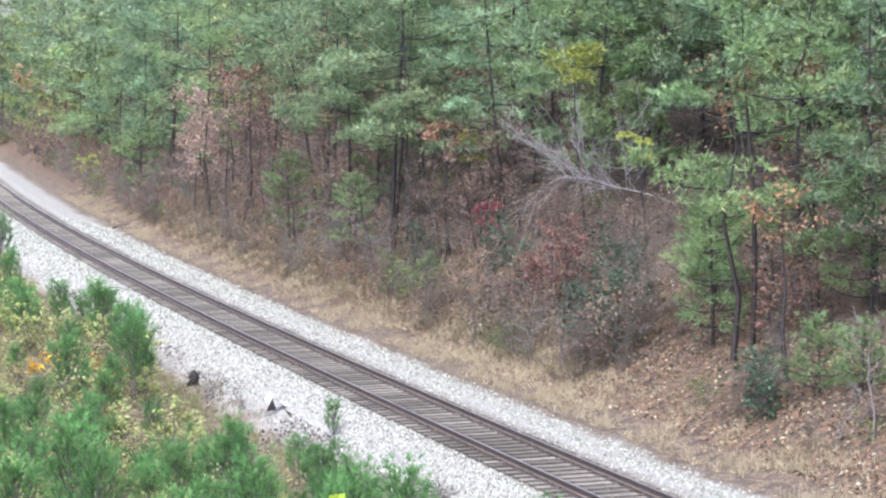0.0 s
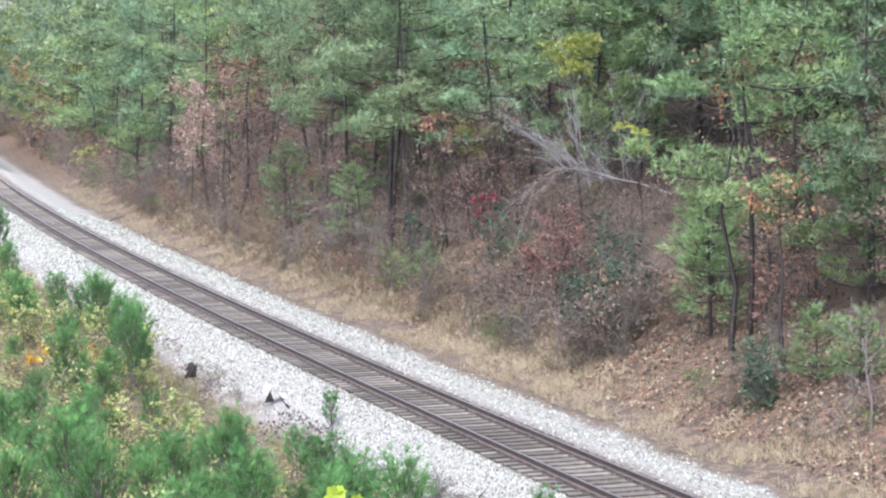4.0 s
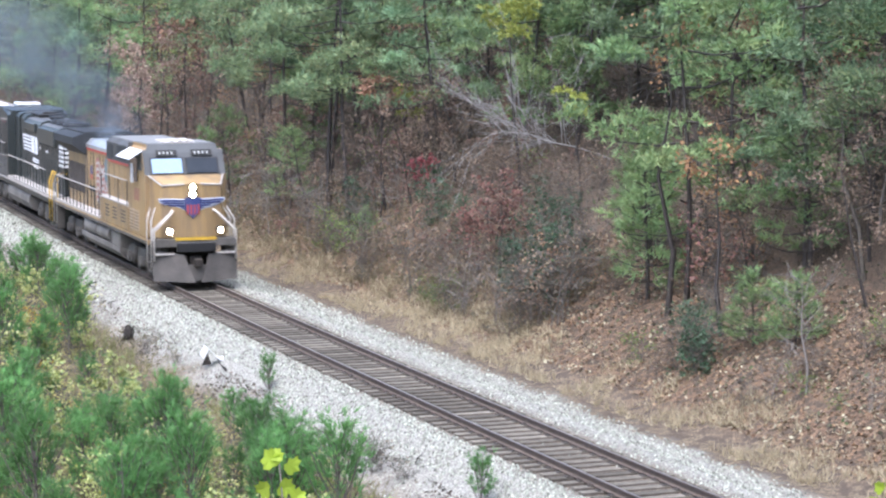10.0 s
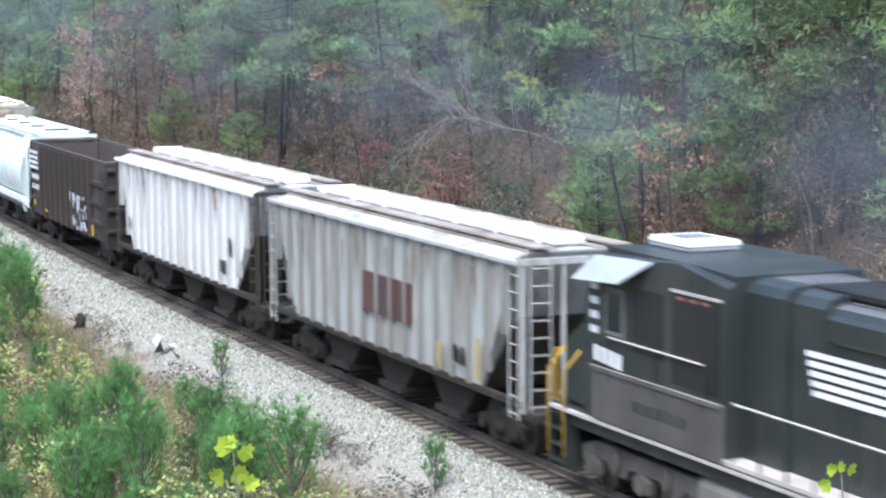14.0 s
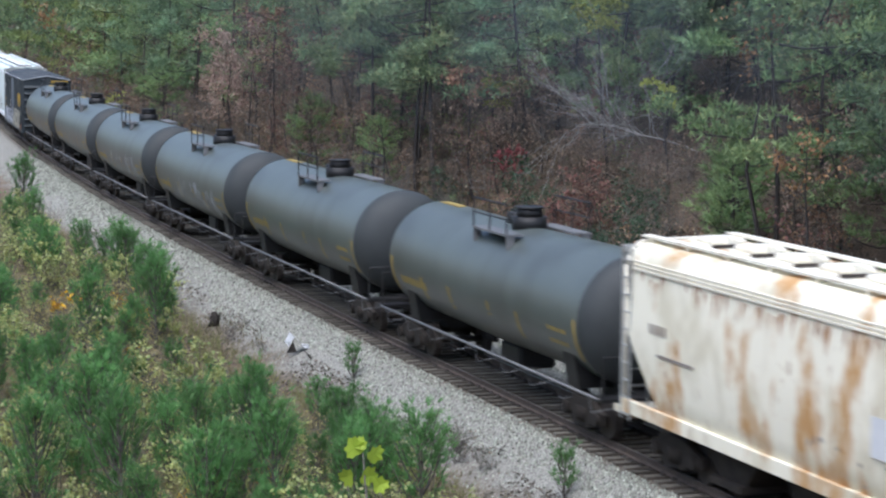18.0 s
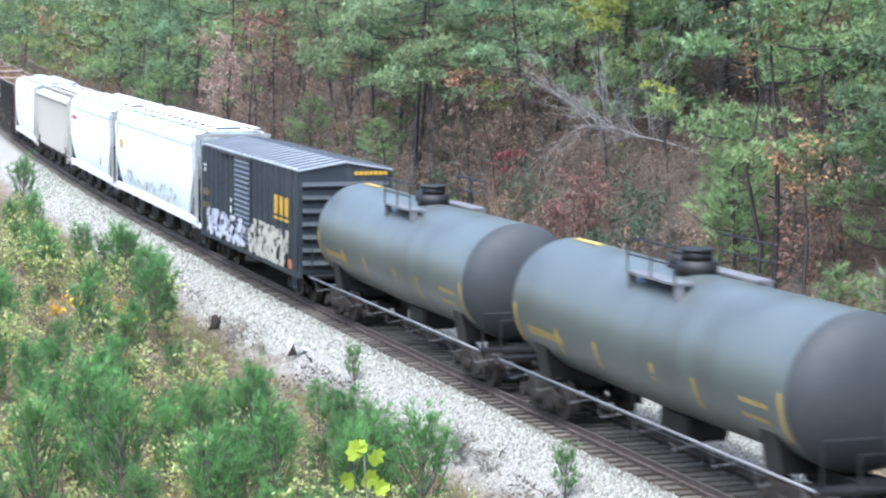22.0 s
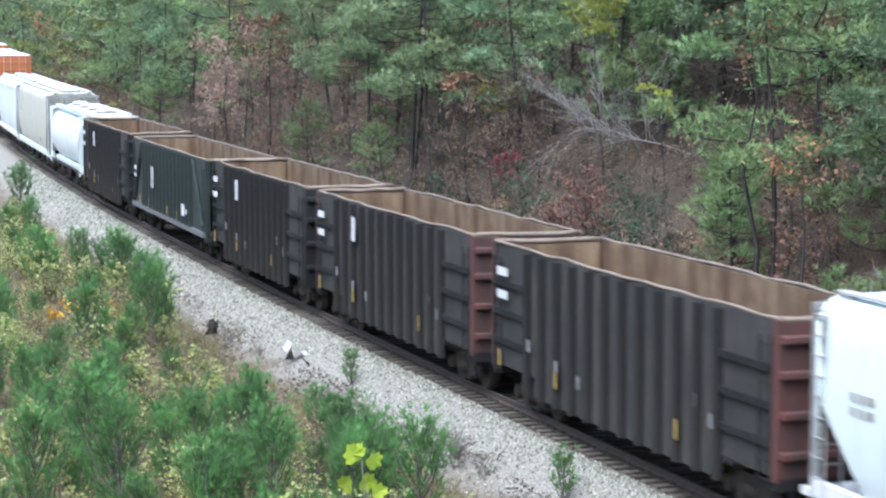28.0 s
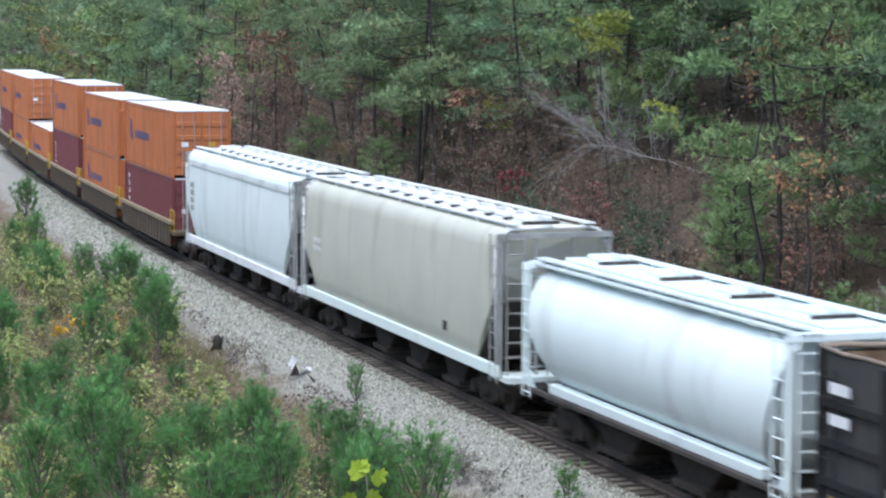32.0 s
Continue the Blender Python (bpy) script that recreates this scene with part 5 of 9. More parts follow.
def steps(car, x, sgn, mt, edge_mt):
    def fn(sy):
        y0, y1 = sorted((sy * 1.17, sy * 1.5))
        for i in range(4):
            plain("step", car, x - 0.3, x + 0.3, y0, y1, 0.45 + 0.32 * i, 0.5 + 0.32 * i, mt)
        for dx in (-0.36, 0.3):
            plain("step_side", car, x + dx, x + dx + 0.06, y0, y1, 0.4, 1.6, mt)
        bm = bmesh.new()
        for dx in (-0.34, 0.34):
            tube(bm, [(x + dx, sy * 1.52, 0.6), (x + dx, sy * 1.52, 2.3), (x + dx - sgn * 0.3, sy * 1.3, 2.75)], 0.026, sides=6)
        part("grab_rail", done(bm), edge_mt, car)
    both(fn)


def yellow_locomotive(a, b):
    car = tagged(empty("diesel_locomotive"), "dusty yellow and grey diesel locomotive with lit headlamps", "locomotive")
    RIDERS.append((car, (a + b) / 2, 6.2))
    Y, G, D = M["loco_yellow"], M["loco_grey"], M["loco_dark"]
    for x in (-6.3, 6.2):
        three_axle_truck(car, x)
    add_coupler(car, 10.0, 1), add_coupler(car, -10.0, -1)
    # underframe coloured dark to stand for the shadow below the sill
    plain("underframe", car, -9.8, 9.2, -0.8, 0.8, 1.0, 1.62, M["soot"])
    both(lambda sy: plain("walkway", car, -9.8, 0.0, min(sy * 0.95, sy * 1.52), max(sy * 0.95, sy * 1.52), 1.6, 1.68, M["walkway"], "pale dusty walkway"))
    both(lambda sy: plain("sill_stripe", car, -9.8, 9.0, min(sy * 1.45, sy * 1.53), max(sy * 1.45, sy * 1.53), 1.42, 1.6, Y))
    bm = bmesh.new()
    prism(bm, [(-1.38, 0.58), (-1.1, 0.3), (1.1, 0.3), (1.38, 0.58), (1.38, 0.78), (-1.38, 0.78)], "x", -4.4, 3.2)
    box(bm, 1.6, 3.2, -1.38, 1.38, 0.76, 1.36, 0.05)
    box(bm, -4.4, -3.7, -1.3, 1.3, 0.76, 1.3, 0.05)
    part("fuel_tank", done(bm), M["fuel_grey"], car, "dusty grey fuel tank")
    for x0, x1 in ((-3.5, -1.15), (-0.95, 1.4)):
        bm = bmesh.new()
        tube(bm, [(x0, -1.18, 1.08), (x0 + 0.1, -1.18, 1.08), (x1 - 0.1, -1.18, 1.08), (x1, -1.18, 1.08)], 0.29, sides=16)
        part("air_reservoir", done(bm), M["fuel_grey"], car)
    # long hood
    bm = bmesh.new()
    box(bm, -9.6, 0.15, -0.95, 0.95, 1.65, 4.18, 0.04)
    part("engine_hood", done(bm), Y, car, "yellow engine hood")
    bm = bmesh.new()
    loft(bm, [(-0.97, 4.1), (0.97, 4.1), (0.97, 4.25), (0.75, 4.46), (-0.75, 4.46), (-0.97, 4.25)], 2.75, lambda z: 0.0)
    bmesh.ops.translate(bm, verts=bm.verts[:], vec=(-2.65, 0, 0))
    part("hood_roof", done(bm), M["silver"], car, "worn silver-grey hood top")
    both(lambda sy: plain("red_line", car, -5.3, 0.1, min(sy * 0.95, sy * 0.975), max(sy * 0.95, sy * 0.975), 4.02, 4.1, M["red"]))
    bm = bmesh.new()
    prism(bm, [(-0.96, 3.75), (-1.52, 4.2), (-1.52, 4.5), (-1.1, 4.64), (1.1, 4.64), (1.52, 4.5), (1.52, 4.2), (0.96, 3.75)], "x", -9.75, -5.4)
    part("radiator_wing", done(bm), D, car, "overhanging dark grey radiator housing")
    bm = bmesh.new()
    box(bm, -9.6, -5.6, -1.0, 1.0, 4.64, 4.7)
    part("radiator_grille", done(bm), M["loco_dark"], car)
    def grilles(sy):
        for i in range(6):
            x = -9.35 + 0.62 * i
            plain("side_grille", car, x, x + 0.5, min(sy * 0.95, sy * 0.98), max(sy * 0.95, sy * 0.98), 2.15, 3.35, M["grille_brown"])
        bm = bmesh.new()
        for i in range(8):
            x = -5.2 + 0.66 * i
            box(bm, x, x + 0.02, min(sy * 0.95, sy * 0.965), max(sy * 0.95, sy * 0.965), 1.75, 3.95)
        part("door_seams", done(bm), D, car)
    both(grilles)
    bm = bmesh.new()
    tube(bm, [(-1.9, 0, 4.4), (-1.9, 0, 4.66)], 0.45, sides=12)
    part("exhaust_pipe", done(bm), M["silver"], car)
    plain("silencer_box", car, -1.5, -0.2, -0.4, 0.4, 4.44, 4.6, M["silver"], bevel=0.05)
    # waving stripes and shield panels on the hood side
    wave = lambda u: 0.11 * math.sin(13 * u) - 0.22 * u
    foot = lambda u: 1.85 + 0.5 * abs(u - 0.3) if u < 0.52 else 1.95 - 0.25 * (u - 0.52) + 1.2 * max(0.0, 0.72 - u)
    edge = lambda u: 3.72 + wave(u) - (0.62 + 0.5 * (u - 0.52) if u > 0.52 else 0.0)
    for k in range(15):
        bm, bm2 = bmesh.new(), bmesh.new()
        for i in range(30):
            u = i / 30
            x = -3.3 + 3.2 * u
            z = edge(u) - 0.125 * k - (0.7 * (u - 0.52) if u > 0.52 else 0.0)
            if z - 0.125 < foot(u):
                continue
            box(bm if u < 0.52 else bm2, x, x + 0.107, -0.972, -0.956, z - 0.125, z)
        for q in (bm, bm2):
            if q.verts:
                part("flag_stripe", done(q), M["walkway"] if k % 2 else M["faded_red"], car, ("faded white" if k % 2 else "faded red") + " wavy stripe")
    bm = bmesh.new()
    for i in range(14):
        u = 0.52 + 0.48 * i / 14
        top = 3.72 + wave(u) + 0.22 * math.sin(math.pi * min(1.0, (u - 0.52) / 0.3))
        box(bm, -3.3 + 3.2 * u, -3.3 + 3.2 * u + 0.11, -0.974, -0.956, edge(u) - 0.7 * (u - 0.52) - 0.05, top)
    part("flag_field", done(bm), M["flag_blue"], car, "faded blue-green panel")
    bm = bmesh.new()
    for i in range(16):
        u = 0.54 + 0.44 * i / 16
        z = edge(u) - 0.7 * (u - 0.52) - 0.72
        box(bm, -3.3 + 3.2 * u, -3.3 + 3.2 * u + 0.095, -0.978, -0.956, z - 0.12 - 0.2 * (u - 0.54), z)
    part("flag_fold", done(bm), M["flag_shade"], car, "dark fold of the waving stripes")
    bars("badge", car, M["mark_blue"], [(-4.6, -4.15, 3.05, 3.4)], 0.956)
    bars("badge", car, M["red"], [(-4.6, -4.15, 2.85, 3.03)], 0.956)
    bars("lettering", car, M["loco_dark"], [(-4.8 + 0.32 * i, -4.56 + 0.32 * i, 2.35, 2.6) for i in range(4)], 0.956)
    # cabinets behind the cab
    bm = bmesh.new()
    box(bm, 0.15, 5.5, -1.2, 1.2, 1.65, 4.0, 0.03)
    part("auxiliary_cab", done(bm), Y, car)
    bm = bmesh.new()
    loft(bm, [(-1.22, 3.98), (1.22, 3.98), (1.22, 4.66), (1.0, 4.82), (-1.0, 4.82), (-1.22, 4.66)], 2.68, lambda z: 0.0)
    bmesh.ops.translate(bm, verts=bm.verts[:], vec=(2.83, 0, 0))
    part("auxiliary_roof", done(bm), G, car, "grey upper cabinet")
    both(lambda sy: plain("red_line", car, 0.5, 5.5, min(sy * 1.2, sy * 1.235), max(sy * 1.2, sy * 1.235), 3.9, 3.98, M["red"]))
    both(lambda sy: plain("intake_grille", car, 2.2, 4.0, min(sy * 1.2, sy * 1.24), max(sy * 1.2, sy * 1.24), 4.1, 4.6, D))
    both(lambda sy: plain("intake_grille", car, 0.3, 1.4, min(sy * 1.2, sy * 1.24), max(sy * 1.2, sy * 1.24), 4.1, 4.6, D))
    both(lambda sy: plain("battery_box", car, 0.1, 5.5, min(sy * 1.1, sy * 1.5), max(sy * 1.1, sy * 1.5), 1.6, 2.5, Y, bevel=0.03))
    both(lambda sy: plain("upper_walkway", car, 0.1, 5.5, min(sy * 1.2, sy * 1.52), max(sy * 1.2, sy * 1.52), 2.5, 2.56, M["walkway"]))
    for x0 in (1.2, 2.6, 4.2):
        for k in range(4):
            plain("louvre", car, x0, x0 + 0.7, -1.51, -1.5, 1.85 + 0.13 * k, 1.91 + 0.13 * k, M["frame_grey"])
    for x0, x1 in ((0.2, 1.05), (2.05, 2.5), (3.45, 4.1), (5.0, 5.45)):
        plain("locker_door", car, x0, x1, -1.508, -1.5, 1.72, 2.42, Y)
    for x in (0.5, 1.5, 2.5, 3.5, 4.5):
        plain("upper_seam", car, x, x + 0.03, -1.21, -1.2, 2.6, 3.85, M["frame_grey"])
    plain("sill_dirt", car, -9.7, 8.9, -1.535, -1.53, 1.43, 1.52, M["frame_grey"])
    # cab
    bm = bmesh.new()
    prism(bm, [(5.5, 1.62), (8.35, 1.62), (8.35, 3.85), (7.95, 4.62), (7.7, 4.92), (5.5, 4.92)], "y", -1.48, 1.48)
    for f in bm.faces:
        if f.calc_center_median().z > 3.6:
            f.material_index = 1
    bmesh.ops.bevel(bm, geom=[e for e in bm.edges if abs(e.verts[0].co.z - e.verts[1].co.z) < 0.01 and e.verts[0].co.z > 4.8 and abs(e.verts[0].co.y - e.verts[1].co.y) < 0.01], offset=0.2, segments=3, affect="EDGES")
    part("cab", done(bm), [Y, G], car, "yellow cab with a grey roof")
    both(lambda sy: plain("cab_upper_band", car, 5.52, 7.9, min(sy * 1.48, sy * 1.49), max(sy * 1.48, sy * 1.49), 3.98, 4.7, G))
    def side_glass(sy):
        plain("side_window", car, 5.95, 7.15, min(sy * 1.49, sy * 1.51), max(sy * 1.49, sy * 1.51), 3.55, 4.4, M["glass"], "open cab side window")
        plain("mirror", car, 6.75, 7.0, min(sy * 1.62, sy * 1.66), max(sy * 1.62, sy * 1.66), 3.5, 4.2, M["white"])
        y = sy * 1.48
        if sy < 0:
            slab("window_awning", car, [(5.75, y, 4.72), (7.9, y, 4.72), (7.95, y + sy * 0.5, 4.42), (5.7, y + sy * 0.5, 4.42)], 0.03, M["white"], "white window awning")
    both(side_glass)
    def shield(sy):
        y0, y1 = (0.09, 1.2) if sy > 0 else (-1.2, -0.09)
        f = lambda y, z: (8.375 - (z - 3.85) * 0.52, y, z)
        slab("windshield_frame", car, [f(y0 - 0.05, 3.86), f(y1 + 0.05, 3.86), f(y1 + 0.05, 4.44), f(y0 - 0.05, 4.44)], 0.015, M["black"])
        slab("windshield", car, [tuple(Vector(f(y, z)) + Vector((0.025, 0, 0.012))) for y, z in ((y0, 3.9), (y1, 3.9), (y1, 4.4), (y0, 4.4))], 0.01, M["glass_sky"] if sy < 0 else M["glass"], "windshield pane")
        slab("number_board", car, [tuple(Vector(f(y, z)) + Vector((0.03, 0, 0.012))) for y, z in ((y0 + 0.2, 4.5), (y1 - 0.15, 4.5), (y1 - 0.15, 4.7), (y0 + 0.2, 4.7))], 0.02, M["black"])
        for i in range(4):
            ya = y0 + 0.3 + 0.15 * i
            slab("digit_bar", car, [tuple(Vector(f(y, z)) + Vector((0.055, 0, 0.02))) for y, z in ((ya, 4.555), (ya + 0.06, 4.555), (ya + 0.06, 4.645), (ya, 4.645))], 0.004, M["worn_pale"])
    both(shield)
    for k in range(2):
        plain("digit_mark", car, 6.55 + 0.45 * k, 6.9 + 0.45 * k, -1.488, -1.482, 2.85, 3.3, M["rust_red_paint"], "faded red block")
        plain("cab_louvre_panel", car, 5.75 + 0.85 * k, 6.45 + 0.85 * k, -1.5, -1.48, 1.75, 2.5, M["pale_louvre"], "pale louvred panel")
        for i in range(6):
            plain("louvre", car, 5.8 + 0.85 * k, 6.4 + 0.85 * k, -1.51, -1.5, 1.8 + 0.115 * i, 1.85 + 0.115 * i, M["yellow_dirt"])
    plain("roof_plate", car, 5.55, 7.6, -1.2, 1.2, 4.92, 4.945, M["cab_roof"], "dust-paled cab roof")
    plain("roof_plate", car, 0.2, 5.45, -0.98, 0.98, 4.82, 4.845, M["cab_roof"])
    plain("cab_rear_band", car, 5.485, 5.5, -1.47, 1.47, 3.98, 4.88, G)
    # nose
    bm = bmesh.new()
    top = [(8.35, -1.35, 3.86), (8.35, 1.35, 3.86), (9.25, 1.05, 3.55), (9.42, 0.35, 3.6), (9.42, -0.35, 3.6), (9.25, -1.05, 3.55)]
    low = [(8.35, -1.4, 1.65), (8.35, 1.4, 1.65), (9.3, 1.2, 1.65), (9.45, 0.4, 1.65), (9.45, -0.4, 1.65), (9.3, -1.2, 1.65)]
    tv, lv = [bm.verts.new(p) for p in top], [bm.verts.new(p) for p in low]
    bm.faces.new(tv), bm.faces.new(list(reversed(lv)))
    for i in range(6):
        bm.faces.new((tv[i], tv[(i + 1) % 6], lv[(i + 1) % 6], lv[i]))
    bmesh.ops.bevel(bm, geom=bm.edges[:], offset=0.05, segments=2, affect="EDGES")
    part("nose", done(bm), Y, car, "yellow wedge nose")
    bm = bmesh.new()
    for sy in (-1, 1):
        tube(bm, [(8.4, sy * 1.36, 3.84), (9.27, sy * 1.06, 3.53), (9.44, sy * 0.3, 3.58)], 0.035, sides=5)
    part("nose_edge", done(bm), M["walkway"], car)
    for k, (w0, w1, z) in enumerate(((0.25, 1.15, 2.96), (0.25, 1.05, 2.87), (0.25, 0.85, 2.78), (0.25, 0.6, 2.7))):
        for sy in (-1, 1):
            slab("emblem_wing", car, [(9.45 if w0 < 0.4 else 9.3, sy * w0, z), (9.3 + 0.02, sy * w1, z + 0.02), (9.3 + 0.02, sy * w1, z + 0.08), (9.46, sy * w0, z + 0.06)], 0.03 * sy, M["mark_blue"], "blue winged emblem")
    for sy in (-1, 1):
        slab("emblem_edge", car, [(9.445, sy * 0.25, 2.66), (9.3, sy * 0.66, 2.68), (9.3, sy * 1.2, 2.96), (9.3, sy * 1.2, 3.08), (9.445, sy * 0.25, 3.06)], 0.012 * sy, M["pale_paint"], "pale edge of the winged emblem")
    bm = bmesh.new()
    prism(bm, [(-0.3, 3.1), (0.3, 3.1), (0.28, 2.65), (0.0, 2.35), (-0.28, 2.65)], "x", 9.44, 9.475)
    part("emblem_shield", done(bm), M["mark_blue"], car)
    for i in range(4):
        plain("emblem_bar", car, 9.475, 9.482, -0.22 + 0.13 * i, -0.16 + 0.13 * i, 2.5, 2.85, M["red"])
    bm = bmesh.new()
    for z in (3.21, 3.47):
        tube(bm, [(9.36, 0, z), (9.5, 0, z)], 0.15, sides=14)
    part("headlamp_housing", done(bm), M["black"], car)
    for z in (3.21, 3.47):
        bm = bmesh.new()
        tube(bm, [(9.5, 0, z), (9.515, 0, z)], 0.1, sides=18)
        part("headlamp", done(bm), M["lamp"], car, "bright warm headlamp")
    for y in (-0.92, 0.92):
        bm = bmesh.new()
        tube(bm, [(9.6, y, 1.95), (9.78, y, 1.95)], 0.15, sides=12)
        part("ditch_lamp_housing", done(bm), M["black"], car)
        bm = bmesh.new()
        tube(bm, [(9.78, y, 1.95), (9.8, y, 1.95)], 0.09, sides=18)
        part("ditch_lamp", done(bm), M["lamp_low"], car, "lit ditch lamp")
    # front platform, plough, rails
    plain("front_platform", car, 9.2, 9.85, -1.45, 1.45, 1.4, 1.66, M["frame_grey"])
    plain("front_stripe", car, 9.85, 9.87, -0.75, 0.75, 1.62, 1.72, M["yellow"])
    plain("anticlimber", car, 9.85, 10.0, -0.7, 0.7, 1.2, 1.55, M["black"], bevel=0.03)
    for sy in (-1, 1):
        bm = bmesh.new()
        q = [(9.6, sy * 1.52, 1.28), (9.95, sy * 0.45, 1.12), (10.22, sy * 0.1, 0.14), (9.8, sy * 1.52, 0.2)]
        vs = [bm.verts.new(p) for p in q] + [bm.verts.new((p[0] - 0.06, p[1], p[2])) for p in q]
        for f in ((0, 1, 2, 3), (4, 5, 6, 7), (0, 1, 5, 4), (1, 2, 6, 5), (2, 3, 7, 6), (3, 0, 4, 7)):
            bm.faces.new([vs[i] for i in f])
        part("plough_blade", done(bm), M["plough"], car, "dirty steel plough blade")
    plain("plough_centre", car, 9.5, 10.1, -0.3, 0.3, 0.2, 0.75, M["plough"])
    for y in (-1.1, 1.1):
        plain("plough_step", car, 9.6, 9.85, y - 0.35, y + 0.35, 1.12, 1.17, M["walkway"])
    def front_rail(sy):
        bm = bmesh.new()
        for dx in (0.0, -0.35):
            tube(bm, [(9.75 + dx, sy * 1.48, 0.9), (9.75 + dx, sy * 1.48, 1.95), (9.75 + dx * 0.5, sy * 0.85, 2.55), (9.55 + dx * 0.5, sy * 0.75, 2.65)], 0.045, sides=6)
        part("corner_rail", done(bm), M["walkway"], car, "pale corner handrails")
    both(front_rail)
    steps(car, 9.1, 1, M["frame_grey"], M["walkway"]), steps(car, -9.75, -1, M["frame_grey"], M["walkway"])
    both(lambda sy: handrail(car, -9.5, -0.1, sy * 1.5, 1.66, 2.7, (M["walkway"], D), 13))
    both(lambda sy: handrail(car, 0.4, 5.3, sy * 1.5, 2.55, 3.45, (M["walkway"], D), 4))
    # roof clutter
    bm = bmesh.new()
    box(bm, 6.0, 7.4, -0.6, 0.6, 4.9, 5.02, 0.04)
    for y in (-0.3, 0, 0.3):
        tube(bm, [(7.2, y, 4.98), (7.6, y, 4.98)], 0.04, 0.07, sides=8)
    tube(bm, [(5.8, 0.5, 4.9), (5.8, 0.5, 5.02)], 0.15, sides=8)
    part("roof_gear", done(bm), M["walkway"], car)


def black_locomotive(a, b):
    car = tagged(empty("diesel_locomotive"), "black diesel locomotive running long hood first, white stripes", "locomotive")
    RIDERS.append((car, (a + b) / 2, 6.4))
    B, W = M["loco_black"], M["white"]
    for x in (-6.9, 6.6):
        three_axle_truck(car, x)
    add_coupler(car, 10.5, 1), add_coupler(car, -10.6, -1)
    plain("underframe", car, -10.3, 10.3, -1.4, 1.4, 1.25, 1.62, B)
    both(lambda sy: plain("walkway", car, -8.3, 10.2, min(sy * 1.0, sy * 1.52), max(sy * 1.0, sy * 1.52), 1.62, 1.7, M["walkway"]))
    both(lambda sy: plain("sill_stripe", car, -10.2, 10.2, min(sy * 1.4, sy * 1.53), max(sy * 1.4, sy * 1.53), 1.52, 1.58, M["walkway"], "dusty white sill stripe"))
    bm = bmesh.new()
    prism(bm, [(-1.38, 0.8), (-1.2, 0.48), (-0.9, 0.35), (0.9, 0.35), (1.2, 0.48), (1.38, 0.8), (1.38, 1.05), (1.2, 1.3), (1.0, 1.38), (-1.0, 1.38), (-1.2, 1.3), (-1.38, 1.05)], "x", -4.4, 2.6)
    part("fuel_tank", done(bm), M["fuel_grey"], car, "dusty grey fuel tank")
    bm = bmesh.new()
    tube(bm, [(-3.6, -1.2, 1.42), (1.6, -1.2, 1.42)], 0.13, sides=8)
    part("air_reservoir", done(bm), M["fuel_grey"], car)
    def hood(name, x0, x1, z, w=0.98, mt=B):
        bm = bmesh.new()
        loft(bm, [(-w, 1.66), (w, 1.66), (w, z - 0.22), (w - 0.1, z - 0.06), (w - 0.3, z), (-w + 0.3, z), (-w + 0.1, z - 0.06), (-w, z - 0.22)], (x1 - x0) / 2, lambda zz: 0.0)
        bmesh.ops.translate(bm, verts=bm.verts[:], vec=((x0 + x1) / 2, 0, 0))
        return part(name, done(bm), mt, car)
    hood("electrical_cabinet", -3.3, -2.0, 4.82, 1.1)
    hood("blower_hood", -2.0, -0.9, 4.78, 1.0)
    hood("engine_hood", -0.9, 3.7, 4.66)
    hood("radiator_hood", 3.7, 8.6, 4.56)
    hood("hood_end", 8.6, 10.0, 4.4, 0.94)
    # plates that paint the sky's light onto the hood tops and shoulders
    for x0, x1, z in ((-3.2, -2.05, 4.82), (-0.8, 3.6, 4.66), (3.8, 8.5, 4.56), (8.65, 9.95, 4.4)):
        plain("roof_plate", car, x0, x1, -0.62, 0.62, z - 0.02, z + 0.015, M["roof_sky_pale"], "hood top painted paler for sky light")
        both(lambda sy: slab("shoulder_plate", car, [(x0, sy * 0.69, z + 0.004), (x1, sy * 0.69, z + 0.004), (x1, sy * 0.885, z - 0.055), (x0, sy * 0.885, z - 0.055)], 0.006 * -sy, M["roof_sky_pale"]))
    both(lambda sy: plain("radiator_panel", car, 3.8, 8.4, min(sy * 0.95, sy * 1.14), max(sy * 0.95, sy * 1.14), 3.7, 4.42, B, bevel=0.04))
    both(lambda sy: plain("dynamic_brake", car, -0.8, 2.6, min(sy * 0.95, sy * 1.08), max(sy * 0.95, sy * 1.08), 4.05, 4.5, B, bevel=0.06))
    def seams(sy):
        bm = bmesh.new()
        for i in range(17):
            x = -0.6 + 0.62 * i
            box(bm, x, x + 0.02, min(sy * 0.98, sy * 0.995), max(sy * 0.98, sy * 0.995), 1.85, 3.6)
        box(bm, -0.8, 10.0, min(sy * 0.98, sy * 0.995), max(sy * 0.98, sy * 0.995), 3.62, 3.65)
        part("door_seams", done(bm), M["loco_dark"], car)
    both(seams)
    for x in (4.6, 6.2, 7.8):
        bm = bmesh.new()
        tube(bm, [(x, 0, 4.5), (x, 0, 4.74)], 0.62, sides=18)
        tube(bm, [(x, 0, 4.74), (x, 0, 4.76)], 0.5, sides=18)
        part("roof_fan", done(bm), M["black"], car)
    bm = bmesh.new()
    box(bm, 2.2, 3.0, -0.3, 0.3, 4.6, 4.82, 0.04)
    tube(bm, [(1.6, 0.2, 4.66), (1.6, 0.2, 4.95), (1.6, -0.5, 4.95)], 0.05, sides=6)
    box(bm, -1.9, 0.9, -0.55, 0.55, 4.7, 4.86, 0.04)
    part("roof_gear", done(bm), M["black"], car)
    bm = bmesh.new()
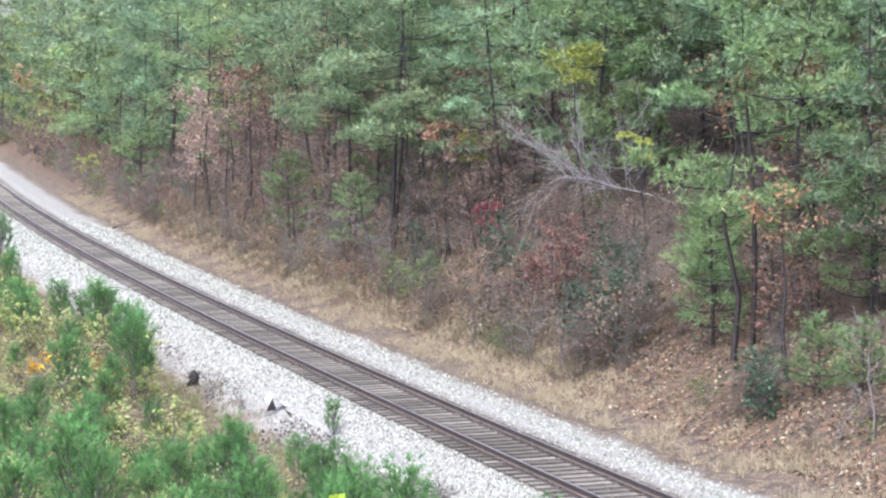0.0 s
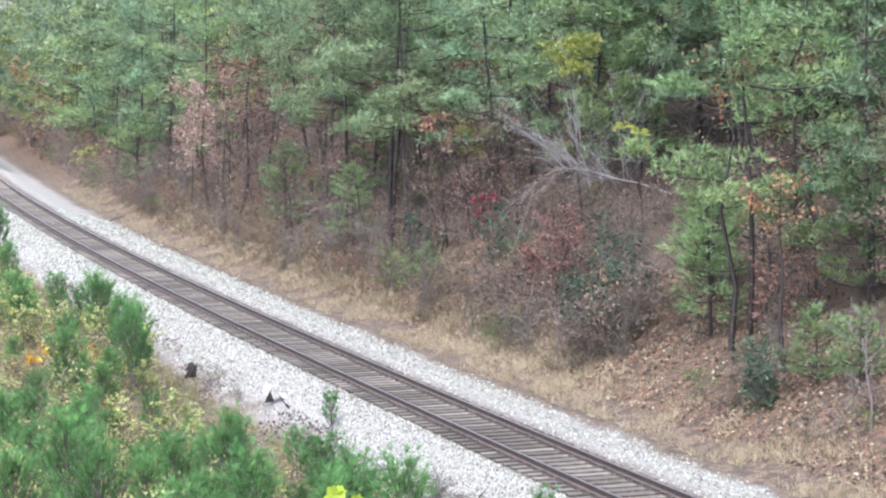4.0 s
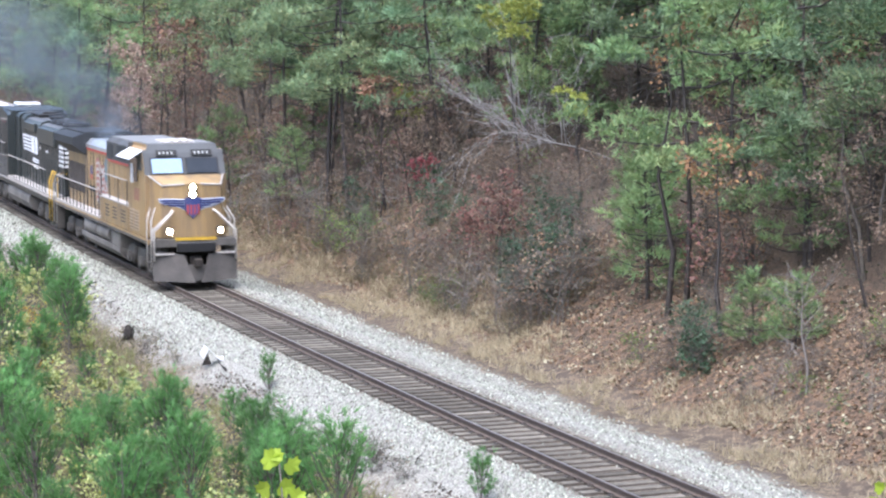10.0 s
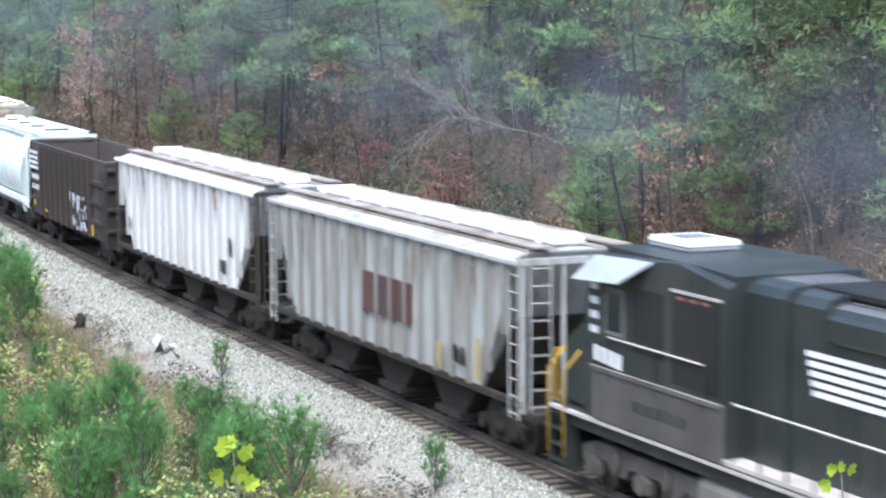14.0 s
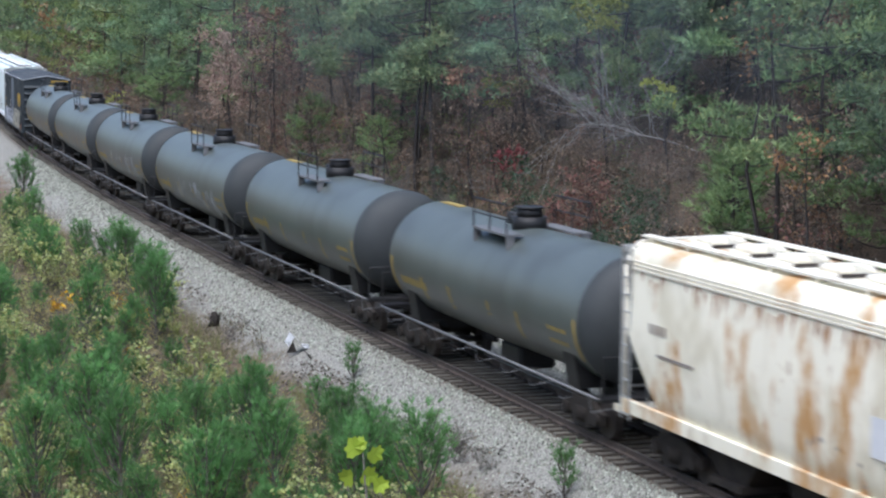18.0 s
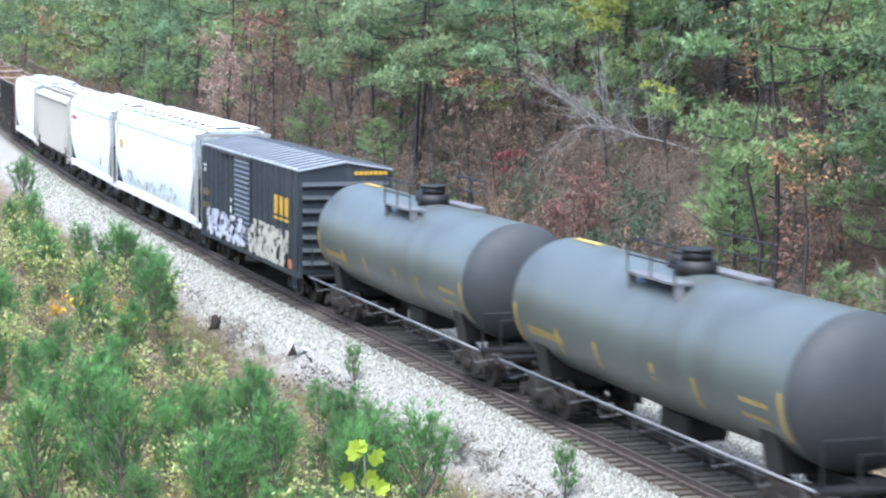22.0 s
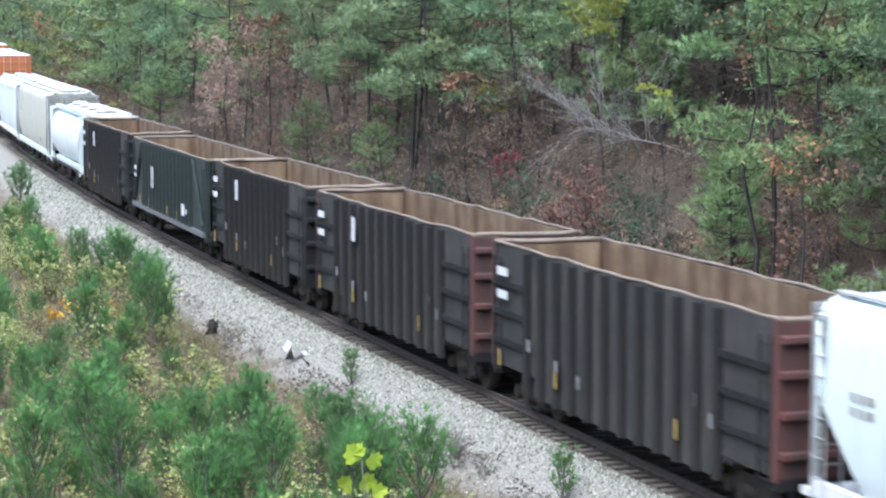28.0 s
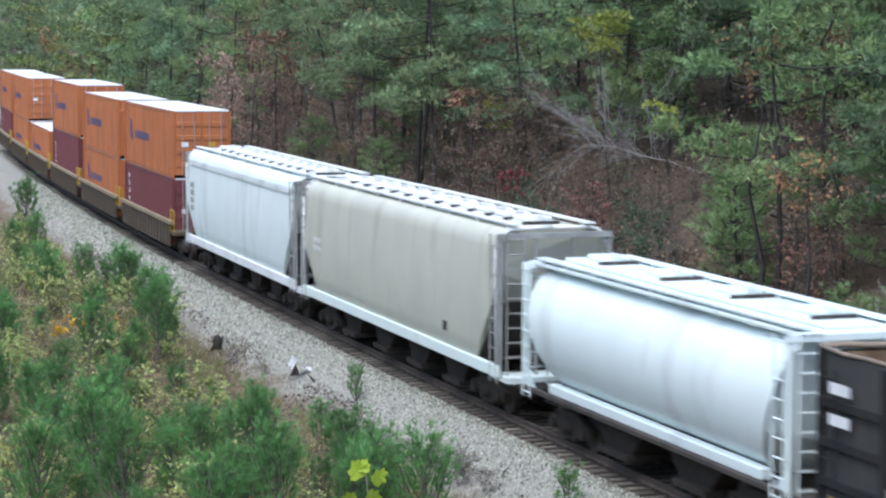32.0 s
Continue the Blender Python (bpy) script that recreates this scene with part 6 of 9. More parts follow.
    prism(bm, [(-3.3, 1.66), (-3.3, 4.86), (-5.0, 4.92), (-8.1, 4.92), (-8.5, 4.3), (-8.75, 3.2), (-8.75, 1.66)], "y", -1.48, 1.48)
    bmesh.ops.bevel(bm, geom=[e for e in bm.edges if e.verts[0].co.z > 4.8 and e.verts[1].co.z > 4.8 and abs(e.verts[0].co.y - e.verts[1].co.y) < 0.01], offset=0.2, segments=3, affect="EDGES")
    part("cab", done(bm), B, car, "wide black cab")
    bm = bmesh.new()
    prism(bm, [(-8.7, 1.66), (-8.7, 3.4), (-9.2, 3.35), (-9.9, 2.95), (-10.0, 1.66)], "y", -1.3, 1.3)
    bmesh.ops.bevel(bm, geom=bm.edges[:], offset=0.06, segments=2, affect="EDGES")
    part("nose", done(bm), B, car)
    def cabside(sy):
        plain("window_frame", car, -7.85, -7.05, min(sy * 1.478, sy * 1.494), max(sy * 1.478, sy * 1.494), 3.3, 4.2, M["rail_grey"], "grey window frame")
        plain("side_window", car, -7.75, -7.15, min(sy * 1.48, sy * 1.503), max(sy * 1.48, sy * 1.503), 3.38, 4.12, M["glass"])
        plain("recess_panel", car, -6.75, -5.55, min(sy * 1.48, sy * 1.494), max(sy * 1.48, sy * 1.494), 3.1, 4.3, M["black"], "dark recessed cab window")
        plain("recess_panel", car, -5.2, -3.5, min(sy * 1.48, sy * 1.494), max(sy * 1.48, sy * 1.494), 2.75, 4.4, M["black"])
        plain("panel_edge", car, -5.25, -3.45, min(sy * 1.48, sy * 1.51), max(sy * 1.48, sy * 1.51), 4.4, 4.45, M["walkway"])
        for i in range(3):
            plain("red_reflector", car, -5.0 + 0.45 * i, -4.75 + 0.45 * i, min(sy * 1.494, sy * 1.5), max(sy * 1.494, sy * 1.5), 4.28, 4.34, M["faded_red"])
        plain("skirt_ledge", car, -8.3, -3.3, min(sy * 1.44, sy * 1.56), max(sy * 1.44, sy * 1.56), 2.56, 2.64, M["frame_grey"])
        plain("grab_iron", car, -8.32, -3.4, min(sy * 1.54, sy * 1.56), max(sy * 1.54, sy * 1.56), 2.62, 2.65, M["walkway"])
        for i in range(4):
            plain("number_light", car, -8.45, -8.12, min(sy * 1.485, sy * 1.492), max(sy * 1.485, sy * 1.492), 4.1 - 0.28 * i, 4.24 - 0.28 * i, W)
        for i in range(5):
            plain("vent_slot", car, -6.6 + 0.42 * i, -6.3 + 0.42 * i, min(sy * 1.53, sy * 1.536), max(sy * 1.53, sy * 1.536), 2.0, 2.2, B)
        y = sy * 1.47
        if sy < 0:
            slab("window_awning", car, [(-8.3, y, 4.75), (-5.9, y, 4.86), (-6.6, y + sy * 0.42, 4.4), (-8.6, y + sy * 0.36, 4.28)], 0.03, M["awning"], "pale slanted window awning")
        plain("cab_skirt", car, -8.3, -3.3, min(sy * 1.44, sy * 1.53), max(sy * 1.44, sy * 1.53), 1.62, 2.6, M["skirt_dust"])
        for i in range(4):
            plain("digit_bar", car, -8.2 + 0.3 * i, -7.98 + 0.3 * i, min(sy * 1.53, sy * 1.535), max(sy * 1.53, sy * 1.535), 2.75 - 0.02 * i, 3.05 - 0.02 * i, W)
    both(cabside)
    bm = bmesh.new()
    box(bm, -8.0, -6.4, -0.5, 0.65, 4.9, 5.12, 0.06)
    unit = part("air_conditioner", done(bm), W, car, "white rooftop air conditioner")
    plain("seam", unit, -8.01, -6.39, -0.51, 0.66, 4.99, 5.02, M["rail_grey"])
    plain("grille", unit, -7.6, -6.9, -0.25, 0.4, 5.12, 5.14, M["rail_grey"])
    # marks on the near hood side: stripes and two angular blocks
    rows = []
    for k in range(5):
        z = 3.84 - 0.16 * k
        rows.append((-1.5 + 0.05 * k, 1.1, z - 0.1, z))
    bars("stripe_mark", car, W, rows, 0.997, label="white horizontal stripes")
    bm = bmesh.new()
    for x0 in (1.2, 2.2):
        prism(bm, [(x0, 3.06), (x0 + 0.8, 3.06), (x0 + 0.72, 3.86), (x0 - 0.08, 3.86)], "y", -0.997, -1.003)
    part("block_mark", done(bm), W, car, "white angular block mark")
    bars("lettering", car, W, [(1.5 + 0.3 * i, 1.72 + 0.3 * i, 2.65, 2.85) for i in range(6)] + [(1.5 + 0.3 * i, 1.72 + 0.3 * i, 2.38, 2.56) for i in range(6)], 0.997)
    rows = []
    for k in range(5):
        z = 3.8 - 0.2 * k
        rows.append((8.75, 9.98, z - 0.12, z))
    bars("stripe_mark", car, W, rows, 0.955, label="white hood-end stripes")
    bm = bmesh.new()
    for k in range(5):
        z = 3.8 - 0.2 * k
        box(bm, 10.0, 10.008, -0.9, -0.1, z - 0.12, z)
    prism(bm, [(-0.05, 2.9), (0.5, 2.9), (0.7, 3.4), (0.35, 3.85), (-0.05, 3.7)], "x", 10.0, 10.01)
    part("end_mark", done(bm), W, car)
    bars("lettering", car, W, [(5.3, 5.6, 3.3, 3.42), (5.75, 6.05, 3.3, 3.42), (3.6, 3.85, 3.35, 3.48)], 1.0)
    both(lambda sy: handrail(car, -3.0, 8.2, sy * 1.5, 1.7, 2.72, (M["walkway"], B), 14))
    both(lambda sy: handrail(car, -7.6, -4.0, sy * 1.53, 2.4, 3.25, (M["walkway"], B), 3))
    steps(car, 9.8, 1, B, M["yellow"]), steps(car, -9.9, -1, B, M["yellow"])
    for x0, x1 in ((10.25, 10.4), (-10.45, -10.3)):
        plain("pilot_plate", car, x0, x1, -1.4, 1.4, 0.3, 1.3, B)
    for x in (10.3, -10.35):
        for sy in (-1, 1):
            bm = bmesh.new()
            tube(bm, [(x, sy * 1.3, 1.6), (x, sy * 1.3, 2.65), (x, sy * 0.4, 2.65), (x, sy * 0.4, 1.6)], 0.025, sides=5)
            part("end_rail", done(bm), M["yellow"], car)


# ---- the cars in their order ----
def sky_pane_glass():
    m, t, n, k, b = _nodes("sky_coloured_windshield")
    # pale blue base paints a sky reflection into the near pane
    b.inputs["Base Color"].default_value = (0.55, 0.68, 0.75, 1)
    b.inputs["Roughness"].default_value = 0.05
    b.inputs["Metallic"].default_value = 0.9
    return m


RUST, DIRT = (0.2, 0.09, 0.045), (0.11, 0.095, 0.08)
M["glass_sky"] = sky_pane_glass()
M["orange"] = surface("container_orange_paint", (0.44, 0.145, 0.045), (0.35, 0.12, 0.045), 0.8, 0.55, 0, 0.05, grime=(0.18, 0.078, 0.045), grime_amount=0.28, grime_scale=1.2, streak=True)
M["maroon"] = surface("container_maroon_paint", (0.15, 0.04, 0.045), (0.12, 0.035, 0.04), 0.8, 0.55, 0, 0.05)
M["well"] = surface("well_car_brown_yellow", (0.085, 0.065, 0.04), (0.055, 0.044, 0.032), 1.2, 0.75, 0, 0.1, grime=DIRT, grime_amount=0.3)
M["well_edge"] = surface("well_car_worn_edge", (0.26, 0.21, 0.13), (0.18, 0.14, 0.09), 1.5, 0.7, 0, 0.1)
# real grime runs, finer and stronger so they also paint in rib shading
M["grey_hopper"] = surface("weathered_grey_paint", (0.412, 0.430, 0.414), (0.323, 0.330, 0.310), 0.9, 0.65, 0, 0.08, grime=(0.196, 0.165, 0.132), grime_amount=0.42, grime_scale=2.2, streak=True)
M["white_hopper"] = surface("weathered_white_paint", (0.8, 0.82, 0.83), (0.66, 0.68, 0.68), 0.9, 0.6, 0, 0.08, grime=(0.3, 0.2, 0.14), grime_amount=0.3, grime_scale=2.4, streak=True)
M["cool_hopper"] = surface("pale_blue_white_paint", (0.74, 0.83, 0.82), (0.66, 0.75, 0.74), 0.6, 0.4, 0, 0.05, grime=(0.46, 0.48, 0.48), grime_amount=0.12, grime_scale=0.8, streak=True)
M["clean_hopper"] = surface("clean_pale_grey_paint", (0.739, 0.840, 0.820), (0.662, 0.760, 0.740), 0.5, 0.4, 0, 0.04, grime=(0.499, 0.540, 0.540), grime_amount=0.1, grime_scale=0.9, streak=True)
M["cream_hopper"] = rusted_paint("rust_eaten_cream_paint", (0.87, 0.83, 0.67), (0.7, 0.65, 0.49), (0.52, 0.3, 0.12), (0.28, 0.14, 0.06))
M["beige_hopper"] = surface("beige_grey_paint", (0.524, 0.532, 0.442), (0.445, 0.454, 0.386), 0.6, 0.5, 0, 0.06, grime=(0.342, 0.325, 0.269), grime_amount=0.15, grime_scale=1.2, streak=True)
M["roof_grey"] = surface("hopper_roof_pale_grey", (0.74, 0.77, 0.76), (0.62, 0.65, 0.64), 0.8, 0.5, 0, 0.06, grime=(0.4, 0.4, 0.38), grime_amount=0.15)
M["coal_black"] = surface("worn_brown_black_steel", (0.034, 0.029, 0.026), (0.058, 0.048, 0.043), 0.8, 0.75, 0, 0.15, grime=(0.091, 0.073, 0.062), grime_amount=0.2, grime_scale=1.6, streak=True, spec=0.2)
M["gondola_black"] = surface("dusty_black_steel", (0.014, 0.015, 0.016), (0.03, 0.03, 0.029), 0.8, 0.8, 0, 0.12, grime=(0.06, 0.053, 0.045), grime_amount=0.2, grime_scale=2.2, streak=True, spec=0.2)
M["gondola_green"] = surface("dusty_green_black_steel", (0.019, 0.030, 0.029), (0.039, 0.050, 0.046), 0.8, 0.7, 0, 0.1, grime=(0.075, 0.075, 0.065), grime_amount=0.15, streak=True, spec=0.2)
M["rust_red"] = surface("rust_red_primer", (0.115, 0.043, 0.036), (0.075, 0.036, 0.032), 1.0, 0.75, 0, 0.1, grime=(0.045, 0.038, 0.036), grime_amount=0.55, grime_scale=1.6, streak=True)
M["scoured"] = surface("scoured_tan_steel", (0.31, 0.235, 0.15), (0.16, 0.105, 0.062), 1.1, 0.85, 0.05, 0.3, grime=(0.085, 0.05, 0.03), grime_amount=0.6, grime_scale=1.5, streak=True, spec=0.3)
M["scoured_dark"] = surface("scoured_brown_steel", (0.09, 0.072, 0.064), (0.06, 0.048, 0.042), 0.7, 0.8, 0.1, 0.15)
M["tank_grey"] = surface("tank_grey_paint", (0.100, 0.119, 0.110), (0.077, 0.090, 0.084), 0.5, 0.36, 0, 0.03, grime=(0.063, 0.070, 0.065), grime_amount=0.28, grime_scale=0.7, streak=True)
M["tank_dark"] = surface("dark_tank_head", (0.036, 0.041, 0.043), (0.055, 0.061, 0.062), 0.7, 0.6, 0, 0.05, spec=0.3)
M["worn_mark"] = surface("scuffed_grey_paint", (0.3, 0.31, 0.31), (0.16, 0.16, 0.155), 4, 0.8, 0, 0.05)
M["faded_yellow"] = surface("faded_yellow_film", (0.46, 0.33, 0.08), (0.33, 0.24, 0.08), 3, 0.6, 0, 0.02)
M["pale_paint"] = surface("pale_spray_paint", (0.6, 0.62, 0.66), (0.42, 0.45, 0.52), 2.5, 0.6, 0, 0.02)
M["cream_paint"] = surface("cream_spray_paint", (0.56, 0.53, 0.42), (0.4, 0.4, 0.34), 2.5, 0.6, 0, 0.02)
M["violet_paint"] = surface("violet_spray_paint", (0.16, 0.17, 0.42), (0.25, 0.25, 0.45), 2.5, 0.6, 0, 0.02)
M["dim_yellow"] = surface("dirt_dimmed_yellow", (0.2, 0.15, 0.05), (0.13, 0.1, 0.05), 3, 0.7, 0, 0.03)
M["bright_roof"] = surface("galvanised_roof_sheet", (0.46, 0.49, 0.51), (0.35, 0.37, 0.39), 1.6, 0.45, 0.3, 0.05)
M["navy"] = surface("dark_blue_black_paint", (0.017, 0.025, 0.031), (0.034, 0.043, 0.048), 0.9, 0.5, 0, 0.08, grime=(0.085, 0.09, 0.09), grime_amount=0.3, grime_scale=2.0, streak=True, spec=0.45)
M["navy_light"] = surface("scuffed_dark_blue_paint", (0.07, 0.085, 0.105), (0.12, 0.13, 0.14), 1.2, 0.5, 0.1, 0.08)
# post paints: darker copies of the body paints that paint in the ribs' shading
M["grey_post"] = surface("shaded_grimy_grey_post_paint", (0.265, 0.270, 0.254), (0.186, 0.180, 0.160), 0.9, 0.7, 0, 0.08, grime=(0.127, 0.100, 0.080), grime_amount=0.4, streak=True)
M["white_post"] = surface("shaded_grimy_white_post_paint", (0.5, 0.51, 0.51), (0.38, 0.37, 0.36), 0.9, 0.7, 0, 0.08, grime=(0.24, 0.17, 0.13), grime_amount=0.35, streak=True)
M["beige_post"] = surface("shaded_beige_post_paint", (0.456, 0.448, 0.403), (0.376, 0.370, 0.325), 0.9, 0.7, 0, 0.08)
M["gondola_panel"] = surface("dust_greyed_side_plate", (0.045, 0.047, 0.046), (0.066, 0.065, 0.06), 1.3, 0.85, 0, 0.1, grime=(0.1, 0.09, 0.075), grime_amount=0.28, grime_scale=2.2, streak=True, spec=0.2)
M["green_panel"] = surface("dust_greyed_green_plate", (0.035, 0.046, 0.044), (0.052, 0.06, 0.056), 0.9, 0.8, 0, 0.1, grime=(0.085, 0.082, 0.072), grime_amount=0.25, grime_scale=1.8, streak=True, spec=0.25)
M["coal_panel"] = surface("dust_browned_side_plate", (0.048, 0.042, 0.038), (0.07, 0.06, 0.054), 0.9, 0.8, 0, 0.1, grime=(0.095, 0.078, 0.066), grime_amount=0.3, grime_scale=1.8, streak=True, spec=0.25)
M["cream_roof"] = surface("worn_cream_roof_paint", (0.860, 0.823, 0.693), (0.760, 0.715, 0.585), 0.9, 0.6, 0, 0.1, grime=(0.400, 0.265, 0.153), grime_amount=0.18, grime_scale=1.4)
M["rust_stain"] = surface("rust_stain", (0.42, 0.22, 0.09), (0.28, 0.135, 0.055), 4, 0.9, 0, 0.05)
M["soot_stain"] = surface("brown_soot_stain", (0.24, 0.18, 0.14), (0.16, 0.12, 0.095), 4, 0.9, 0, 0.05)

yellow_locomotive(-177.6, -157.6)
black_locomotive(-157.3, -136.5)
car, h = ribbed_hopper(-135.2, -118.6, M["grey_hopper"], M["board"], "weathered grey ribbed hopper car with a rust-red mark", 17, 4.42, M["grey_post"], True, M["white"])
runs(car, h, 48, 74, M["soot_stain"], 3.6, 4.1, lambda z: 1.441 + 0.03 * (z - 1.3) / 2.95, (0.4, 1.6))
for x0, x1 in ((-0.9, 0.0), (0.15, 1.25), (1.4, 2.2)):
    plain("painted_mark", car, x0, x1, -1.545, -1.478, 2.15, 3.1, M["rust_red"], "rust-red painted block")
bars("placard", car, M["black"], [(h - 3.4, h - 3.15, 1.7, 2.0), (h - 3.05, h - 2.8, 1.68, 1.98)], 1.536)
bars("reflector", car, M["faded_yellow"], [(h - 2.1, h - 1.9, 1.5, 2.4), (h - 4.3, h - 4.12, 1.5, 2.05)], 1.575)
bars("placard", car, M["black"], [(h - 3.4, h - 3.15, 1.75, 2.1), (h - 2.95, h - 2.75, 1.75, 2.1)], 1.575)
car, h = ribbed_hopper(-117.3, -100.9, M["white_hopper"], M["white"], "white ribbed hopper car streaked with rust", 17, 4.42, M["white_post"], True, M["white"], M["end_grime_shade"])
runs(car, h, 48, 73, M["soot_stain"], 3.7, 4.1, lambda z: 1.441 + 0.03 * (z - 1.3) / 2.95, (0.3, 1.3))
bars("placard", car, M["black"], [(h - 3.6, h - 3.3, 1.75, 2.1), (h - 3.2, h - 2.9, 1.7, 2.1), (h - 2.6, h - 2.35, 2.3, 2.8), (-h + 1.4, -h + 1.6, 2.2, 2.9), (-h + 1.9, -h + 2.1, 2.0, 2.4)], 1.536)
car, h = open_car(-99.1, -85.2, "worn black open hopper car with pale graffiti", M["coal_black"], M["scoured_dark"], 10, 3.9, 1.1, name="open_hopper_car", seed=3, panel_mt=M["coal_panel"])
bars("lettering", car, M["white"], [(-h + 0.35 + 0.62 * k, -h + 0.85 + 0.62 * k, 3.5 - 0.2 * j, 3.62 - 0.2 * j) for k in range(3) for j in range(4)], 1.57)
bars("lettering", car, M["white"], [(-h + 0.9 + 0.5 * (k % 3), -h + 1.2 + 0.5 * (k % 3), 2.5 - 0.4 * (k // 3), 2.7 - 0.4 * (k // 3)) for k in range(6)], 1.57)
bars("lettering", car, M["yellow"], [(-h + 1.2, -h + 1.5, 1.45, 1.65), (h - 1.9, h - 1.6, 1.2, 1.6), (-h + 3.5, -h + 3.9, 1.35, 1.45)], 1.57)
scrawl("graffiti_stroke", car, M["pale_paint"], 1.3, 4.2, 1.2, 2.5, 1.57, 11, 34, label="pale sprayed scrawl")
cylinder_hopper(-84.2, -71.9, M["cool_hopper"], "pale blue-white hopper car with rounded sides")
car, h = smooth_hopper(-69.9, -54.5, M["cream_hopper"], M["cream_hopper"], "cream hopper car heavily streaked with rust", 4.72, 3, True, 8, roof_mt=M["cream_roof"])
cream_side = lambda z: 1.42 + 0.1 * math.sin(math.pi * min(1, max(0, (z - 1.34) / 2.86) * 1.05)) + 0.004
runs(car, h, 70, 71, M["rust_stain"], 3.95, 4.14, cream_side, (0.1, 0.5))
bars("lettering", car, M["roof_dirt"], [(-h + 1.5 + 0.22 * i, -h + 1.62 + 0.22 * i, 2.95, 3.15) for i in range(4)] + [(-h + 1.9, -h + 3.6, 2.5, 2.56)], 1.53)
scrawl("scuff", car, M["roof_dirt"], h - 7.2, h - 3.0, 1.5, 2.1, 1.49, 77, 14, label="dark scuffs low on the side", r=(0.02, 0.05))
bars("placard", car, M["white"], [(h - 4.9, h - 4.2, 2.1, 2.8)], 1.53), bars("placard", car, M["black"], [(h - 3.4, h - 3.0, 1.7, 2.0)], 1.47)
for i in range(6):
    tank_car(-53.9 + 17.5 * i + 0.65, -53.9 + 17.5 * i + 16.85, M["tank_grey"], M["tank_dark"], i, i in (2, 3))
box_car(51.4, 66.3)
car, h = smooth_hopper(67.9, 87.4, M["clean_hopper"], M["white"], "long clean white hopper car with a yellow logo panel", 4.74, 4, True, 12, roof_mt=M["roof_grey"])
bars("logo_panel", car, M["yellow"], [(-h + 1.5, -h + 2.2, 3.05, 3.45)], 1.53, label="yellow logo panel")
bars("lettering", car, M["roof_grey"], [(-h + 1.4, -h + 2.2, 2.75 - 0.09 * i, 2.8 - 0.09 * i) for i in range(3)] + [(h - 5.0, h - 3.8, 2.35 - 0.12 * i, 2.4 - 0.12 * i) for i in range(6)], 1.53)
scrawl("graffiti_stroke", car, M["grey_hopper"], -h + 2.5, h - 4.5, 1.5, 2.2, 1.5, 21, 60, label="washed-out grey graffiti", r=(0.05, 0.09))
bars("placard", car, M["black"], [(h - 4.5, h - 4.2, 1.7, 1.95)], 1.49)
car, h = smooth_hopper(88.7, 104.0, M["clean_hopper"], M["white"], "clean white hopper car with a small red logo", 4.7, 3, True, 9, roof_mt=M["roof_grey"])
bars("lettering", car, M["red"], [(-h + 1.0 + 0.3 * i, -h + 1.2 + 0.3 * i, 3.55, 3.75) for i in range(6)], 1.53)
bars("lettering", car, M["roof_grey"], [(-h + 1.1 + 0.3 * (i % 3), -h + 1.35 + 0.3 * (i % 3), 2.9 - 0.3 * (i // 3), 3.1 - 0.3 * (i // 3)) for i in range(6)], 1.53)
bars("placard", car, M["black"], [(h - 4.0, h - 3.7, 1.75, 2.1)], 1.49)
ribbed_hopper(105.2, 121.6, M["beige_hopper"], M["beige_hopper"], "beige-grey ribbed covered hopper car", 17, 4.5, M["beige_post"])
car, h = smooth_hopper(122.9, 137.3, M["clean_hopper"], M["white"], "pale grey smooth-sided hopper car", 4.62, 3, False, 8)
bars("lettering", car, M["grey_hopper"], [(-h + 1.4 + 0.3 * (i % 3), -h + 1.6 + 0.3 * (i % 3), 3.0 - 0.25 * (i // 3), 3.15 - 0.25 * (i // 3)) for i in range(6)], 1.53)
for k, (a, b, em) in enumerate(((138.6, 153.5, M["rust_red"]), (154.9, 169.6, M["rust_red"]), (170.9, 184.6, None), (203.4, 217.8, None))):
    car, h = open_car(a, b, "empty dusty black gondola with a scoured tan inside" + (" and rust-red end" if em else ""), M["gondola_black"], M["scoured"], 12, 4.0, 0.62, em, wavy=0.045, seed=20 + k, panel_mt=M["gondola_panel"])
    bars("placard", car, M["white"], [(-h + 4.2, -h + 4.6, 2.9, 3.6)][:k] + [(-h + 0.6, -h + 1.3, 3.3, 3.5), (-h + 0.6, -h + 1.3, 2.75, 2.95)], 1.57)
    bars("reflector", car, M["faded_yellow"], [(x, x + 0.13, 1.1, 1.5) for x in (-h + 0.7, -h + 4.3, h - 4.2)], 1.57)
    bars("worn_mark", car, M["worn_mark"], [(x, x + 0.16, z, z + 0.28) for x, z in ((-h + 2.6, 1.7), (-h + 4.3, 1.45), (-h + 5.6, 1.3), (h - 3.4, 1.9), (h - 2.6, 1.6))], 1.57, label="scuffed grey paint mark")
car, h = open_car(185.8, 202.0, "empty dark green open hopper car with sloped ends", M["gondola_green"], M["scoured"], 14, 3.92, 1.15, name="open_hopper_car", slope_ends=True, seed=31, sill_mt=M["rail_grey"], wavy=0.012, panel_mt=M["green_panel"])
bars("placard", car, M["white"], [(-h + 5.0, -h + 5.55, 2.1, 3.0), (-h + 1.0, -h + 1.4, 2.6, 2.8), (-h + 1.0, -h + 1.4, 2.3, 2.45), (h - 4.5, h - 3.8, 1.5, 1.95), (h - 3.7, h - 3.4, 1.6, 1.8)], 1.57)
bars("reflector", car, M["faded_yellow"], [(x, x + 0.14, 1.25, 1.6) for x in (-h + 2.2, -h + 4.3, 0.5, h - 5.5)], 1.57)
cylinder_hopper(218.9, 232.2, M["cool_hopper"], "bright blue-white hopper car with rounded sides")
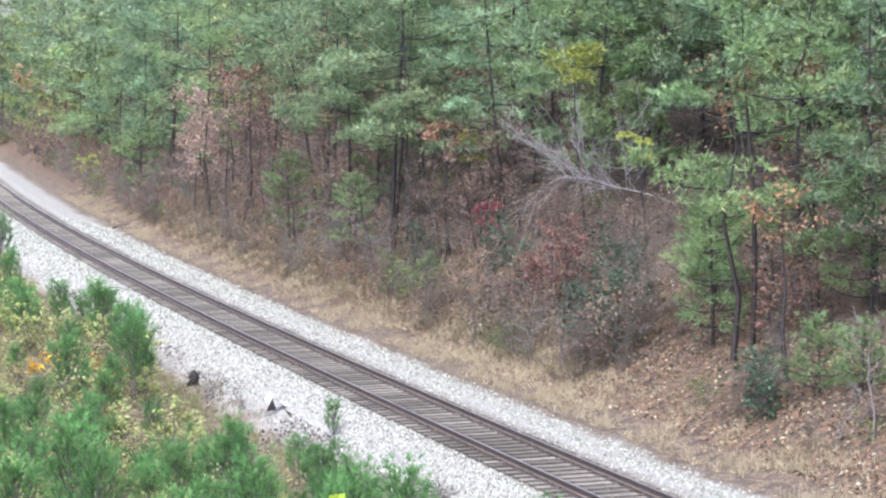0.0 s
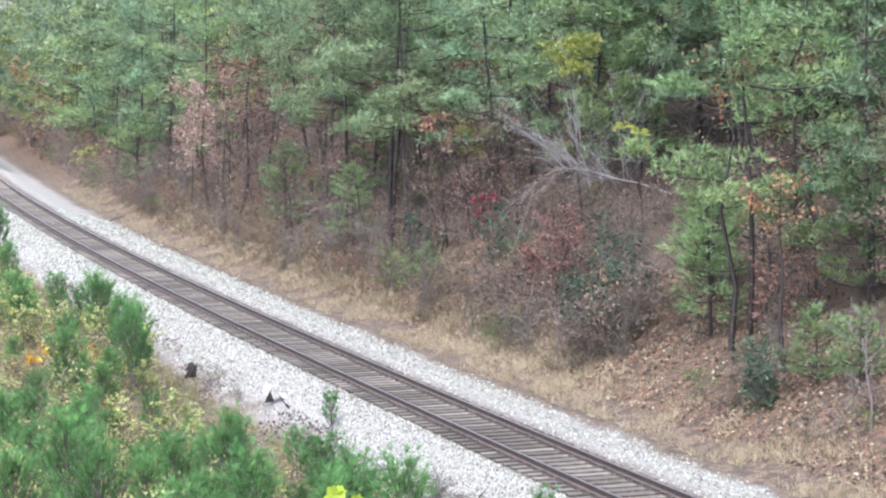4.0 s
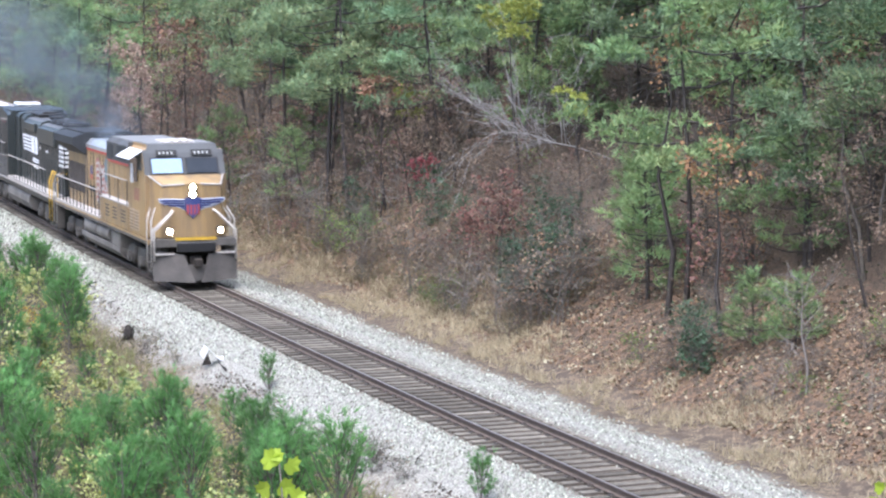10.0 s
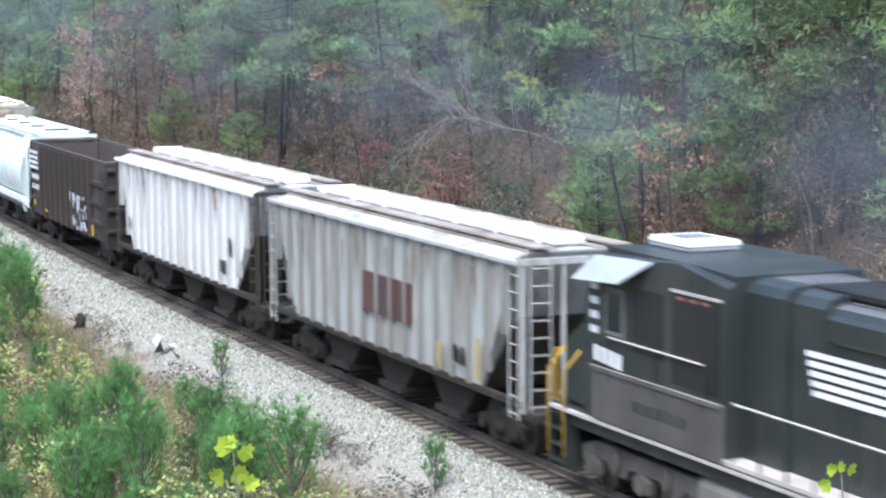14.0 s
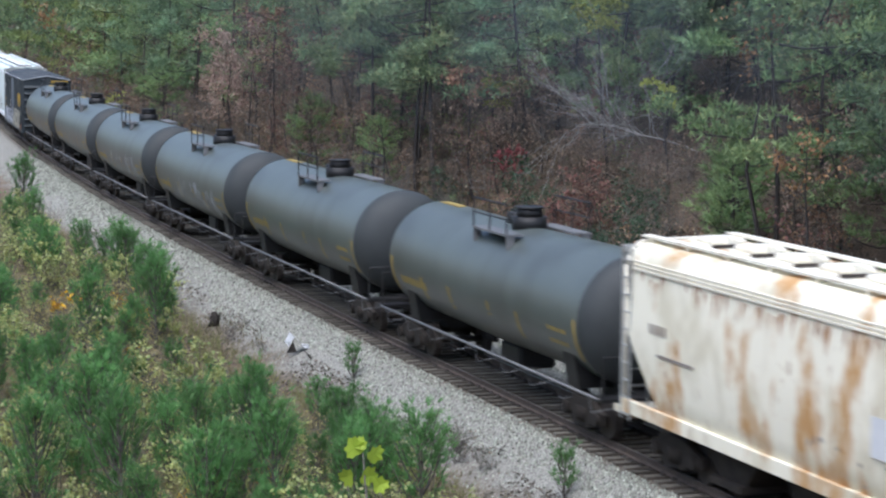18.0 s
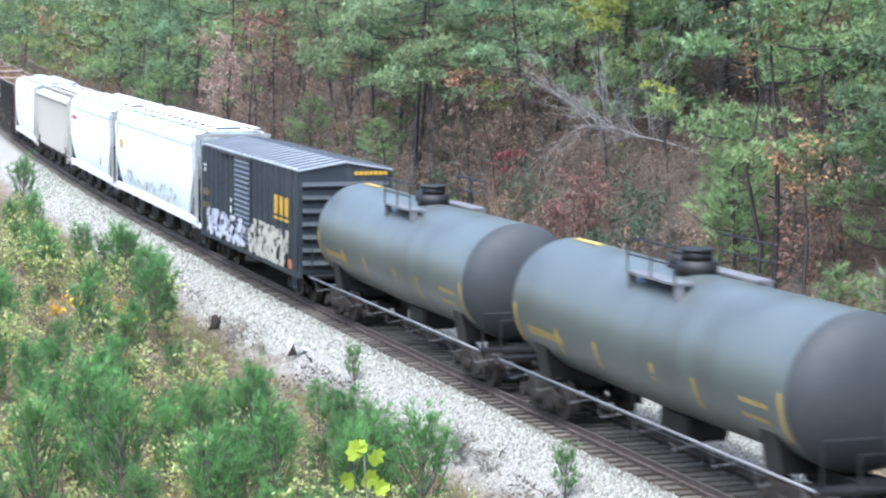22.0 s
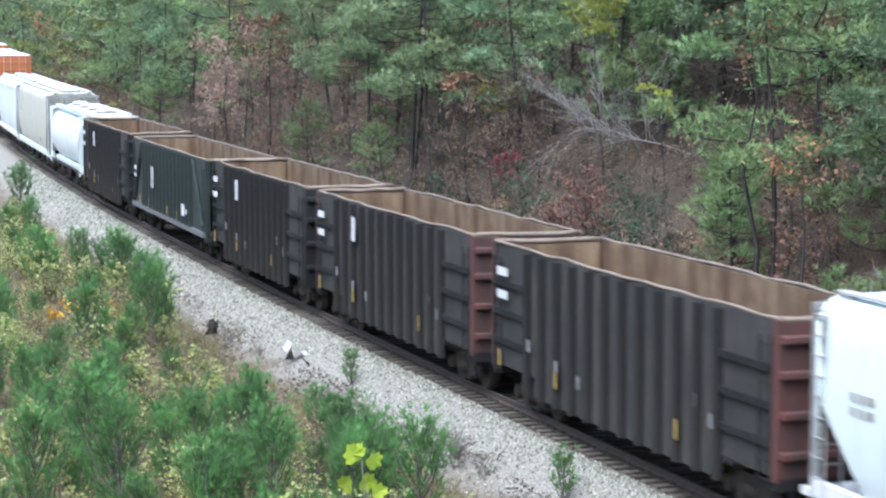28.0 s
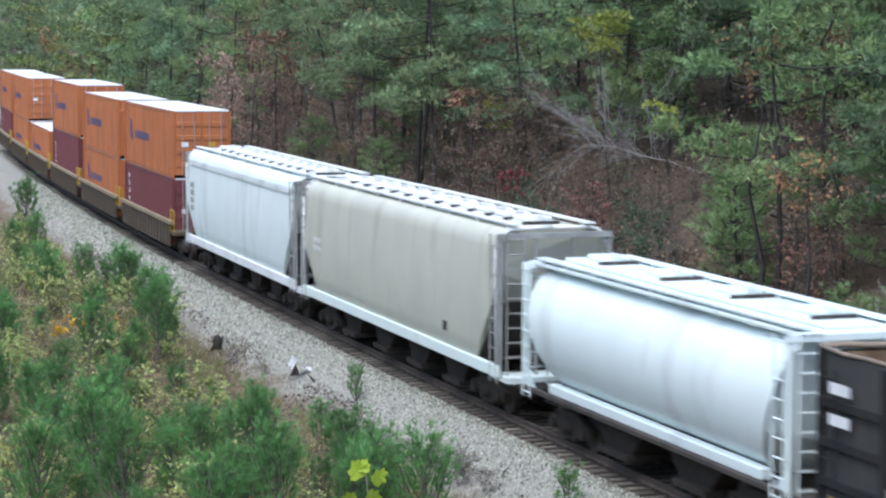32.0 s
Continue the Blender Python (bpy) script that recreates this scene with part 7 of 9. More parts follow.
car, h = smooth_hopper(233.9, 252.4, M["beige_hopper"], M["clean_hopper"], "long beige hopper car with a white sill", 4.72, 4, False, 12, roof_mt=M["roof_grey"])
bars("lettering", car, M["roof_grey"], [(-h + 1.6 + 0.3 * (i % 3), -h + 1.8 + 0.3 * (i % 3), 2.9 - 0.25 * (i // 3), 3.05 - 0.25 * (i // 3)) for i in range(6)], 1.53)
bars("placard", car, M["black"], [(h - 4.2, h - 3.9, 1.75, 2.0)], 1.49)
car, h = smooth_hopper(253.4, 271.2, M["cool_hopper"], M["white"], "pale blue-grey hopper car with a white sill", 4.72, 4, True, 12, roof_mt=M["roof_grey"])
bars("lettering", car, M["grey_hopper"], [(-h + 1.2 + 0.3 * (i % 2), -h + 1.45 + 0.3 * (i % 2), 3.3 - 0.3 * (i // 2), 3.5 - 0.3 * (i // 2)) for i in range(8)], 1.53)
for i, (low, high) in enumerate((("maroon", "orange"), ("orange", "orange"), ("maroon", "orange"), ("orange", None), ("orange", "orange"), ("maroon", "orange"))):
    a = 274.2 + 14.5 * i
    well_car(a, a + 14.3, M["well"])
    q = a + 1.2 + 6.1
    lift = 0.3 if i == 2 else 0.0
    c, hl, w = container(q, 0.52, 12.19, 2.72 + lift, M[low], low + " corrugated container low in a well car")
    if low == "orange":
        container_marks(c, hl, w, 0.52, 2.7)
    else:
        bars("lettering", c, M["white"], [(-hl + 0.8, -hl + 1.0, 2.6 - 0.35 * k, 2.8 - 0.35 * k) for k in range(4)], w + 0.002)
    if high:
        z = 0.52 + 2.74 + lift
        c, hl, w = container(q, z, 12.19, 2.8, M[high], "orange corrugated container stacked on another")
        container_marks(c, hl, w, z, 2.8)


# ---- exhaust smoke trailing from the leading engine ----
def smoke_material():
    m, t, n, k, b = _nodes("diesel_smoke")
    co = n.new("ShaderNodeTexCoord")
    sub = n.new("ShaderNodeVectorMath")
    sub.operation = "DISTANCE"
    sub.inputs[1].default_value = (0.5, 0.5, 0.5)
    k.new(co.outputs["Generated"], sub.inputs[0])
    fall = n.new("ShaderNodeMapRange")
    fall.interpolation_type = "SMOOTHSTEP"
    fall.inputs["From Min"].default_value, fall.inputs["From Max"].default_value = 0.48, 0.05
    k.new(sub.outputs["Value"], fall.inputs["Value"])
    no = n.new("ShaderNodeTexNoise")
    no.inputs["Scale"].default_value, no.inputs["Detail"].default_value = 0.5, 5
    mp = n.new("ShaderNodeMapping")
    mp.inputs["Scale"].default_value = (1.0, 1.0, 1.0)
    k.new(co.outputs["Object"], mp.inputs["Vector"])
    k.new(mp.outputs["Vector"], no.inputs["Vector"])
    nr = n.new("ShaderNodeMapRange")
    nr.inputs["From Min"].default_value, nr.inputs["From Max"].default_value = 0.25, 0.62
    k.new(no.outputs["Fac"], nr.inputs["Value"])
    at_ = n.new("ShaderNodeAttribute")
    at_.attribute_type, at_.attribute_name = "OBJECT", "thickness"
    mu, mv = n.new("ShaderNodeMath"), n.new("ShaderNodeMath")
    mu.operation = mv.operation = "MULTIPLY"
    k.new(fall.outputs["Result"], mu.inputs[0])
    k.new(nr.outputs["Result"], mu.inputs[1])
    k.new(mu.outputs[0], mv.inputs[0])
    k.new(at_.outputs["Fac"], mv.inputs[1])
    k.new(mv.outputs[0], b.inputs["Alpha"])
    b.inputs["Base Color"].default_value = (0.115, 0.14, 0.172, 1)
    b.inputs["Roughness"].default_value = 1.0
    b.inputs["Specular IOR Level"].default_value = 0.0
    return m


M["smoke"] = smoke_material()
rnd_s = random.Random(6)
for i, (d, hx, hz, zc, thick) in enumerate(((2.2, 2.2, 0.8, 5.1, 1.0), (9.0, 3.6, 1.5, 5.8, 0.85), (20.0, 4.6, 2.2, 6.8, 0.6), (32.0, 5.6, 2.9, 7.6, 0.55), (46.0, 6.6, 3.5, 8.4, 0.5), (62.0, 7.6, 4.0, 9.2, 0.42), (80.0, 8.4, 4.4, 9.8, 0.36), (99.0, 9.4, 4.8, 10.2, 0.36), (120.0, 10.4, 5.2, 10.6, 0.33), (143.0, 11.4, 5.4, 10.8, 0.28), (168.0, 12.0, 5.6, 11.0, 0.22))):
    bm = bmesh.new()
    nx, nz = 10, 6
    grid = [[bm.verts.new((hx * (2 * a / nx - 1), 0.3 * math.sin(a * 0.9 + i) + rnd_s.uniform(-0.1, 0.1), hz * (2 * c / nz - 1))) for a in range(nx + 1)] for c in range(nz + 1)]
    for u, w in zip(grid, grid[1:]):
        for a in range(nx):
            bm.faces.new((u[a], u[a + 1], w[a + 1], w[a])).smooth = True
    bmesh.ops.rotate(bm, verts=bm.verts[:], cent=(0, 0, 0), matrix=Matrix.Rotation(0.25, 3, "Y"))
    me = bpy.data.meshes.new("smoke_puff")
    bmesh.ops.translate(bm, verts=bm.verts[:], vec=(0, 0, zc))
    bmesh.ops.rotate(bm, verts=bm.verts[:], cent=(0, 0, 0), matrix=Matrix.Rotation(radians(62), 3, "Z"))
    bmesh.ops.translate(bm, verts=bm.verts[:], vec=(0, 0.2 + 0.03 * d, 0))
    bm.to_mesh(me)
    bm.free()
    me.materials.append(M["smoke"])
    puff = tagged(new("smoke_puff", me), "drifting blue-grey puff of diesel exhaust", "smoke", "exhaust smoke behind the engine")
    puff["thickness"] = 0.82 * thick
    RIDERS.append((puff, -165.5 + d, 1.0))


# ---- plants ----
def strand(V, F, pts, r0, r1):
    """A thin three-sided tapering twig, added to lists of vertices and faces."""
    n = len(pts)
    base = len(V)
    if n == 2:
        # a last fine twig: one sliver
        d = pts[1] - pts[0]
        a = np.cross(d, (0.3, 0.9, 0.2))
        a *= r0 / (np.linalg.norm(a) + 1e-9)
        V.extend((tuple(pts[0] - a), tuple(pts[0] + a), tuple(pts[1])))
        F.append((base, base + 1, base + 2))
        return
    for i, p in enumerate(pts):
        d = pts[min(i + 1, n - 1)] - pts[max(i - 1, 0)]
        d = d / (np.linalg.norm(d) + 1e-9)
        ref = np.array((0, 0, 1.0)) if abs(d[2]) < 0.9 else np.array((1.0, 0, 0))
        a = np.cross(d, ref)
        a /= np.linalg.norm(a)
        b = np.cross(d, a)
        r = r0 + (r1 - r0) * i / max(1, n - 1)
        for k in range(3):
            u = 2.0944 * k
            V.append(tuple(p + (a * math.cos(u) + b * math.sin(u)) * r))
    for i in range(n - 1):
        for k in range(3):
            F.append((base + 3 * i + k, base + 3 * i + (k + 1) % 3, base + 3 * i + 3 + (k + 1) % 3, base + 3 * i + 3 + k))


def blades(rnd, at_, dirs, length, width, spread, count):
    """Needle tufts: for each place and direction, count narrow quads that fan out round the direction."""
    at_, dirs = np.repeat(at_, count, 0), np.repeat(dirs, count, 0)
    d = dirs + rnd.normal(0, spread, dirs.shape)
    d /= np.linalg.norm(d, axis=1, keepdims=True) + 1e-9
    ln = length * rnd.uniform(0.7, 1.2, (len(d), 1))
    side = np.cross(d, rnd.normal(0, 1, d.shape))
    side /= np.linalg.norm(side, axis=1, keepdims=True) + 1e-9
    w = width * rnd.uniform(0.7, 1.3, (len(d), 1))
    tip = at_ + d * ln + np.array((0, 0, -0.12)) * ln
    return np.stack([at_ - side * w * 0.5, at_ + side * w * 0.5, tip], 1)


def leaf_quads(rnd, at_, size, flat=0.6):
    """Loose leaves at the given places, turned at random but rather flat."""
    n = len(at_)
    nrm = rnd.normal(0, 1, (n, 3)) * (1, 1, 1) + np.array((0, 0, flat))
    nrm /= np.linalg.norm(nrm, axis=1, keepdims=True)
    a = np.cross(nrm, rnd.normal(0, 1, (n, 3)))
    a /= np.linalg.norm(a, axis=1, keepdims=True)
    b = np.cross(nrm, a)
    s = size * rnd.uniform(0.6, 1.3, (n, 1))
    return np.stack([at_ - a * s * 0.5, at_ - b * s * 0.32 + nrm * s * 0.08, at_ + a * s * 0.55, at_ + b * s * 0.32 + nrm * s * 0.08], 1)


def pine_meshes(seed, h, spread, bare, tuft=0.3, dense=1.0, whorl=0.75, blade=10, width=0.032, mt="needles", wood="bark", up=0.25, lean=0.0):
    """Trunk with limbs, and a crown of needle tufts. bare: share of the height without boughs."""
    rnd = np.random.RandomState(seed)
    V, F = [], []
    bend = rnd.normal(0, 0.02 * h, 2) + np.array((lean * h, 0))
    def axis(z):
        u = z / h
        return np.array((bend[0] * u * u, bend[1] * u * u, z))
    tr = [axis(h * i / 8) for i in range(9)]
    strand(V, F, tr, 0.012 * h + 0.02, 0.012)
    P, D = [], []
    z = h * bare
    while z < h * 0.97:
        u = (z - h * bare) / (h * (1 - bare))
        reach = spread * (1 - u ** 1.6) * (0.45 + 0.55 * min(1.0, u * 3 + 0.5)) + 0.12
        n = rnd.randint(4, 7)
        a0 = rnd.rand() * 6.28
        for k in range(n):
            if rnd.rand() < 0.12:
                continue
            a = a0 + 6.283 * k / n + rnd.normal(0, 0.25)
            r = reach * rnd.uniform(0.6, 1.2)
            rise = r * (up + 0.5 * u + rnd.normal(0, 0.12))
            b0 = axis(z + rnd.normal(0, 0.12 * whorl))
            d = np.array((math.cos(a), math.sin(a), 0))
            pts = [b0 + d * r * q + np.array((0, 0, rise * q ** 1.3 - 0.12 * r * math.sin(q * 2.6))) for q in (0, 0.35, 0.7, 1.0)]
            strand(V, F, pts, 0.012 + 0.012 * r, 0.008)
            m = max(2, int(r / tuft * 2.2 * dense))
            for j in range(m):
                q = 0.35 + 0.65 * (j + rnd.rand()) / m
                base = pts[0] + (pts[3] - pts[0]) * q
                sd = np.cross(d, (0, 0, 1.0)) * rnd.normal(0, 0.28 * r * (1.1 - 0.6 * q))
                P.append(base + sd + np.array((0, 0, abs(rnd.normal(0, 0.12)))))
                D.append(d * 0.7 + sd * 0.5 + np.array((0, 0, (0.55 if up < 1 else 1.15) + 0.3 * rnd.rand())))
        z += whorl * rnd.uniform(0.7, 1.25) * (1.15 - 0.45 * u)
    for j in range(5):
        P.append(axis(h * (0.93 + 0.02 * j)))
        D.append(np.array((0, 0, 1.0)) + rnd.normal(0, 0.2, 3))
    P, D = np.array(P), np.array(D)
    D /= np.linalg.norm(D, axis=1, keepdims=True)
    q = blades(rnd, P, D, tuft, width, 0.62 if up < 1 else 0.42, blade)
    return mesh_from("trunk", V, F, M[wood], True), quads_mesh("crown", q, M[mt])


def bank_pine_meshes(seed, h, spread, bare, boughs, tufts=17, blade=6, length=0.25, width=0.03, mt="needles", wood="bark", puff=1.0):
    """An old pine: a crooked trunk and irregular upturned boughs that carry separate rounded puffs of needle tufts."""
    rnd = np.random.RandomState(seed)
    V, F = [], []
    k1, k2 = rnd.normal(0, 0.035, 2) * h, rnd.uniform(0, 6.28, 2)
    def axis(z):
        u = z / h
        return np.array((k1[0] * u * u + 0.14 * math.sin(5 * u + k2[0]), k1[1] * u * u + 0.14 * math.sin(4 * u + k2[1]), z))
    strand(V, F, [axis(h * i / 10) for i in range(11)], 0.008 * h + 0.02, 0.012)
    P, D = [], []
    for b in range(boughs):
        u = (b + rnd.rand()) / boughs
        z = h * (bare + (0.97 - bare) * u)
        reach = spread * (0.35 + 0.65 * math.sin(math.pi * min(1.0, 0.22 + 0.8 * u))) * rnd.uniform(0.5, 1.2)
        a = 2.4 * b + rnd.normal(0, 0.5)
        d = np.array((math.cos(a), math.sin(a), 0.0))
        side = np.array((-d[1], d[0], 0.0))
        rise = reach * (0.02 + 0.55 * u + rnd.normal(0, 0.14))
        b0 = axis(z)
        limb = [b0 + d * reach * q + side * 0.12 * reach * math.sin(3 * q + b) + np.array((0, 0, rise * q ** 1.6 - 0.1 * reach * math.sin(q * 2.8))) for q in (0, 0.3, 0.6, 0.85, 1.0)]
        strand(V, F, limb, 0.012 + 0.010 * reach, 0.008)
        n = 1 + int(reach * 1.25 * rnd.uniform(0.7, 1.3))
        for j in range(n):
            q = 1.0 if j == 0 else rnd.uniform(0.3, 0.98)
            i = min(3, int(np.searchsorted((0.3, 0.6, 0.85), q)))
            q0, q1 = (0, 0.3, 0.6, 0.85, 1.0)[i:i + 2]
            root = limb[i] + (limb[i + 1] - limb[i]) * (q - q0) / (q1 - q0)
            c = root + side * rnd.normal(0, 0.34 * reach * (1.2 - q)) * (j > 0) + d * rnd.uniform(0, 0.3) + np.array((0, 0, abs(rnd.normal(0.08, 0.16))))
            if j:
                strand(V, F, [root, c], 0.012, 0.006)
            g = puff * rnd.uniform(0.45, 0.9)
            m = max(5, int(tufts * (g / 0.5) ** 2 / puff ** 2))
            e = rnd.normal(0, 1, (m, 3))
            e /= np.linalg.norm(e, axis=1, keepdims=True)
            e[:, 2] = np.where(e[:, 2] < -0.3, -e[:, 2], e[:, 2])
            P.extend(c + e * (g * 1.05, g * 1.05, g * 0.66) * rnd.uniform(0.3, 0.95, (m, 1)))
            D.extend(e * (1, 1, 0.8) + d * 0.2 + np.array((0, 0, 0.5)))
    for j in range(int(boughs * 0.9)):
        c = axis(h * (bare + 0.06 + (0.9 - bare) * rnd.rand())) + rnd.normal(0, 0.35, 3) * puff
        m = int(tufts * 0.9)
        e = rnd.normal(0, 1, (m, 3))
        e /= np.linalg.norm(e, axis=1, keepdims=True)
        P.extend(c + e * (0.6 * puff, 0.6 * puff, 0.4 * puff) * rnd.uniform(0.3, 1.0, (m, 1)))
        D.extend(e + np.array((0, 0, 0.5)))
    for j in range(6):
        P.append(axis(h * (0.94 + 0.01 * j)))
        D.append(np.array((0, 0, 1.0)) + rnd.normal(0, 0.3, 3))
    P, D = np.array(P), np.array(D)
    D /= np.linalg.norm(D, axis=1, keepdims=True)
    return mesh_from("trunk", V, F, M[wood], True), quads_mesh("crown", blades(rnd, P, D, length, width, 0.75, blade), M[mt])


def broadleaf_meshes(seed, h, spread, leaf, count, mt, wood="twig", stems=1, bare=0.25, lean=(0, 0), droop=0.0, twigs=7, fork=3):
    """A stem or several with forking twigs, and leaves clustered round the twig ends."""
    rnd = np.random.RandomState(seed)
    V, F, ends = [], [], []
    for s in range(stems):
        off = rnd.normal(0, 0.12 * (stems > 1), 3) * (1, 1, 0)
        top = np.array((lean[0] * h, lean[1] * h, h)) * rnd.uniform(0.75, 1.0) + rnd.normal(0, spread * (0.55 if stems > 1 else 0.1), 3) * (1, 1, 0.1)
        stem = [off + (top - off) * q + rnd.normal(0, 0.016 * h, 3) * (q > 0) for q in (0, 0.25, 0.5, 0.75, 1.0)]
        strand(V, F, stem, (0.012 * h + 0.008) / (1 + 0.25 * (stems - 1)), 0.006)
        for k in range(twigs):
            q = bare + (1 - bare) * (k + rnd.rand()) / twigs
            i = min(3, int(q * 4))
            b0 = stem[i] + (stem[i + 1] - stem[i]) * (q * 4 - i)
            a = rnd.rand() * 6.283
            r = spread * (1.1 - 0.65 * abs(q - 0.5)) * rnd.uniform(0.5, 1.1)
            d = np.array((math.cos(a), math.sin(a), rnd.uniform(0.1, 0.9) - droop))
            mid, end = b0 + d * r * 0.5 + rnd.normal(0, 0.06 * r, 3), b0 + d * r + np.array((0, 0, -droop * r * 0.3))
            strand(V, F, [b0, mid, end], 0.006 + 0.006 * r, 0.004)
            ends.append(end)
            for j in range(fork):
                q2 = rnd.uniform(0.3, 0.95)
                c0 = b0 + (end - b0) * q2
                c1 = c0 + (d + rnd.normal(0, 0.6, 3)) * r * rnd.uniform(0.25, 0.55)
                strand(V, F, [c0, c1], 0.006 + 0.003 * r, 0.003)
                ends.append(c1)
                ends.append((c0 + c1) / 2)
    tr = mesh_from("stem", V, F, M[wood], True)
    if not count:
        return tr, None
    E = np.array(ends)
    at_ = E[rnd.randint(0, len(E), count)] + rnd.normal(0, 0.07 * spread + 0.02, (count, 3))
    at_[:, 2] = np.maximum(at_[:, 2], 0.03)
    return tr, quads_mesh("foliage", leaf_quads(rnd, at_, leaf), M[mt])


def plant(name, meshes, label, category, group=""):
    ob = tagged(empty(name), label, category, group)
    part("trunk" if category == "tree" else "stem", meshes[0], None, ob)
    if meshes[1] is not None:
        part("crown" if category == "tree" else "foliage", meshes[1], None, ob)
    return ob


def stand(kind, s, l, rz=0.0, size=1.0, sink=0.06, tilt=0.0):
    """A copy of a plant on the ground at s, l."""
    p = at(s, l)
    return copy_thing(kind, Matrix.LocRotScale((p.x, p.y, ground_z(p.x, p.y) - sink), Euler((tilt * math.sin(7 * rz), tilt * math.cos(7 * rz), rz)), (size, size, size)))


def settle(kind, s, l, rz=0.0, size=1.0, sink=0.06):
    """Sets the first of a kind itself at its place."""
    p = at(s, l)
    kind.matrix_basis = Matrix.LocRotScale((p.x, p.y, ground_z(p.x, p.y) - sink), Euler((0, 0, rz)), (size, size, size))


class Kinds:
    """A few models of one kind; the first use of each takes the model itself, later ones copies."""
    def __init__(self, obs, tilt=0.0):
        self.obs, self.used, self.tilt = obs, set(), tilt

    def put(self, i, s, l, rz, size=1.0):
        i %= len(self.obs)
        ob = self.obs[i]
        if i in self.used:
            c = stand(ob, s, l, rz, size, 0.06, self.tilt)
            f = size
            c.scale = (f, f, f)
            return c
        self.used.add(i)
        settle(ob, s, l, rz, size)
        return ob


# wooded bank: tall pines
PINES = Kinds([plant("pine_tree", bank_pine_meshes(100 + i, h, sp, br, nb, 15, 5, 0.3, 0.05, mt), lab + " pine on the leaf-strewn bank", "tree", "pines on the bank")
               for i, (h, sp, br, nb, mt, lab) in enumerate(((11.5, 2.9, 0.14, 20, "needles", "tall green"), (13.0, 3.0, 0.3, 19, "needles_dark", "tall dark green"), (10.0, 2.8, 0.12, 19, "needles", "bushy green"),
                                                        (14.0, 3.1, 0.36, 19, "needles_dark", "tall bare-stemmed"), (9.0, 2.6, 0.1, 18, "needles_light", "yellowish green"), (11.0, 2.7, 0.2, 19, "needles_blue", "tall grey-green"),
                                                        (12.0, 3.1, 0.22, 19, "needles_blue", "broad grey-green"), (11.0, 3.2, 0.17, 16, "needles", "open-crowned green")))], 0.09)
FARP = Kinds([plant("pine_tree", bank_pine_meshes(160 + i, h, sp, br, 16, 9, 3, 0.46, 0.12, mt, puff=1.5), "tall pine high on the wooded bank", "tree", "pines on the bank")
              for i, (h, sp, br, mt) in enumerate(((12.0, 3.2, 0.1, "needles"), (14.0, 3.6, 0.16, "needles_dark"), (10.0, 3.0, 0.08, "needles_light"), (15.0, 3.6, 0.2, "needles_blue"), (12.5, 3.4, 0.12, "needles_dark")))], 0.05)
rnd_t = random.Random(11)
for s, l, i, sz in ((1.0, 10.0, 7, 1.0), (-2.6, 12.0, 5, 1.0), (4.2, 13.2, 2, 1.0), (-6.5, 13.5, 1, 0.9), (34.5, 9.5, 3, 0.95), (32.6, 9.9, 3, 1.0), (37.5, 10.4, 1, 1.0), (29.0, 12.4, 6, 1.0), (31.5, 14.6, 5, 1.05), (44.6, 10.0, 1, 1.0), (42.0, 13.0, 3, 1.0),
                    (50.0, 11.0, 1, 1.05), (57.0, 11.4, 3, 1.0), (61.0, 13.0, 1, 1.0), (82.0, 10.5, 0, 1.15), (92.0, 10.0, 6, 1.2), (100.0, 8.8, 5, 1.2), (112.5, 9.0, 2, 1.2), (20.5, 15.2, 2, 1.0), (15.5, 17.0, 6, 0.95), (9.5, 17.0, 5, 1.0), (36.5, 15.5, 0, 1.15),
                    (24.5, 14.5, 0, 1.0), (26.0, 17.5, 5, 1.0), (17.0, 20.5, 4, 1.1), (-10.5, 13.0, 2, 0.95), (-4.5, 16.5, 0, 1.0), (1.0, 18.0, 4, 1.1), (6.0, 19.5, 6, 1.0), (12.0, 21.0, 0, 1.0), (-14.0, 15.5, 5, 1.0), (-8.5, 18.0, 4, 1.1), (47.0, 14.5, 2, 1.1), (53.0, 14.0, 6, 1.1), (39.5, 18.5, 0, 1.0),
                    (32.0, 20.0, 7, 1.0), (69.0, 15.0, 0, 1.1), (78.0, 14.5, 5, 1.1), (88.0, 14.0, 1, 1.1), (105.0, 12.0, 0, 1.2), (120.0, 10.5, 6, 1.2), (-1.0, 21.0, 5, 1.1)):
    PINES.put(i, s, l, rnd_t.uniform(0, 6.28), sz)
for k in range(104):
    s = -34 + 240 * rnd_t.random() ** 0.9
    l = 18.0 + 24 * rnd_t.random() ** 1.2 - (7.5 * rnd_t.random() if s > 60 else 0)
    FARP.put(rnd_t.randrange(5), s, l, rnd_t.uniform(0, 6.28), rnd_t.uniform(0.75, 1.1))
for k in range(26):
    FARP.put(rnd_t.randrange(5), -20 + 90 * rnd_t.random(), rnd_t.uniform(15.5, 22), rnd_t.uniform(0, 6.28), rnd_t.uniform(0.55, 0.9))
for k in range(16):
    FARP.put(rnd_t.randrange(5), rnd_t.uniform(205, 300), rnd_t.uniform(5.5, 18), rnd_t.uniform(0, 6.28), rnd_t.uniform(1.0, 1.35))
for k in range(34):
    FARP.put(rnd_t.randrange(5), rnd_t.uniform(118, 225), rnd_t.uniform(7.5, 17), rnd_t.uniform(0, 6.28), rnd_t.uniform(0.75, 1.15))
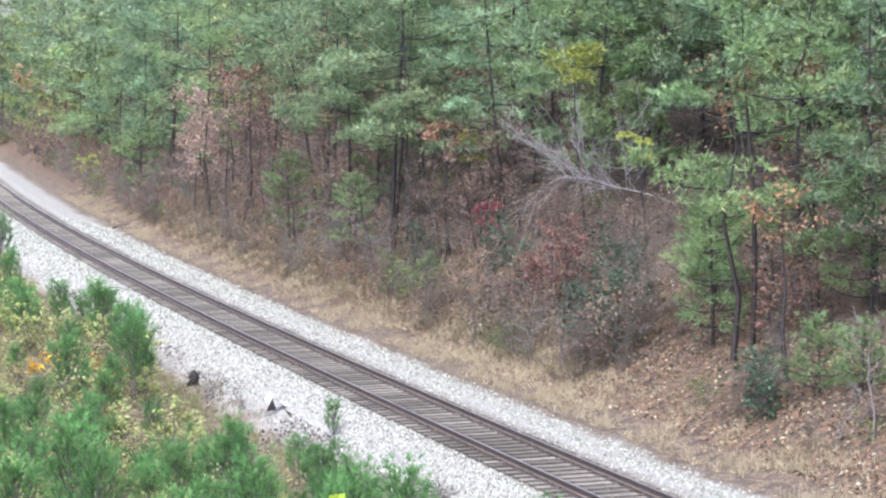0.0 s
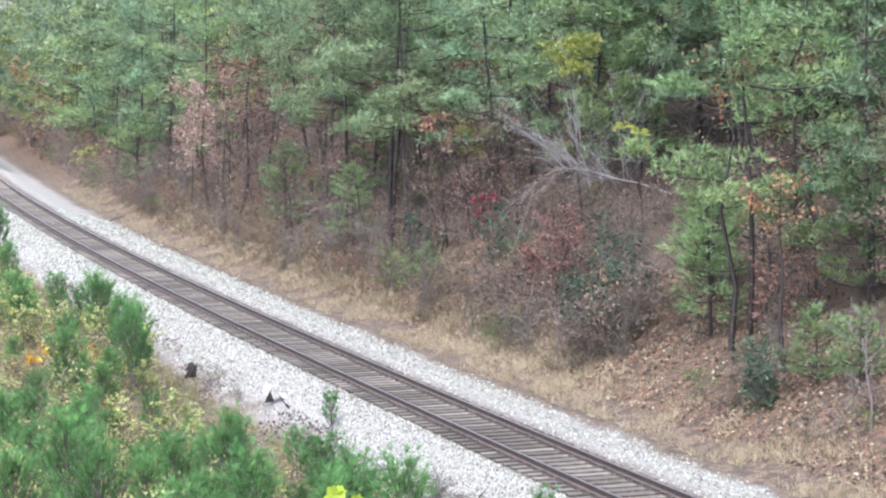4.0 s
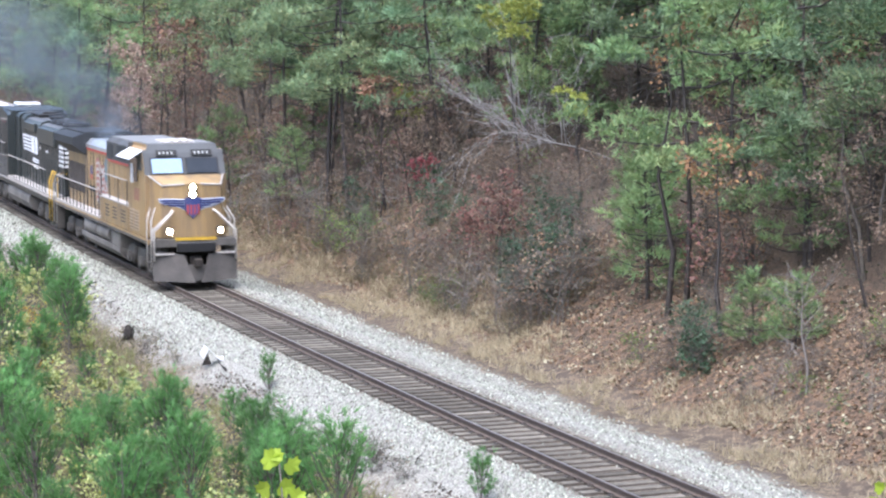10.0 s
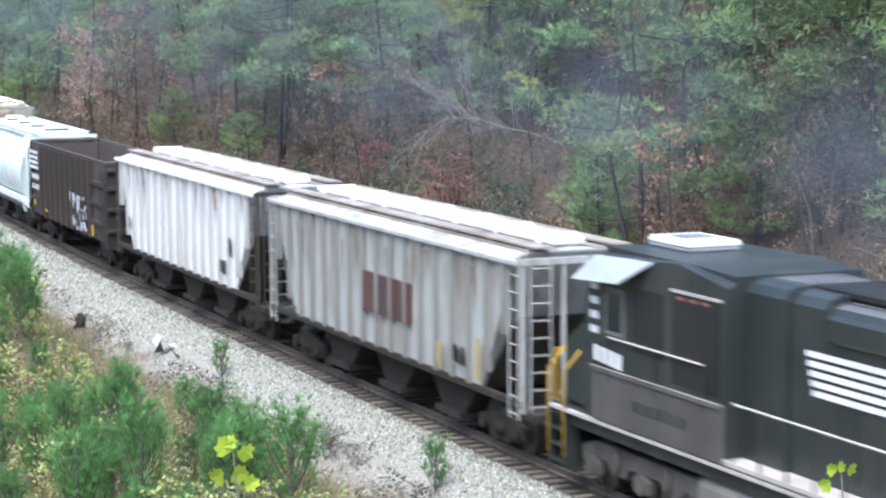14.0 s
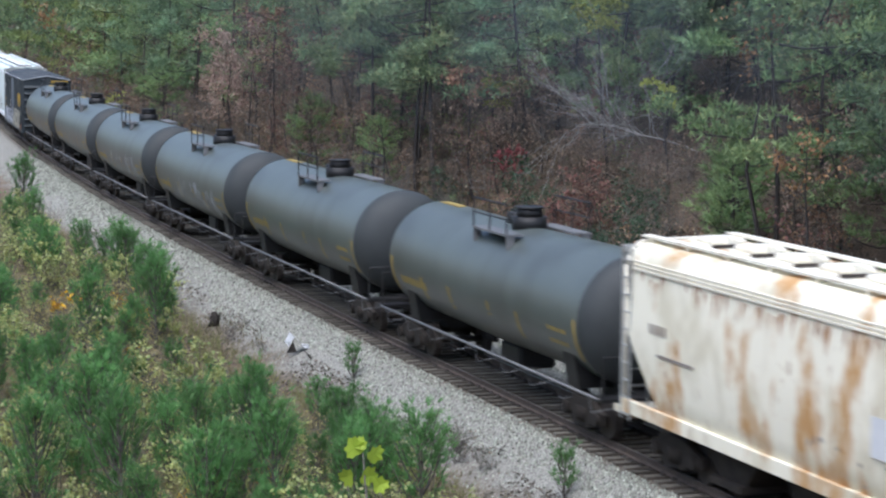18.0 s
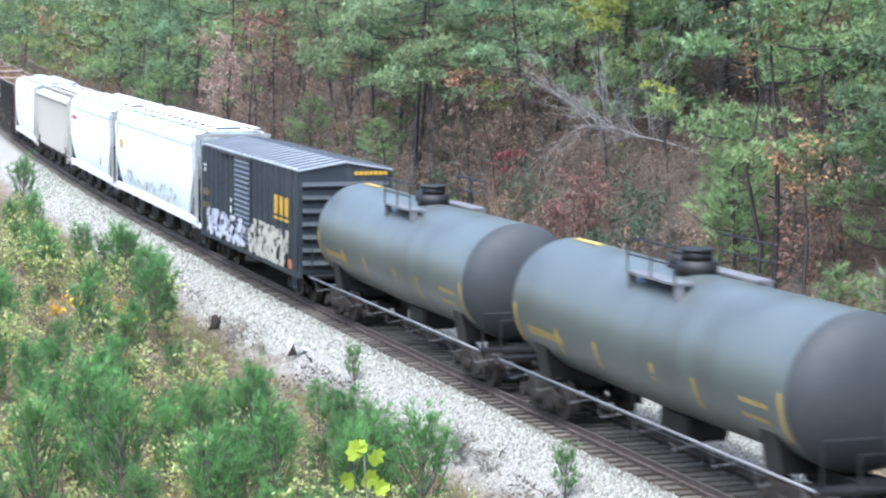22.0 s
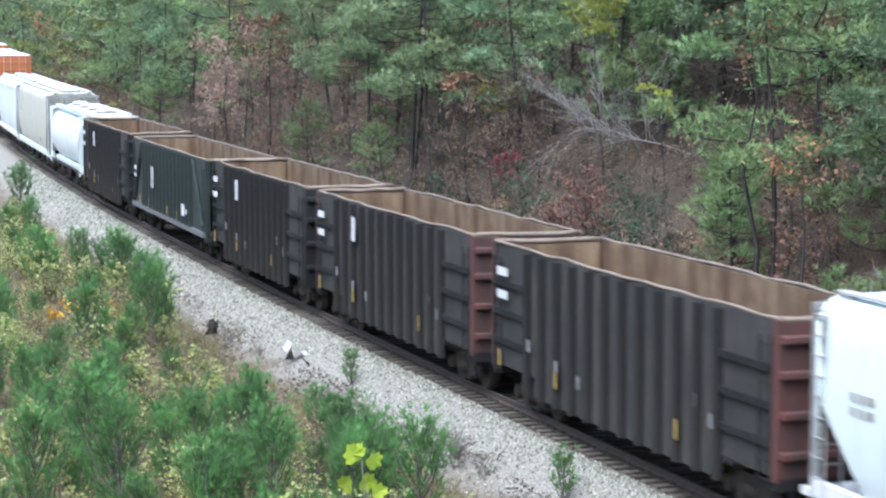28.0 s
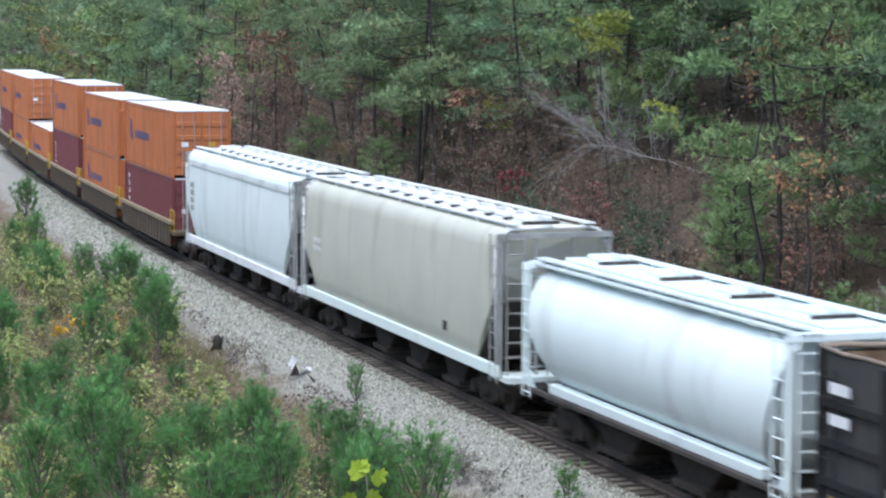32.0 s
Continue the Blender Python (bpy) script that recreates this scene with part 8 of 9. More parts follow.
# bare and brown hardwoods among them
HARD = Kinds([plant("hardwood_tree", broadleaf_meshes(200 + i, h, sp, 0.135, int(n * 0.6), mt, wood, 1, 0.2, (0, 0), 0.0, 16, 4), lab, "tree", "hardwoods on the bank")
              for i, (h, sp, n, mt, wood, lab) in enumerate(((7.5, 2.0, 1500, "leaf_brown", "bark", "hardwood with withered brown leaves"), (8.5, 3.3, 3000, "leaf_rust", "bark", "hardwood with rust-orange autumn leaves"),
                                                          (6.5, 1.9, 0, "leaf_brown", "twig", "bare grey hardwood tree"), (6.0, 1.7, 1300, "leaf_red", "bark", "hardwood with dull red leaves"), (8.0, 2.1, 1400, "leaf_yellow", "bark", "hardwood with yellow-green leaves"),
                                                          (8.5, 2.2, 900, "leaf_brown", "twig", "thinly leaved grey hardwood tree")))], 0.16)
for s, l, i, sz in ((67.0, 11.5, 0, 1.2), (76.0, 11.0, 3, 1.15), (25.7, 17.5, 5, 0.9), (4.7, 14.0, 1, 0.7), (2.0, 15.0, 0, 0.9), (16.0, 12.0, 0, 0.3), (22.5, 9.2, 3, 0.42), (12.5, 11.0, 2, 0.35), (18.5, 11.2, 5, 0.4), (30.5, 9.0, 0, 0.6), (36.0, 9.0, 0, 0.7), (48.0, 8.4, 0, 0.7), (10.0, 13.5, 5, 0.4), (149.0, 8.0, 1, 1.0)):
    HARD.put(i, s, l, rnd_t.uniform(0, 6.28), sz)
for k in range(72):
    s = rnd_t.uniform(-30, 150)
    l = rnd_t.uniform(9.5, 24)
    HARD.put(rnd_t.choice((0, 0, 0, 1, 2, 2, 3, 0, 5, 5)), s, l + (8 if 5 < s < 24 and l < 15.5 else 0), rnd_t.uniform(0, 6.28), rnd_t.uniform(0.55, 1.05))

for k in range(34):
    s, l = 6 + 62 * rnd_t.random(), rnd_t.uniform(8.6, 13)
    HARD.put(rnd_t.choice((0, 0, 5, 5, 2, 3)), s, l, rnd_t.uniform(0, 6.28), rnd_t.uniform(0.25, 0.4) if 5 < s < 27 else rnd_t.uniform(0.42, 0.7))

for s, l, i, sz in ((60.0, 13.0, 1, 1.0), (-2.0, 14.5, 1, 0.8), (0.5, 12.0, 0, 0.7), (86.0, 12.0, 1, 1.1), (34.0, 13.0, 0, 0.8), (21.5, 12.5, 3, 0.6), (9.0, 12.0, 0, 0.6), (12.0, 13.2, 0, 0.3), (14.0, 11.6, 5, 0.35), (16.5, 12.8, 3, 0.3), (7.0, 13.6, 0, 0.5), (10.5, 10.4, 0, 0.42), (13.0, 9.6, 0, 0.4), (17.5, 10.2, 0, 0.5), (19.5, 11.5, 0, 0.4), (-7.5, 11.0, 0, 0.6), (-5.0, 12.6, 0, 0.75), (-11.0, 12.5, 5, 0.7), (-1.5, 10.8, 0, 0.5), (-9.0, 15.0, 0, 0.9), (-6.0, 11.8, 5, 0.8), (48.0, 12.5, 3, 0.8), (42.0, 9.2, 5, 0.7)):
    HARD.put(i, s, l, rnd_t.uniform(0, 6.28), sz)

# single patches of autumn colour between the pines
for seed, h, sp, lf, n, mt, bare, s, l, lab in ((233, 6.9, 1.1, 0.13, 300, "leaf_amber", 0.7, -3.2, 9.0, "hardwood with few remaining amber leaves"), (234, 9.6, 0.9, 0.13, 160, "leaf_amber", 0.78, 0.4, 9.1, "thin hardwood with few amber leaves"),
                                                (235, 2.3, 0.5, 0.13, 520, "leaf_crimson", 0.62, 25.2, 10.6, "low shrub with crimson leaves"), (236, 3.2, 1.0, 0.13, 700, "leaf_red", 0.3, 13.6, 9.2, "slender tree with pinkish red leaves"), (244, 2.3, 0.8, 0.13, 520, "leaf_red", 0.2, 15.2, 9.0, "low tree with pinkish red leaves"),
                                                (237, 8.6, 1.7, 0.17, 1900, "leaf_tan", 0.3, 71.0, 8.7, "tan hardwood holding pale withered leaves"), (238, 7.6, 1.4, 0.17, 1300, "leaf_tan", 0.25, 67.0, 8.9, "tan hardwood holding pale withered leaves"), (242, 6.0, 1.4, 0.17, 1000, "leaf_tan", 0.3, 75.5, 8.6, "tan hardwood holding pale withered leaves"),
                                                (243, 9.2, 1.4, 0.16, 700, "leaf_rust", 0.7, 65.0, 9.6, "tall hardwood topped with pinkish brown leaves"), (245, 6.6, 0.9, 0.16, 300, "leaf_rust", 0.78, 29.4, 10.3, "hardwood with a few rust-brown leaves"),
                                                (246, 2.6, 1.0, 0.2, 420, "leaf_lemon", 0.3, 121.0, 7.6, "low yellow shrub beside the line"), (247, 8.4, 1.5, 0.3, 260, "leaf_amber", 0.8, 176.0, 7.6, "tree topped with orange leaves"),
                                                (239, 5.2, 1.3, 0.15, 420, "leaf_rust", 0.5, 44.0, 15.5, "hardwood with rust-orange autumn leaves"), (240, 3.6, 1.0, 0.14, 240, "leaf_tan", 0.3, 1.5, 10.8, "small hardwood with pale brown leaves"), (241, 3.2, 0.9, 0.13, 220, "leaf_red", 0.35, -1.8, 9.6, "small hardwood with dull red leaves")):
    settle(plant("hardwood_tree", broadleaf_meshes(seed, h, sp, lf, n, mt, "bark", 1, bare, (rnd_t.uniform(-0.08, 0.08), 0.0), 0.0, 14, 4), lab, "tree", "hardwoods on the bank"), s, l, rnd_t.uniform(0, 6.28))

for seed, h, sp, nb, s, l in ((251, 7.7, 0.95, 7, 19.3, 12.1), (252, 4.4, 0.5, 2, 14.4, 12.4), (253, 3.4, 0.6, 4, 30.5, 12.0)):
    settle(plant("hardwood_tree", bank_pine_meshes(seed, h, sp, 0.82, nb, 26, 5, 0.17, 0.07, "leaf_lemon", puff=0.75), "slender tree topped with yellow-green leaves", "tree", "hardwoods on the bank"), s, l, 1.3 * seed)

# the leaning bare tree
def leaning_tree():
    """A trunk that leans far out over the bank, with a fan of long pale limbs rising from it."""
    rnd = np.random.RandomState(301)
    V, F = [], []
    trunk = [np.array(q) for q in ((0, 0, 0), (-0.7, 0, 0.3), (-1.5, 0, 0.55), (-2.4, 0.1, 0.75), (-3.3, 0.1, 1.05), (-4.3, 0.2, 1.2))]
    strand(V, F, trunk, 0.045, 0.015)
    for k in range(20):
        q = 2.1 + 2.85 * (k + rnd.rand()) / 20
        i = min(4, int(q))
        b0 = trunk[i] + (trunk[i + 1] - trunk[i]) * (q - i)
        a = rnd.uniform(0.1, 1.5)
        ln = rnd.uniform(1.1, 2.2) + 2.8 * math.sin(a) ** 2 * rnd.rand()
        d = np.array((-math.cos(a), rnd.normal(0, 0.35), math.sin(a)))
        pts = [b0]
        for j in range(4):
            pts.append(pts[-1] + d * ln / 4)
            d = d + rnd.normal(0, 0.3, 3)
        strand(V, F, pts, 0.017, 0.004)
        for j in range(10):
            u = rnd.uniform(0.3, 3.95)
            c0 = pts[int(u)] + (pts[int(u) + 1] - pts[int(u)]) * (u - int(u))
            e = (d + rnd.normal(0, 0.7, 3)) * rnd.uniform(0.35, 0.9)
            strand(V, F, [c0, c0 + e * 0.5 + rnd.normal(0, 0.06, 3), c0 + e], 0.008, 0.004)
            for m in range(2):
                c1 = c0 + e * rnd.uniform(0.3, 0.9)
                strand(V, F, [c1, c1 + (e + rnd.normal(0, 0.4, 3)) * 0.5], 0.006, 0.004)
    return mesh_from("trunk", V, F, M["bark_pale"], True), None


tree = plant("bare_tree", leaning_tree(), "pale bare tree leaning out from the bank", "tree")
settle(tree, 17.6, 15.2, 0.33, 1.0)
tree = plant("bare_tree", broadleaf_meshes(302, 4.6, 1.5, 0.1, 0, "leaf_brown", "bark_grey", 1, 0.2, (0.05, 0.0), 0.0, 14, 5), "slender bare sapling on the leaf litter", "tree", "bare saplings")
for s, l, sz, rz in ((-9.6, 8.0, 0.75, 0.3), (-12.5, 10.5, 0.9, 2.0), (7.0, 7.6, 0.45, 1.0), (-4.0, 13.5, 1.0, 4.0), (38.0, 7.6, 0.5, 0.5), (-15.5, 9.0, 0.8, 1.2), (33.0, 8.0, 0.6, 3.3)):
    stand(tree, s, l, rz, sz)
settle(tree, -14.0, 13.5, 5.0, 1.0)

# undergrowth along the foot of the bank
BRUSH = Kinds([plant("undergrowth_bush", broadleaf_meshes(400 + i, h, sp, lf, n, mt, wood, st, 0.1, (0, 0), 0.1, 6, 2), lab, "shrub", "undergrowth on the bank")
               for i, (h, sp, lf, n, mt, wood, st, lab) in enumerate(((2.2, 0.9, 0.1, 380, "leaf_brown", "twig", 5, "brown withered undergrowth shrub"), (1.6, 0.8, 0.09, 330, "leaf_brown", "twig", 6, "low brown undergrowth shrub"),
                                                                  (2.6, 0.9, 0.08, 120, "leaf_brown", "bark_grey", 5, "grey twiggy undergrowth shrub"), (1.8, 0.8, 0.09, 450, "leaf_red", "twig", 4, "shrub with dull red leaves"),
                                                                  (1.5, 0.7, 0.08, 450, "leaf_green", "twig", 5, "shrub still in green leaf"), (2.4, 1.0, 0.1, 450, "leaf_rust", "twig", 4, "shrub with rust-coloured leaves"), (2.8, 1.0, 0.07, 0, "leaf_brown", "twig", 7, "bare twiggy undergrowth shrub")))], 0.2)
for k in range(215):
    s = -24 + 170 * rnd_t.random() ** 1.1
    l = 6.9 + 11 * rnd_t.random() ** 1.7 + (1.6 if s < 2 else 0)
    if -12 < s < 3 and l < 10.2:
        continue
    BRUSH.put(rnd_t.choice((0, 0, 0, 1, 1, 2, 2, 6, 6, 3, 4, 5)), s, l, rnd_t.uniform(0, 6.28), rnd_t.uniform(0.7, 1.35))
for k in range(34):
    BRUSH.put(rnd_t.choice((0, 0, 1, 4, 5, 2)), rnd_t.uniform(105, 230), rnd_t.uniform(6.6, 9.5), rnd_t.uniform(0, 6.28), rnd_t.uniform(1.2, 1.9))
for s, l, i, sz in ((15.1, 9.8, 3, 1.3), (13.8, 10.2, 3, 1.2), (16.5, 10.5, 3, 1.1), (0.6, 10.6, 5, 1.15), (-0.8, 11.2, 5, 1.0), (12.0, 7.2, 1, 0.8), (-4.0, 8.0, 6, 0.8), (19.0, 8.2, 1, 0.9), (24.0, 8.0, 1, 0.9), (32.2, 9.0, 4, 0.6)):
    BRUSH.put(i, s, l, rnd_t.uniform(0, 6.28), sz)
for k in range(26):
    BRUSH.put(rnd_t.choice((1, 2, 6, 6, 0, 4)), rnd_t.uniform(-14, 6), rnd_t.uniform(7.0, 11.5), rnd_t.uniform(0, 6.28), rnd_t.uniform(0.3, 0.65))
VINES = Kinds([plant("vine_thicket", broadleaf_meshes(450 + i, h, sp, 0.1, n, "leaf_evergreen", "twig", 4, 0.02, (0, 0), 0.35, 14, 3), "dark evergreen vines over a dead shrub", "shrub", "vine thickets") for i, (h, sp, n) in enumerate(((3.6, 0.8, 1700), (2.0, 0.55, 900)))])
VINES.put(0, 19.5, 9.8, 2.2, 0.7), VINES.put(1, 24.0, 10.4, 0.2, 1.2), VINES.put(1, 29.5, 9.2, 1.9, 1.1), VINES.put(0, 10.8, 9.6, 1.4, 0.9), VINES.put(0, 7.1, 8.3, 0.4), VINES.put(1, -4.5, 7.6, 1.0), VINES.put(1, 8.6, 8.0, 2.0, 1.1), VINES.put(1, 10.5, 8.4, 3.0, 1.0), VINES.put(1, -3.2, 8.1, 4.4, 0.8)
SMALLP = Kinds([plant("pine_sapling", pine_meshes(500 + i, h, sp, 0.15, 0.28, 1.3, 0.4, 14, 0.022, "needles"), "small green pine under the tall trees", "tree", "pine saplings on the bank") for i, (h, sp) in enumerate(((2.4, 1.1), (3.4, 1.2)))])
for s, l, i, sz in ((-5.2, 8.9, 0, 0.85), (-7.0, 9.2, 0, 0.8), (5.5, 11.0, 1, 1.2), (2.5, 9.5, 1, 1.3), (-2.5, 12.0, 1, 1.3), (27.0, 8.6, 0, 0.6), (40.0, 9.2, 1, 1.1), (-11.5, 12.0, 1, 1.4), (52.0, 9.0, 1, 1.3), (46.0, 12.0, 1, 1.5), (9.0, 12.5, 0, 0.9), (96.0, 8.4, 1, 1.6)):
    SMALLP.put(i, s, l, rnd_t.uniform(0, 6.28), sz)

# near side: young pines, yellowing shrubs and weeds between the knoll and the track
YOUNG = Kinds([plant("young_pine", pine_meshes(600 + i, h, sp * 0.72, 0.12, 0.24, 2.0, 0.25, 13, 0.014, "needles_young", "twig", up=1.7), "bright green young pine in the lineside brush", "tree", "young pines by the line")
               for i, (h, sp) in enumerate(((1.6, 0.55), (2.0, 0.65), (1.3, 0.5), (2.3, 0.7), (1.8, 0.75), (1.1, 0.42)))])
YELLOW = Kinds([plant("shrub", broadleaf_meshes(650 + i, h, sp, lf, n, mt, "twig", st, 0.15, (0, 0), 0.05, 9, 3), lab, "shrub", "brush by the line")
                for i, (h, sp, lf, n, mt, st, lab) in enumerate(((1.6, 0.36, 0.095, 520, "leaf_yellow", 2, "leafy yellow-green young sapling"), (1.2, 0.5, 0.085, 440, "leaf_yellow", 4, "yellowing shrub by the line"),
                                                             (1.1, 0.5, 0.05, 320, "straw_leaf", 5, "withered brown lineside weed"), (1.3, 0.45, 0.08, 300, "leaf_green", 3, "low green lineside shrub"), (0.9, 0.45, 0.055, 320, "straw_leaf", 5, "tan weed with seed heads"), (0.7, 0.4, 0.07, 200, "leaf_gold", 4, "low shrub with golden leaves")))])


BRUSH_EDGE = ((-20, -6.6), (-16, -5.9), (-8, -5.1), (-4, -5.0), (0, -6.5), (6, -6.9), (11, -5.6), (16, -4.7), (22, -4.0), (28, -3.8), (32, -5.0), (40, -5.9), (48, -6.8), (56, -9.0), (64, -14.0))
rnd_v = random.Random(17)


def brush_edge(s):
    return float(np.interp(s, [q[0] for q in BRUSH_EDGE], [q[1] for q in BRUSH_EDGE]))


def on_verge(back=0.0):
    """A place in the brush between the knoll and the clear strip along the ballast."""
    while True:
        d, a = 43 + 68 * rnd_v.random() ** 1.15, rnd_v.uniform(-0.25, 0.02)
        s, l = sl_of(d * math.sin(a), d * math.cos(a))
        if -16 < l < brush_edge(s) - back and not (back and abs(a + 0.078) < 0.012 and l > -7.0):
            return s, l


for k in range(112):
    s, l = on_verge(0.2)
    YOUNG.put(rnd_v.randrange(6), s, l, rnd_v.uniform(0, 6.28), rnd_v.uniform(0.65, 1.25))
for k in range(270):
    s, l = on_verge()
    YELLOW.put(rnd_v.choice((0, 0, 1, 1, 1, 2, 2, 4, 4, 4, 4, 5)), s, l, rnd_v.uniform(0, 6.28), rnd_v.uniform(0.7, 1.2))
for s, l, i, sz in ((0.9, -2.75, 5, 0.75), (-14.8, -2.8, 5, 0.85), (42.0, -6.0, 3, 1.0), (12.0, -5.8, 4, 0.9), (17.0, -5.0, 0, 0.9), (22.0, -4.5, 1, 0.9), (26.5, -4.3, 4, 0.9), (1.0, -6.6, 5, 0.8), (-3.6, -5.0, 0, 0.7), (-6.0, -5.3, 2, 0.9)):
    YOUNG.put(i, s, l, rnd_t.uniform(0, 6.28), sz)
YOUNG.put(3, 52.5, -5.3, 0.7, 1.3), YOUNG.put(4, 27.5, -4.6, 1.0, 1.1), YOUNG.put(1, 24.0, -4.9, 2.0, 1.1), YOUNG.put(0, 30.0, -5.6, 3.0, 1.15)
for s, l, i, sz in ((47.0, -5.7, 1, 1.45), (44.5, -6.3, 0, 1.35), (42.0, -6.9, 1, 1.4), (38.5, -6.9, 1, 1.3), (33.0, -7.6, 1, 1.35), (26.0, -7.9, 0, 1.3), (20.5, -7.2, 4, 1.4), (15.0, -8.0, 4, 1.4), (10.0, -8.6, 1, 1.3), (5.5, -9.0, 4, 1.4), (0.0, -8.6, 4, 1.4), (-4.0, -8.2, 4, 1.4), (-7.0, -8.0, 1, 1.2)):
    YELLOW.put(i, s, l, 2.3 * s, sz)
YELLOW.put(0, -0.5, -7.6, 0.4, 1.25), YELLOW.put(0, 22.0, -5.4, 1.4, 1.0), YELLOW.put(0, 30.9, -6.6, 2.0, 1.3), YELLOW.put(1, 27.0, -7.0, 2.6, 1.3)
gold = plant("shrub", broadleaf_meshes(690, 0.9, 0.3, 0.17, 60, "leaf_gold", "twig", 2, 0.4, (0, 0), 0.0, 5, 2), "small sapling with golden orange leaves", "shrub")
settle(gold, 17.5, -8.3, 0.0, 1.2)
dead = plant("dead_weed", broadleaf_meshes(691, 0.7, 0.4, 0.05, 40, "leaf_brown", "twig", 6, 0.1, (0, 0), 0.1, 7, 3), "dark dead weed at the ballast edge", "shrub", "dead weeds")
settle(dead, -8.9, -3.1)
for s, l, sz in ((-9.8, -3.4, 1.1), (-7.6, -3.3, 0.8), (-11.0, -3.2, 0.9), (8.0, -3.6, 0.6), (-6.0, -3.5, 0.7), (11.0, -3.9, 0.7)):
    stand(dead, s, l, s, sz)


def lime_sapling(tip, leaves):
    """A sapling close to the viewer: a stem with a few broad lobed leaves."""
    ob = tagged(empty("tulip_sapling"), "sapling with a few broad lime-green leaves", "sapling")
    top = Vector(tip)
    base = Vector((top.x + 0.05, top.y - 0.1, ground_z(top.x, top.y) - 0.05))
    ob.matrix_basis = Matrix.Translation(base)
    rel = top - base
    bm = bmesh.new()
    tube(bm, [(0, 0, 0), rel * 0.5 + Vector((0.03, 0, 0)), rel], 0.012, 0.005, 6)
    part("stem", done(bm), M["twig"], ob)
    lobes = [(0, 0), (0.22, -0.05), (0.5, 0.1), (0.42, 0.3), (0.55, 0.55), (0.3, 0.62), (0.18, 0.95), (0, 0.85), (-0.18, 0.95), (-0.3, 0.62), (-0.55, 0.55), (-0.42, 0.3), (-0.5, 0.1), (-0.22, -0.05)]
    rnd = random.Random(5)
    for dx, dz, ang, size in leaves:
        bm = bmesh.new()
        vs = []
        for u, v in lobes:
            x, z = u * size, v * size
            vs.append(bm.verts.new((x * math.cos(ang) + z * -math.sin(ang), 0.05 * math.sin(u * 3 + v * 2) * size * 3, x * math.sin(ang) + z * math.cos(ang))))
        c = bm.verts.new((0.4 * size * -math.sin(ang), 0.02, 0.4 * size * math.cos(ang)))
        for i in range(len(vs)):
            bm.faces.new((vs[i], vs[(i + 1) % len(vs)], c))
        leaf = part("leaf", bm, M["leaf_lime"], ob)
        leaf.matrix_basis = Matrix.Translation(rel + Vector((dx, rnd.uniform(-0.03, 0.03), dz))) @ pose(0, 0, 0, rnd.uniform(-25, 25), 0, rnd.uniform(-30, 30))


lime_sapling((-0.88, 17.0, 6.7), ((-0.05, -0.02, 0.25, 0.16), (0.05, -0.06, -0.9, 0.15), (0.0, -0.16, -1.9, 0.15), (-0.08, -0.2, 1.6, 0.14), (0.08, -0.25, -1.5, 0.13), (-0.03, 0.03, 0.0, 0.11)))
lime_sapling((3.75, 17.0, 6.43), ((-0.05, -0.02, 0.6, 0.1), (0.06, -0.03, -0.8, 0.11), (0.0, 0.0, 0.0, 0.09), (-0.08, -0.12, 1.5, 0.11)))


# ---- loose cover ----
def scatter(name, count, s0, s1, l0, l1, fn, seed, label, category, mt, bias=1.3, tufts=False):
    rnd = np.random.RandomState(seed)
    out = []
    for k in range(count):
        s = s0 + (s1 - s0) * rnd.rand() ** bias
        l = rnd.uniform(l0, l1)
        p = at(s, l)
        if tufts and noise.noise((p.x * 0.5, p.y * 0.5, 4.0)) + rnd.normal(0, 0.12) < 0.05:
            continue
        out.append((p.x, p.y, ground_z(p.x, p.y)))
    return tagged(new(name, quads_mesh(name, fn(rnd, np.array(out)), mt)), label, category, kind="stuff")


def straw_fn(ln, w, sp):
    def fn(rnd, p):
        d = np.tile(np.array((0, 0, 1.0)), (len(p), 1)) + rnd.normal(0, 0.15, p.shape)
        return blades(rnd, p + rnd.normal(0, 0.04, p.shape) * (1, 1, 0), d, ln, w, sp, 7)
    return fn


scatter("dry_grass", 13000, -24, 120, 5.0, 7.5, straw_fn(0.36, 0.016, 0.5), 21, "straw-coloured dry grass along the ditch", "grass", M["straw"], 1.3, True)
scatter("dry_grass_tufts", 420, 4, 18, 5.9, 7.4, straw_fn(0.42, 0.016, 0.6), 22, "taller bleached grass tufts at the bank foot", "grass", M["straw"], 1.0)
scatter("fallen_leaves", 36000, -26, 80, 6.2, 11.5, lambda rnd, p: leaf_quads(rnd, p + np.array((0, 0, 0.03)), 0.12, 2.0), 23, "brown fallen leaves on the bank", "leaves", M["litter"])
scatter("trackside_dirt", 15000, -20, 45, -5.6, -2.8, lambda rnd, p: leaf_quads(rnd, p[(np.sin(p[:, 0] * 1.3) + np.sin(p[:, 1] * 0.7 + 1) + rnd.normal(0, 0.7, len(p))) > 0.2] + np.array((0, 0, 0.03)), 0.1, 2.0), 27, "dark dirt and dead litter along the ballast edge", "dirt", M["dirt_bits"])
scatter("dead_verge_grass", 2600, -20, 46, -6.4, -3.1, straw_fn(0.26, 0.012, 0.6), 29, "flattened grey-brown dead grass beside the ballast", "grass", M["bank_weed"], 1.1, True)
scatter("weed_stalks", 6000, -16, 62, -14.0, -4.2, straw_fn(0.75, 0.014, 0.35), 24, "dry and greenish weeds in the lineside brush", "weeds", M["weed"])
scatter("low_growth", 9500, -16, 62, -14.0, -4.3, lambda rnd, p: leaf_quads(rnd, p + np.abs(rnd.normal(0, 0.25, p.shape)) * (0.3, 0.3, 1), 0.07, 1.0), 25, "low mixed green and tan growth", "weeds", M["low"])


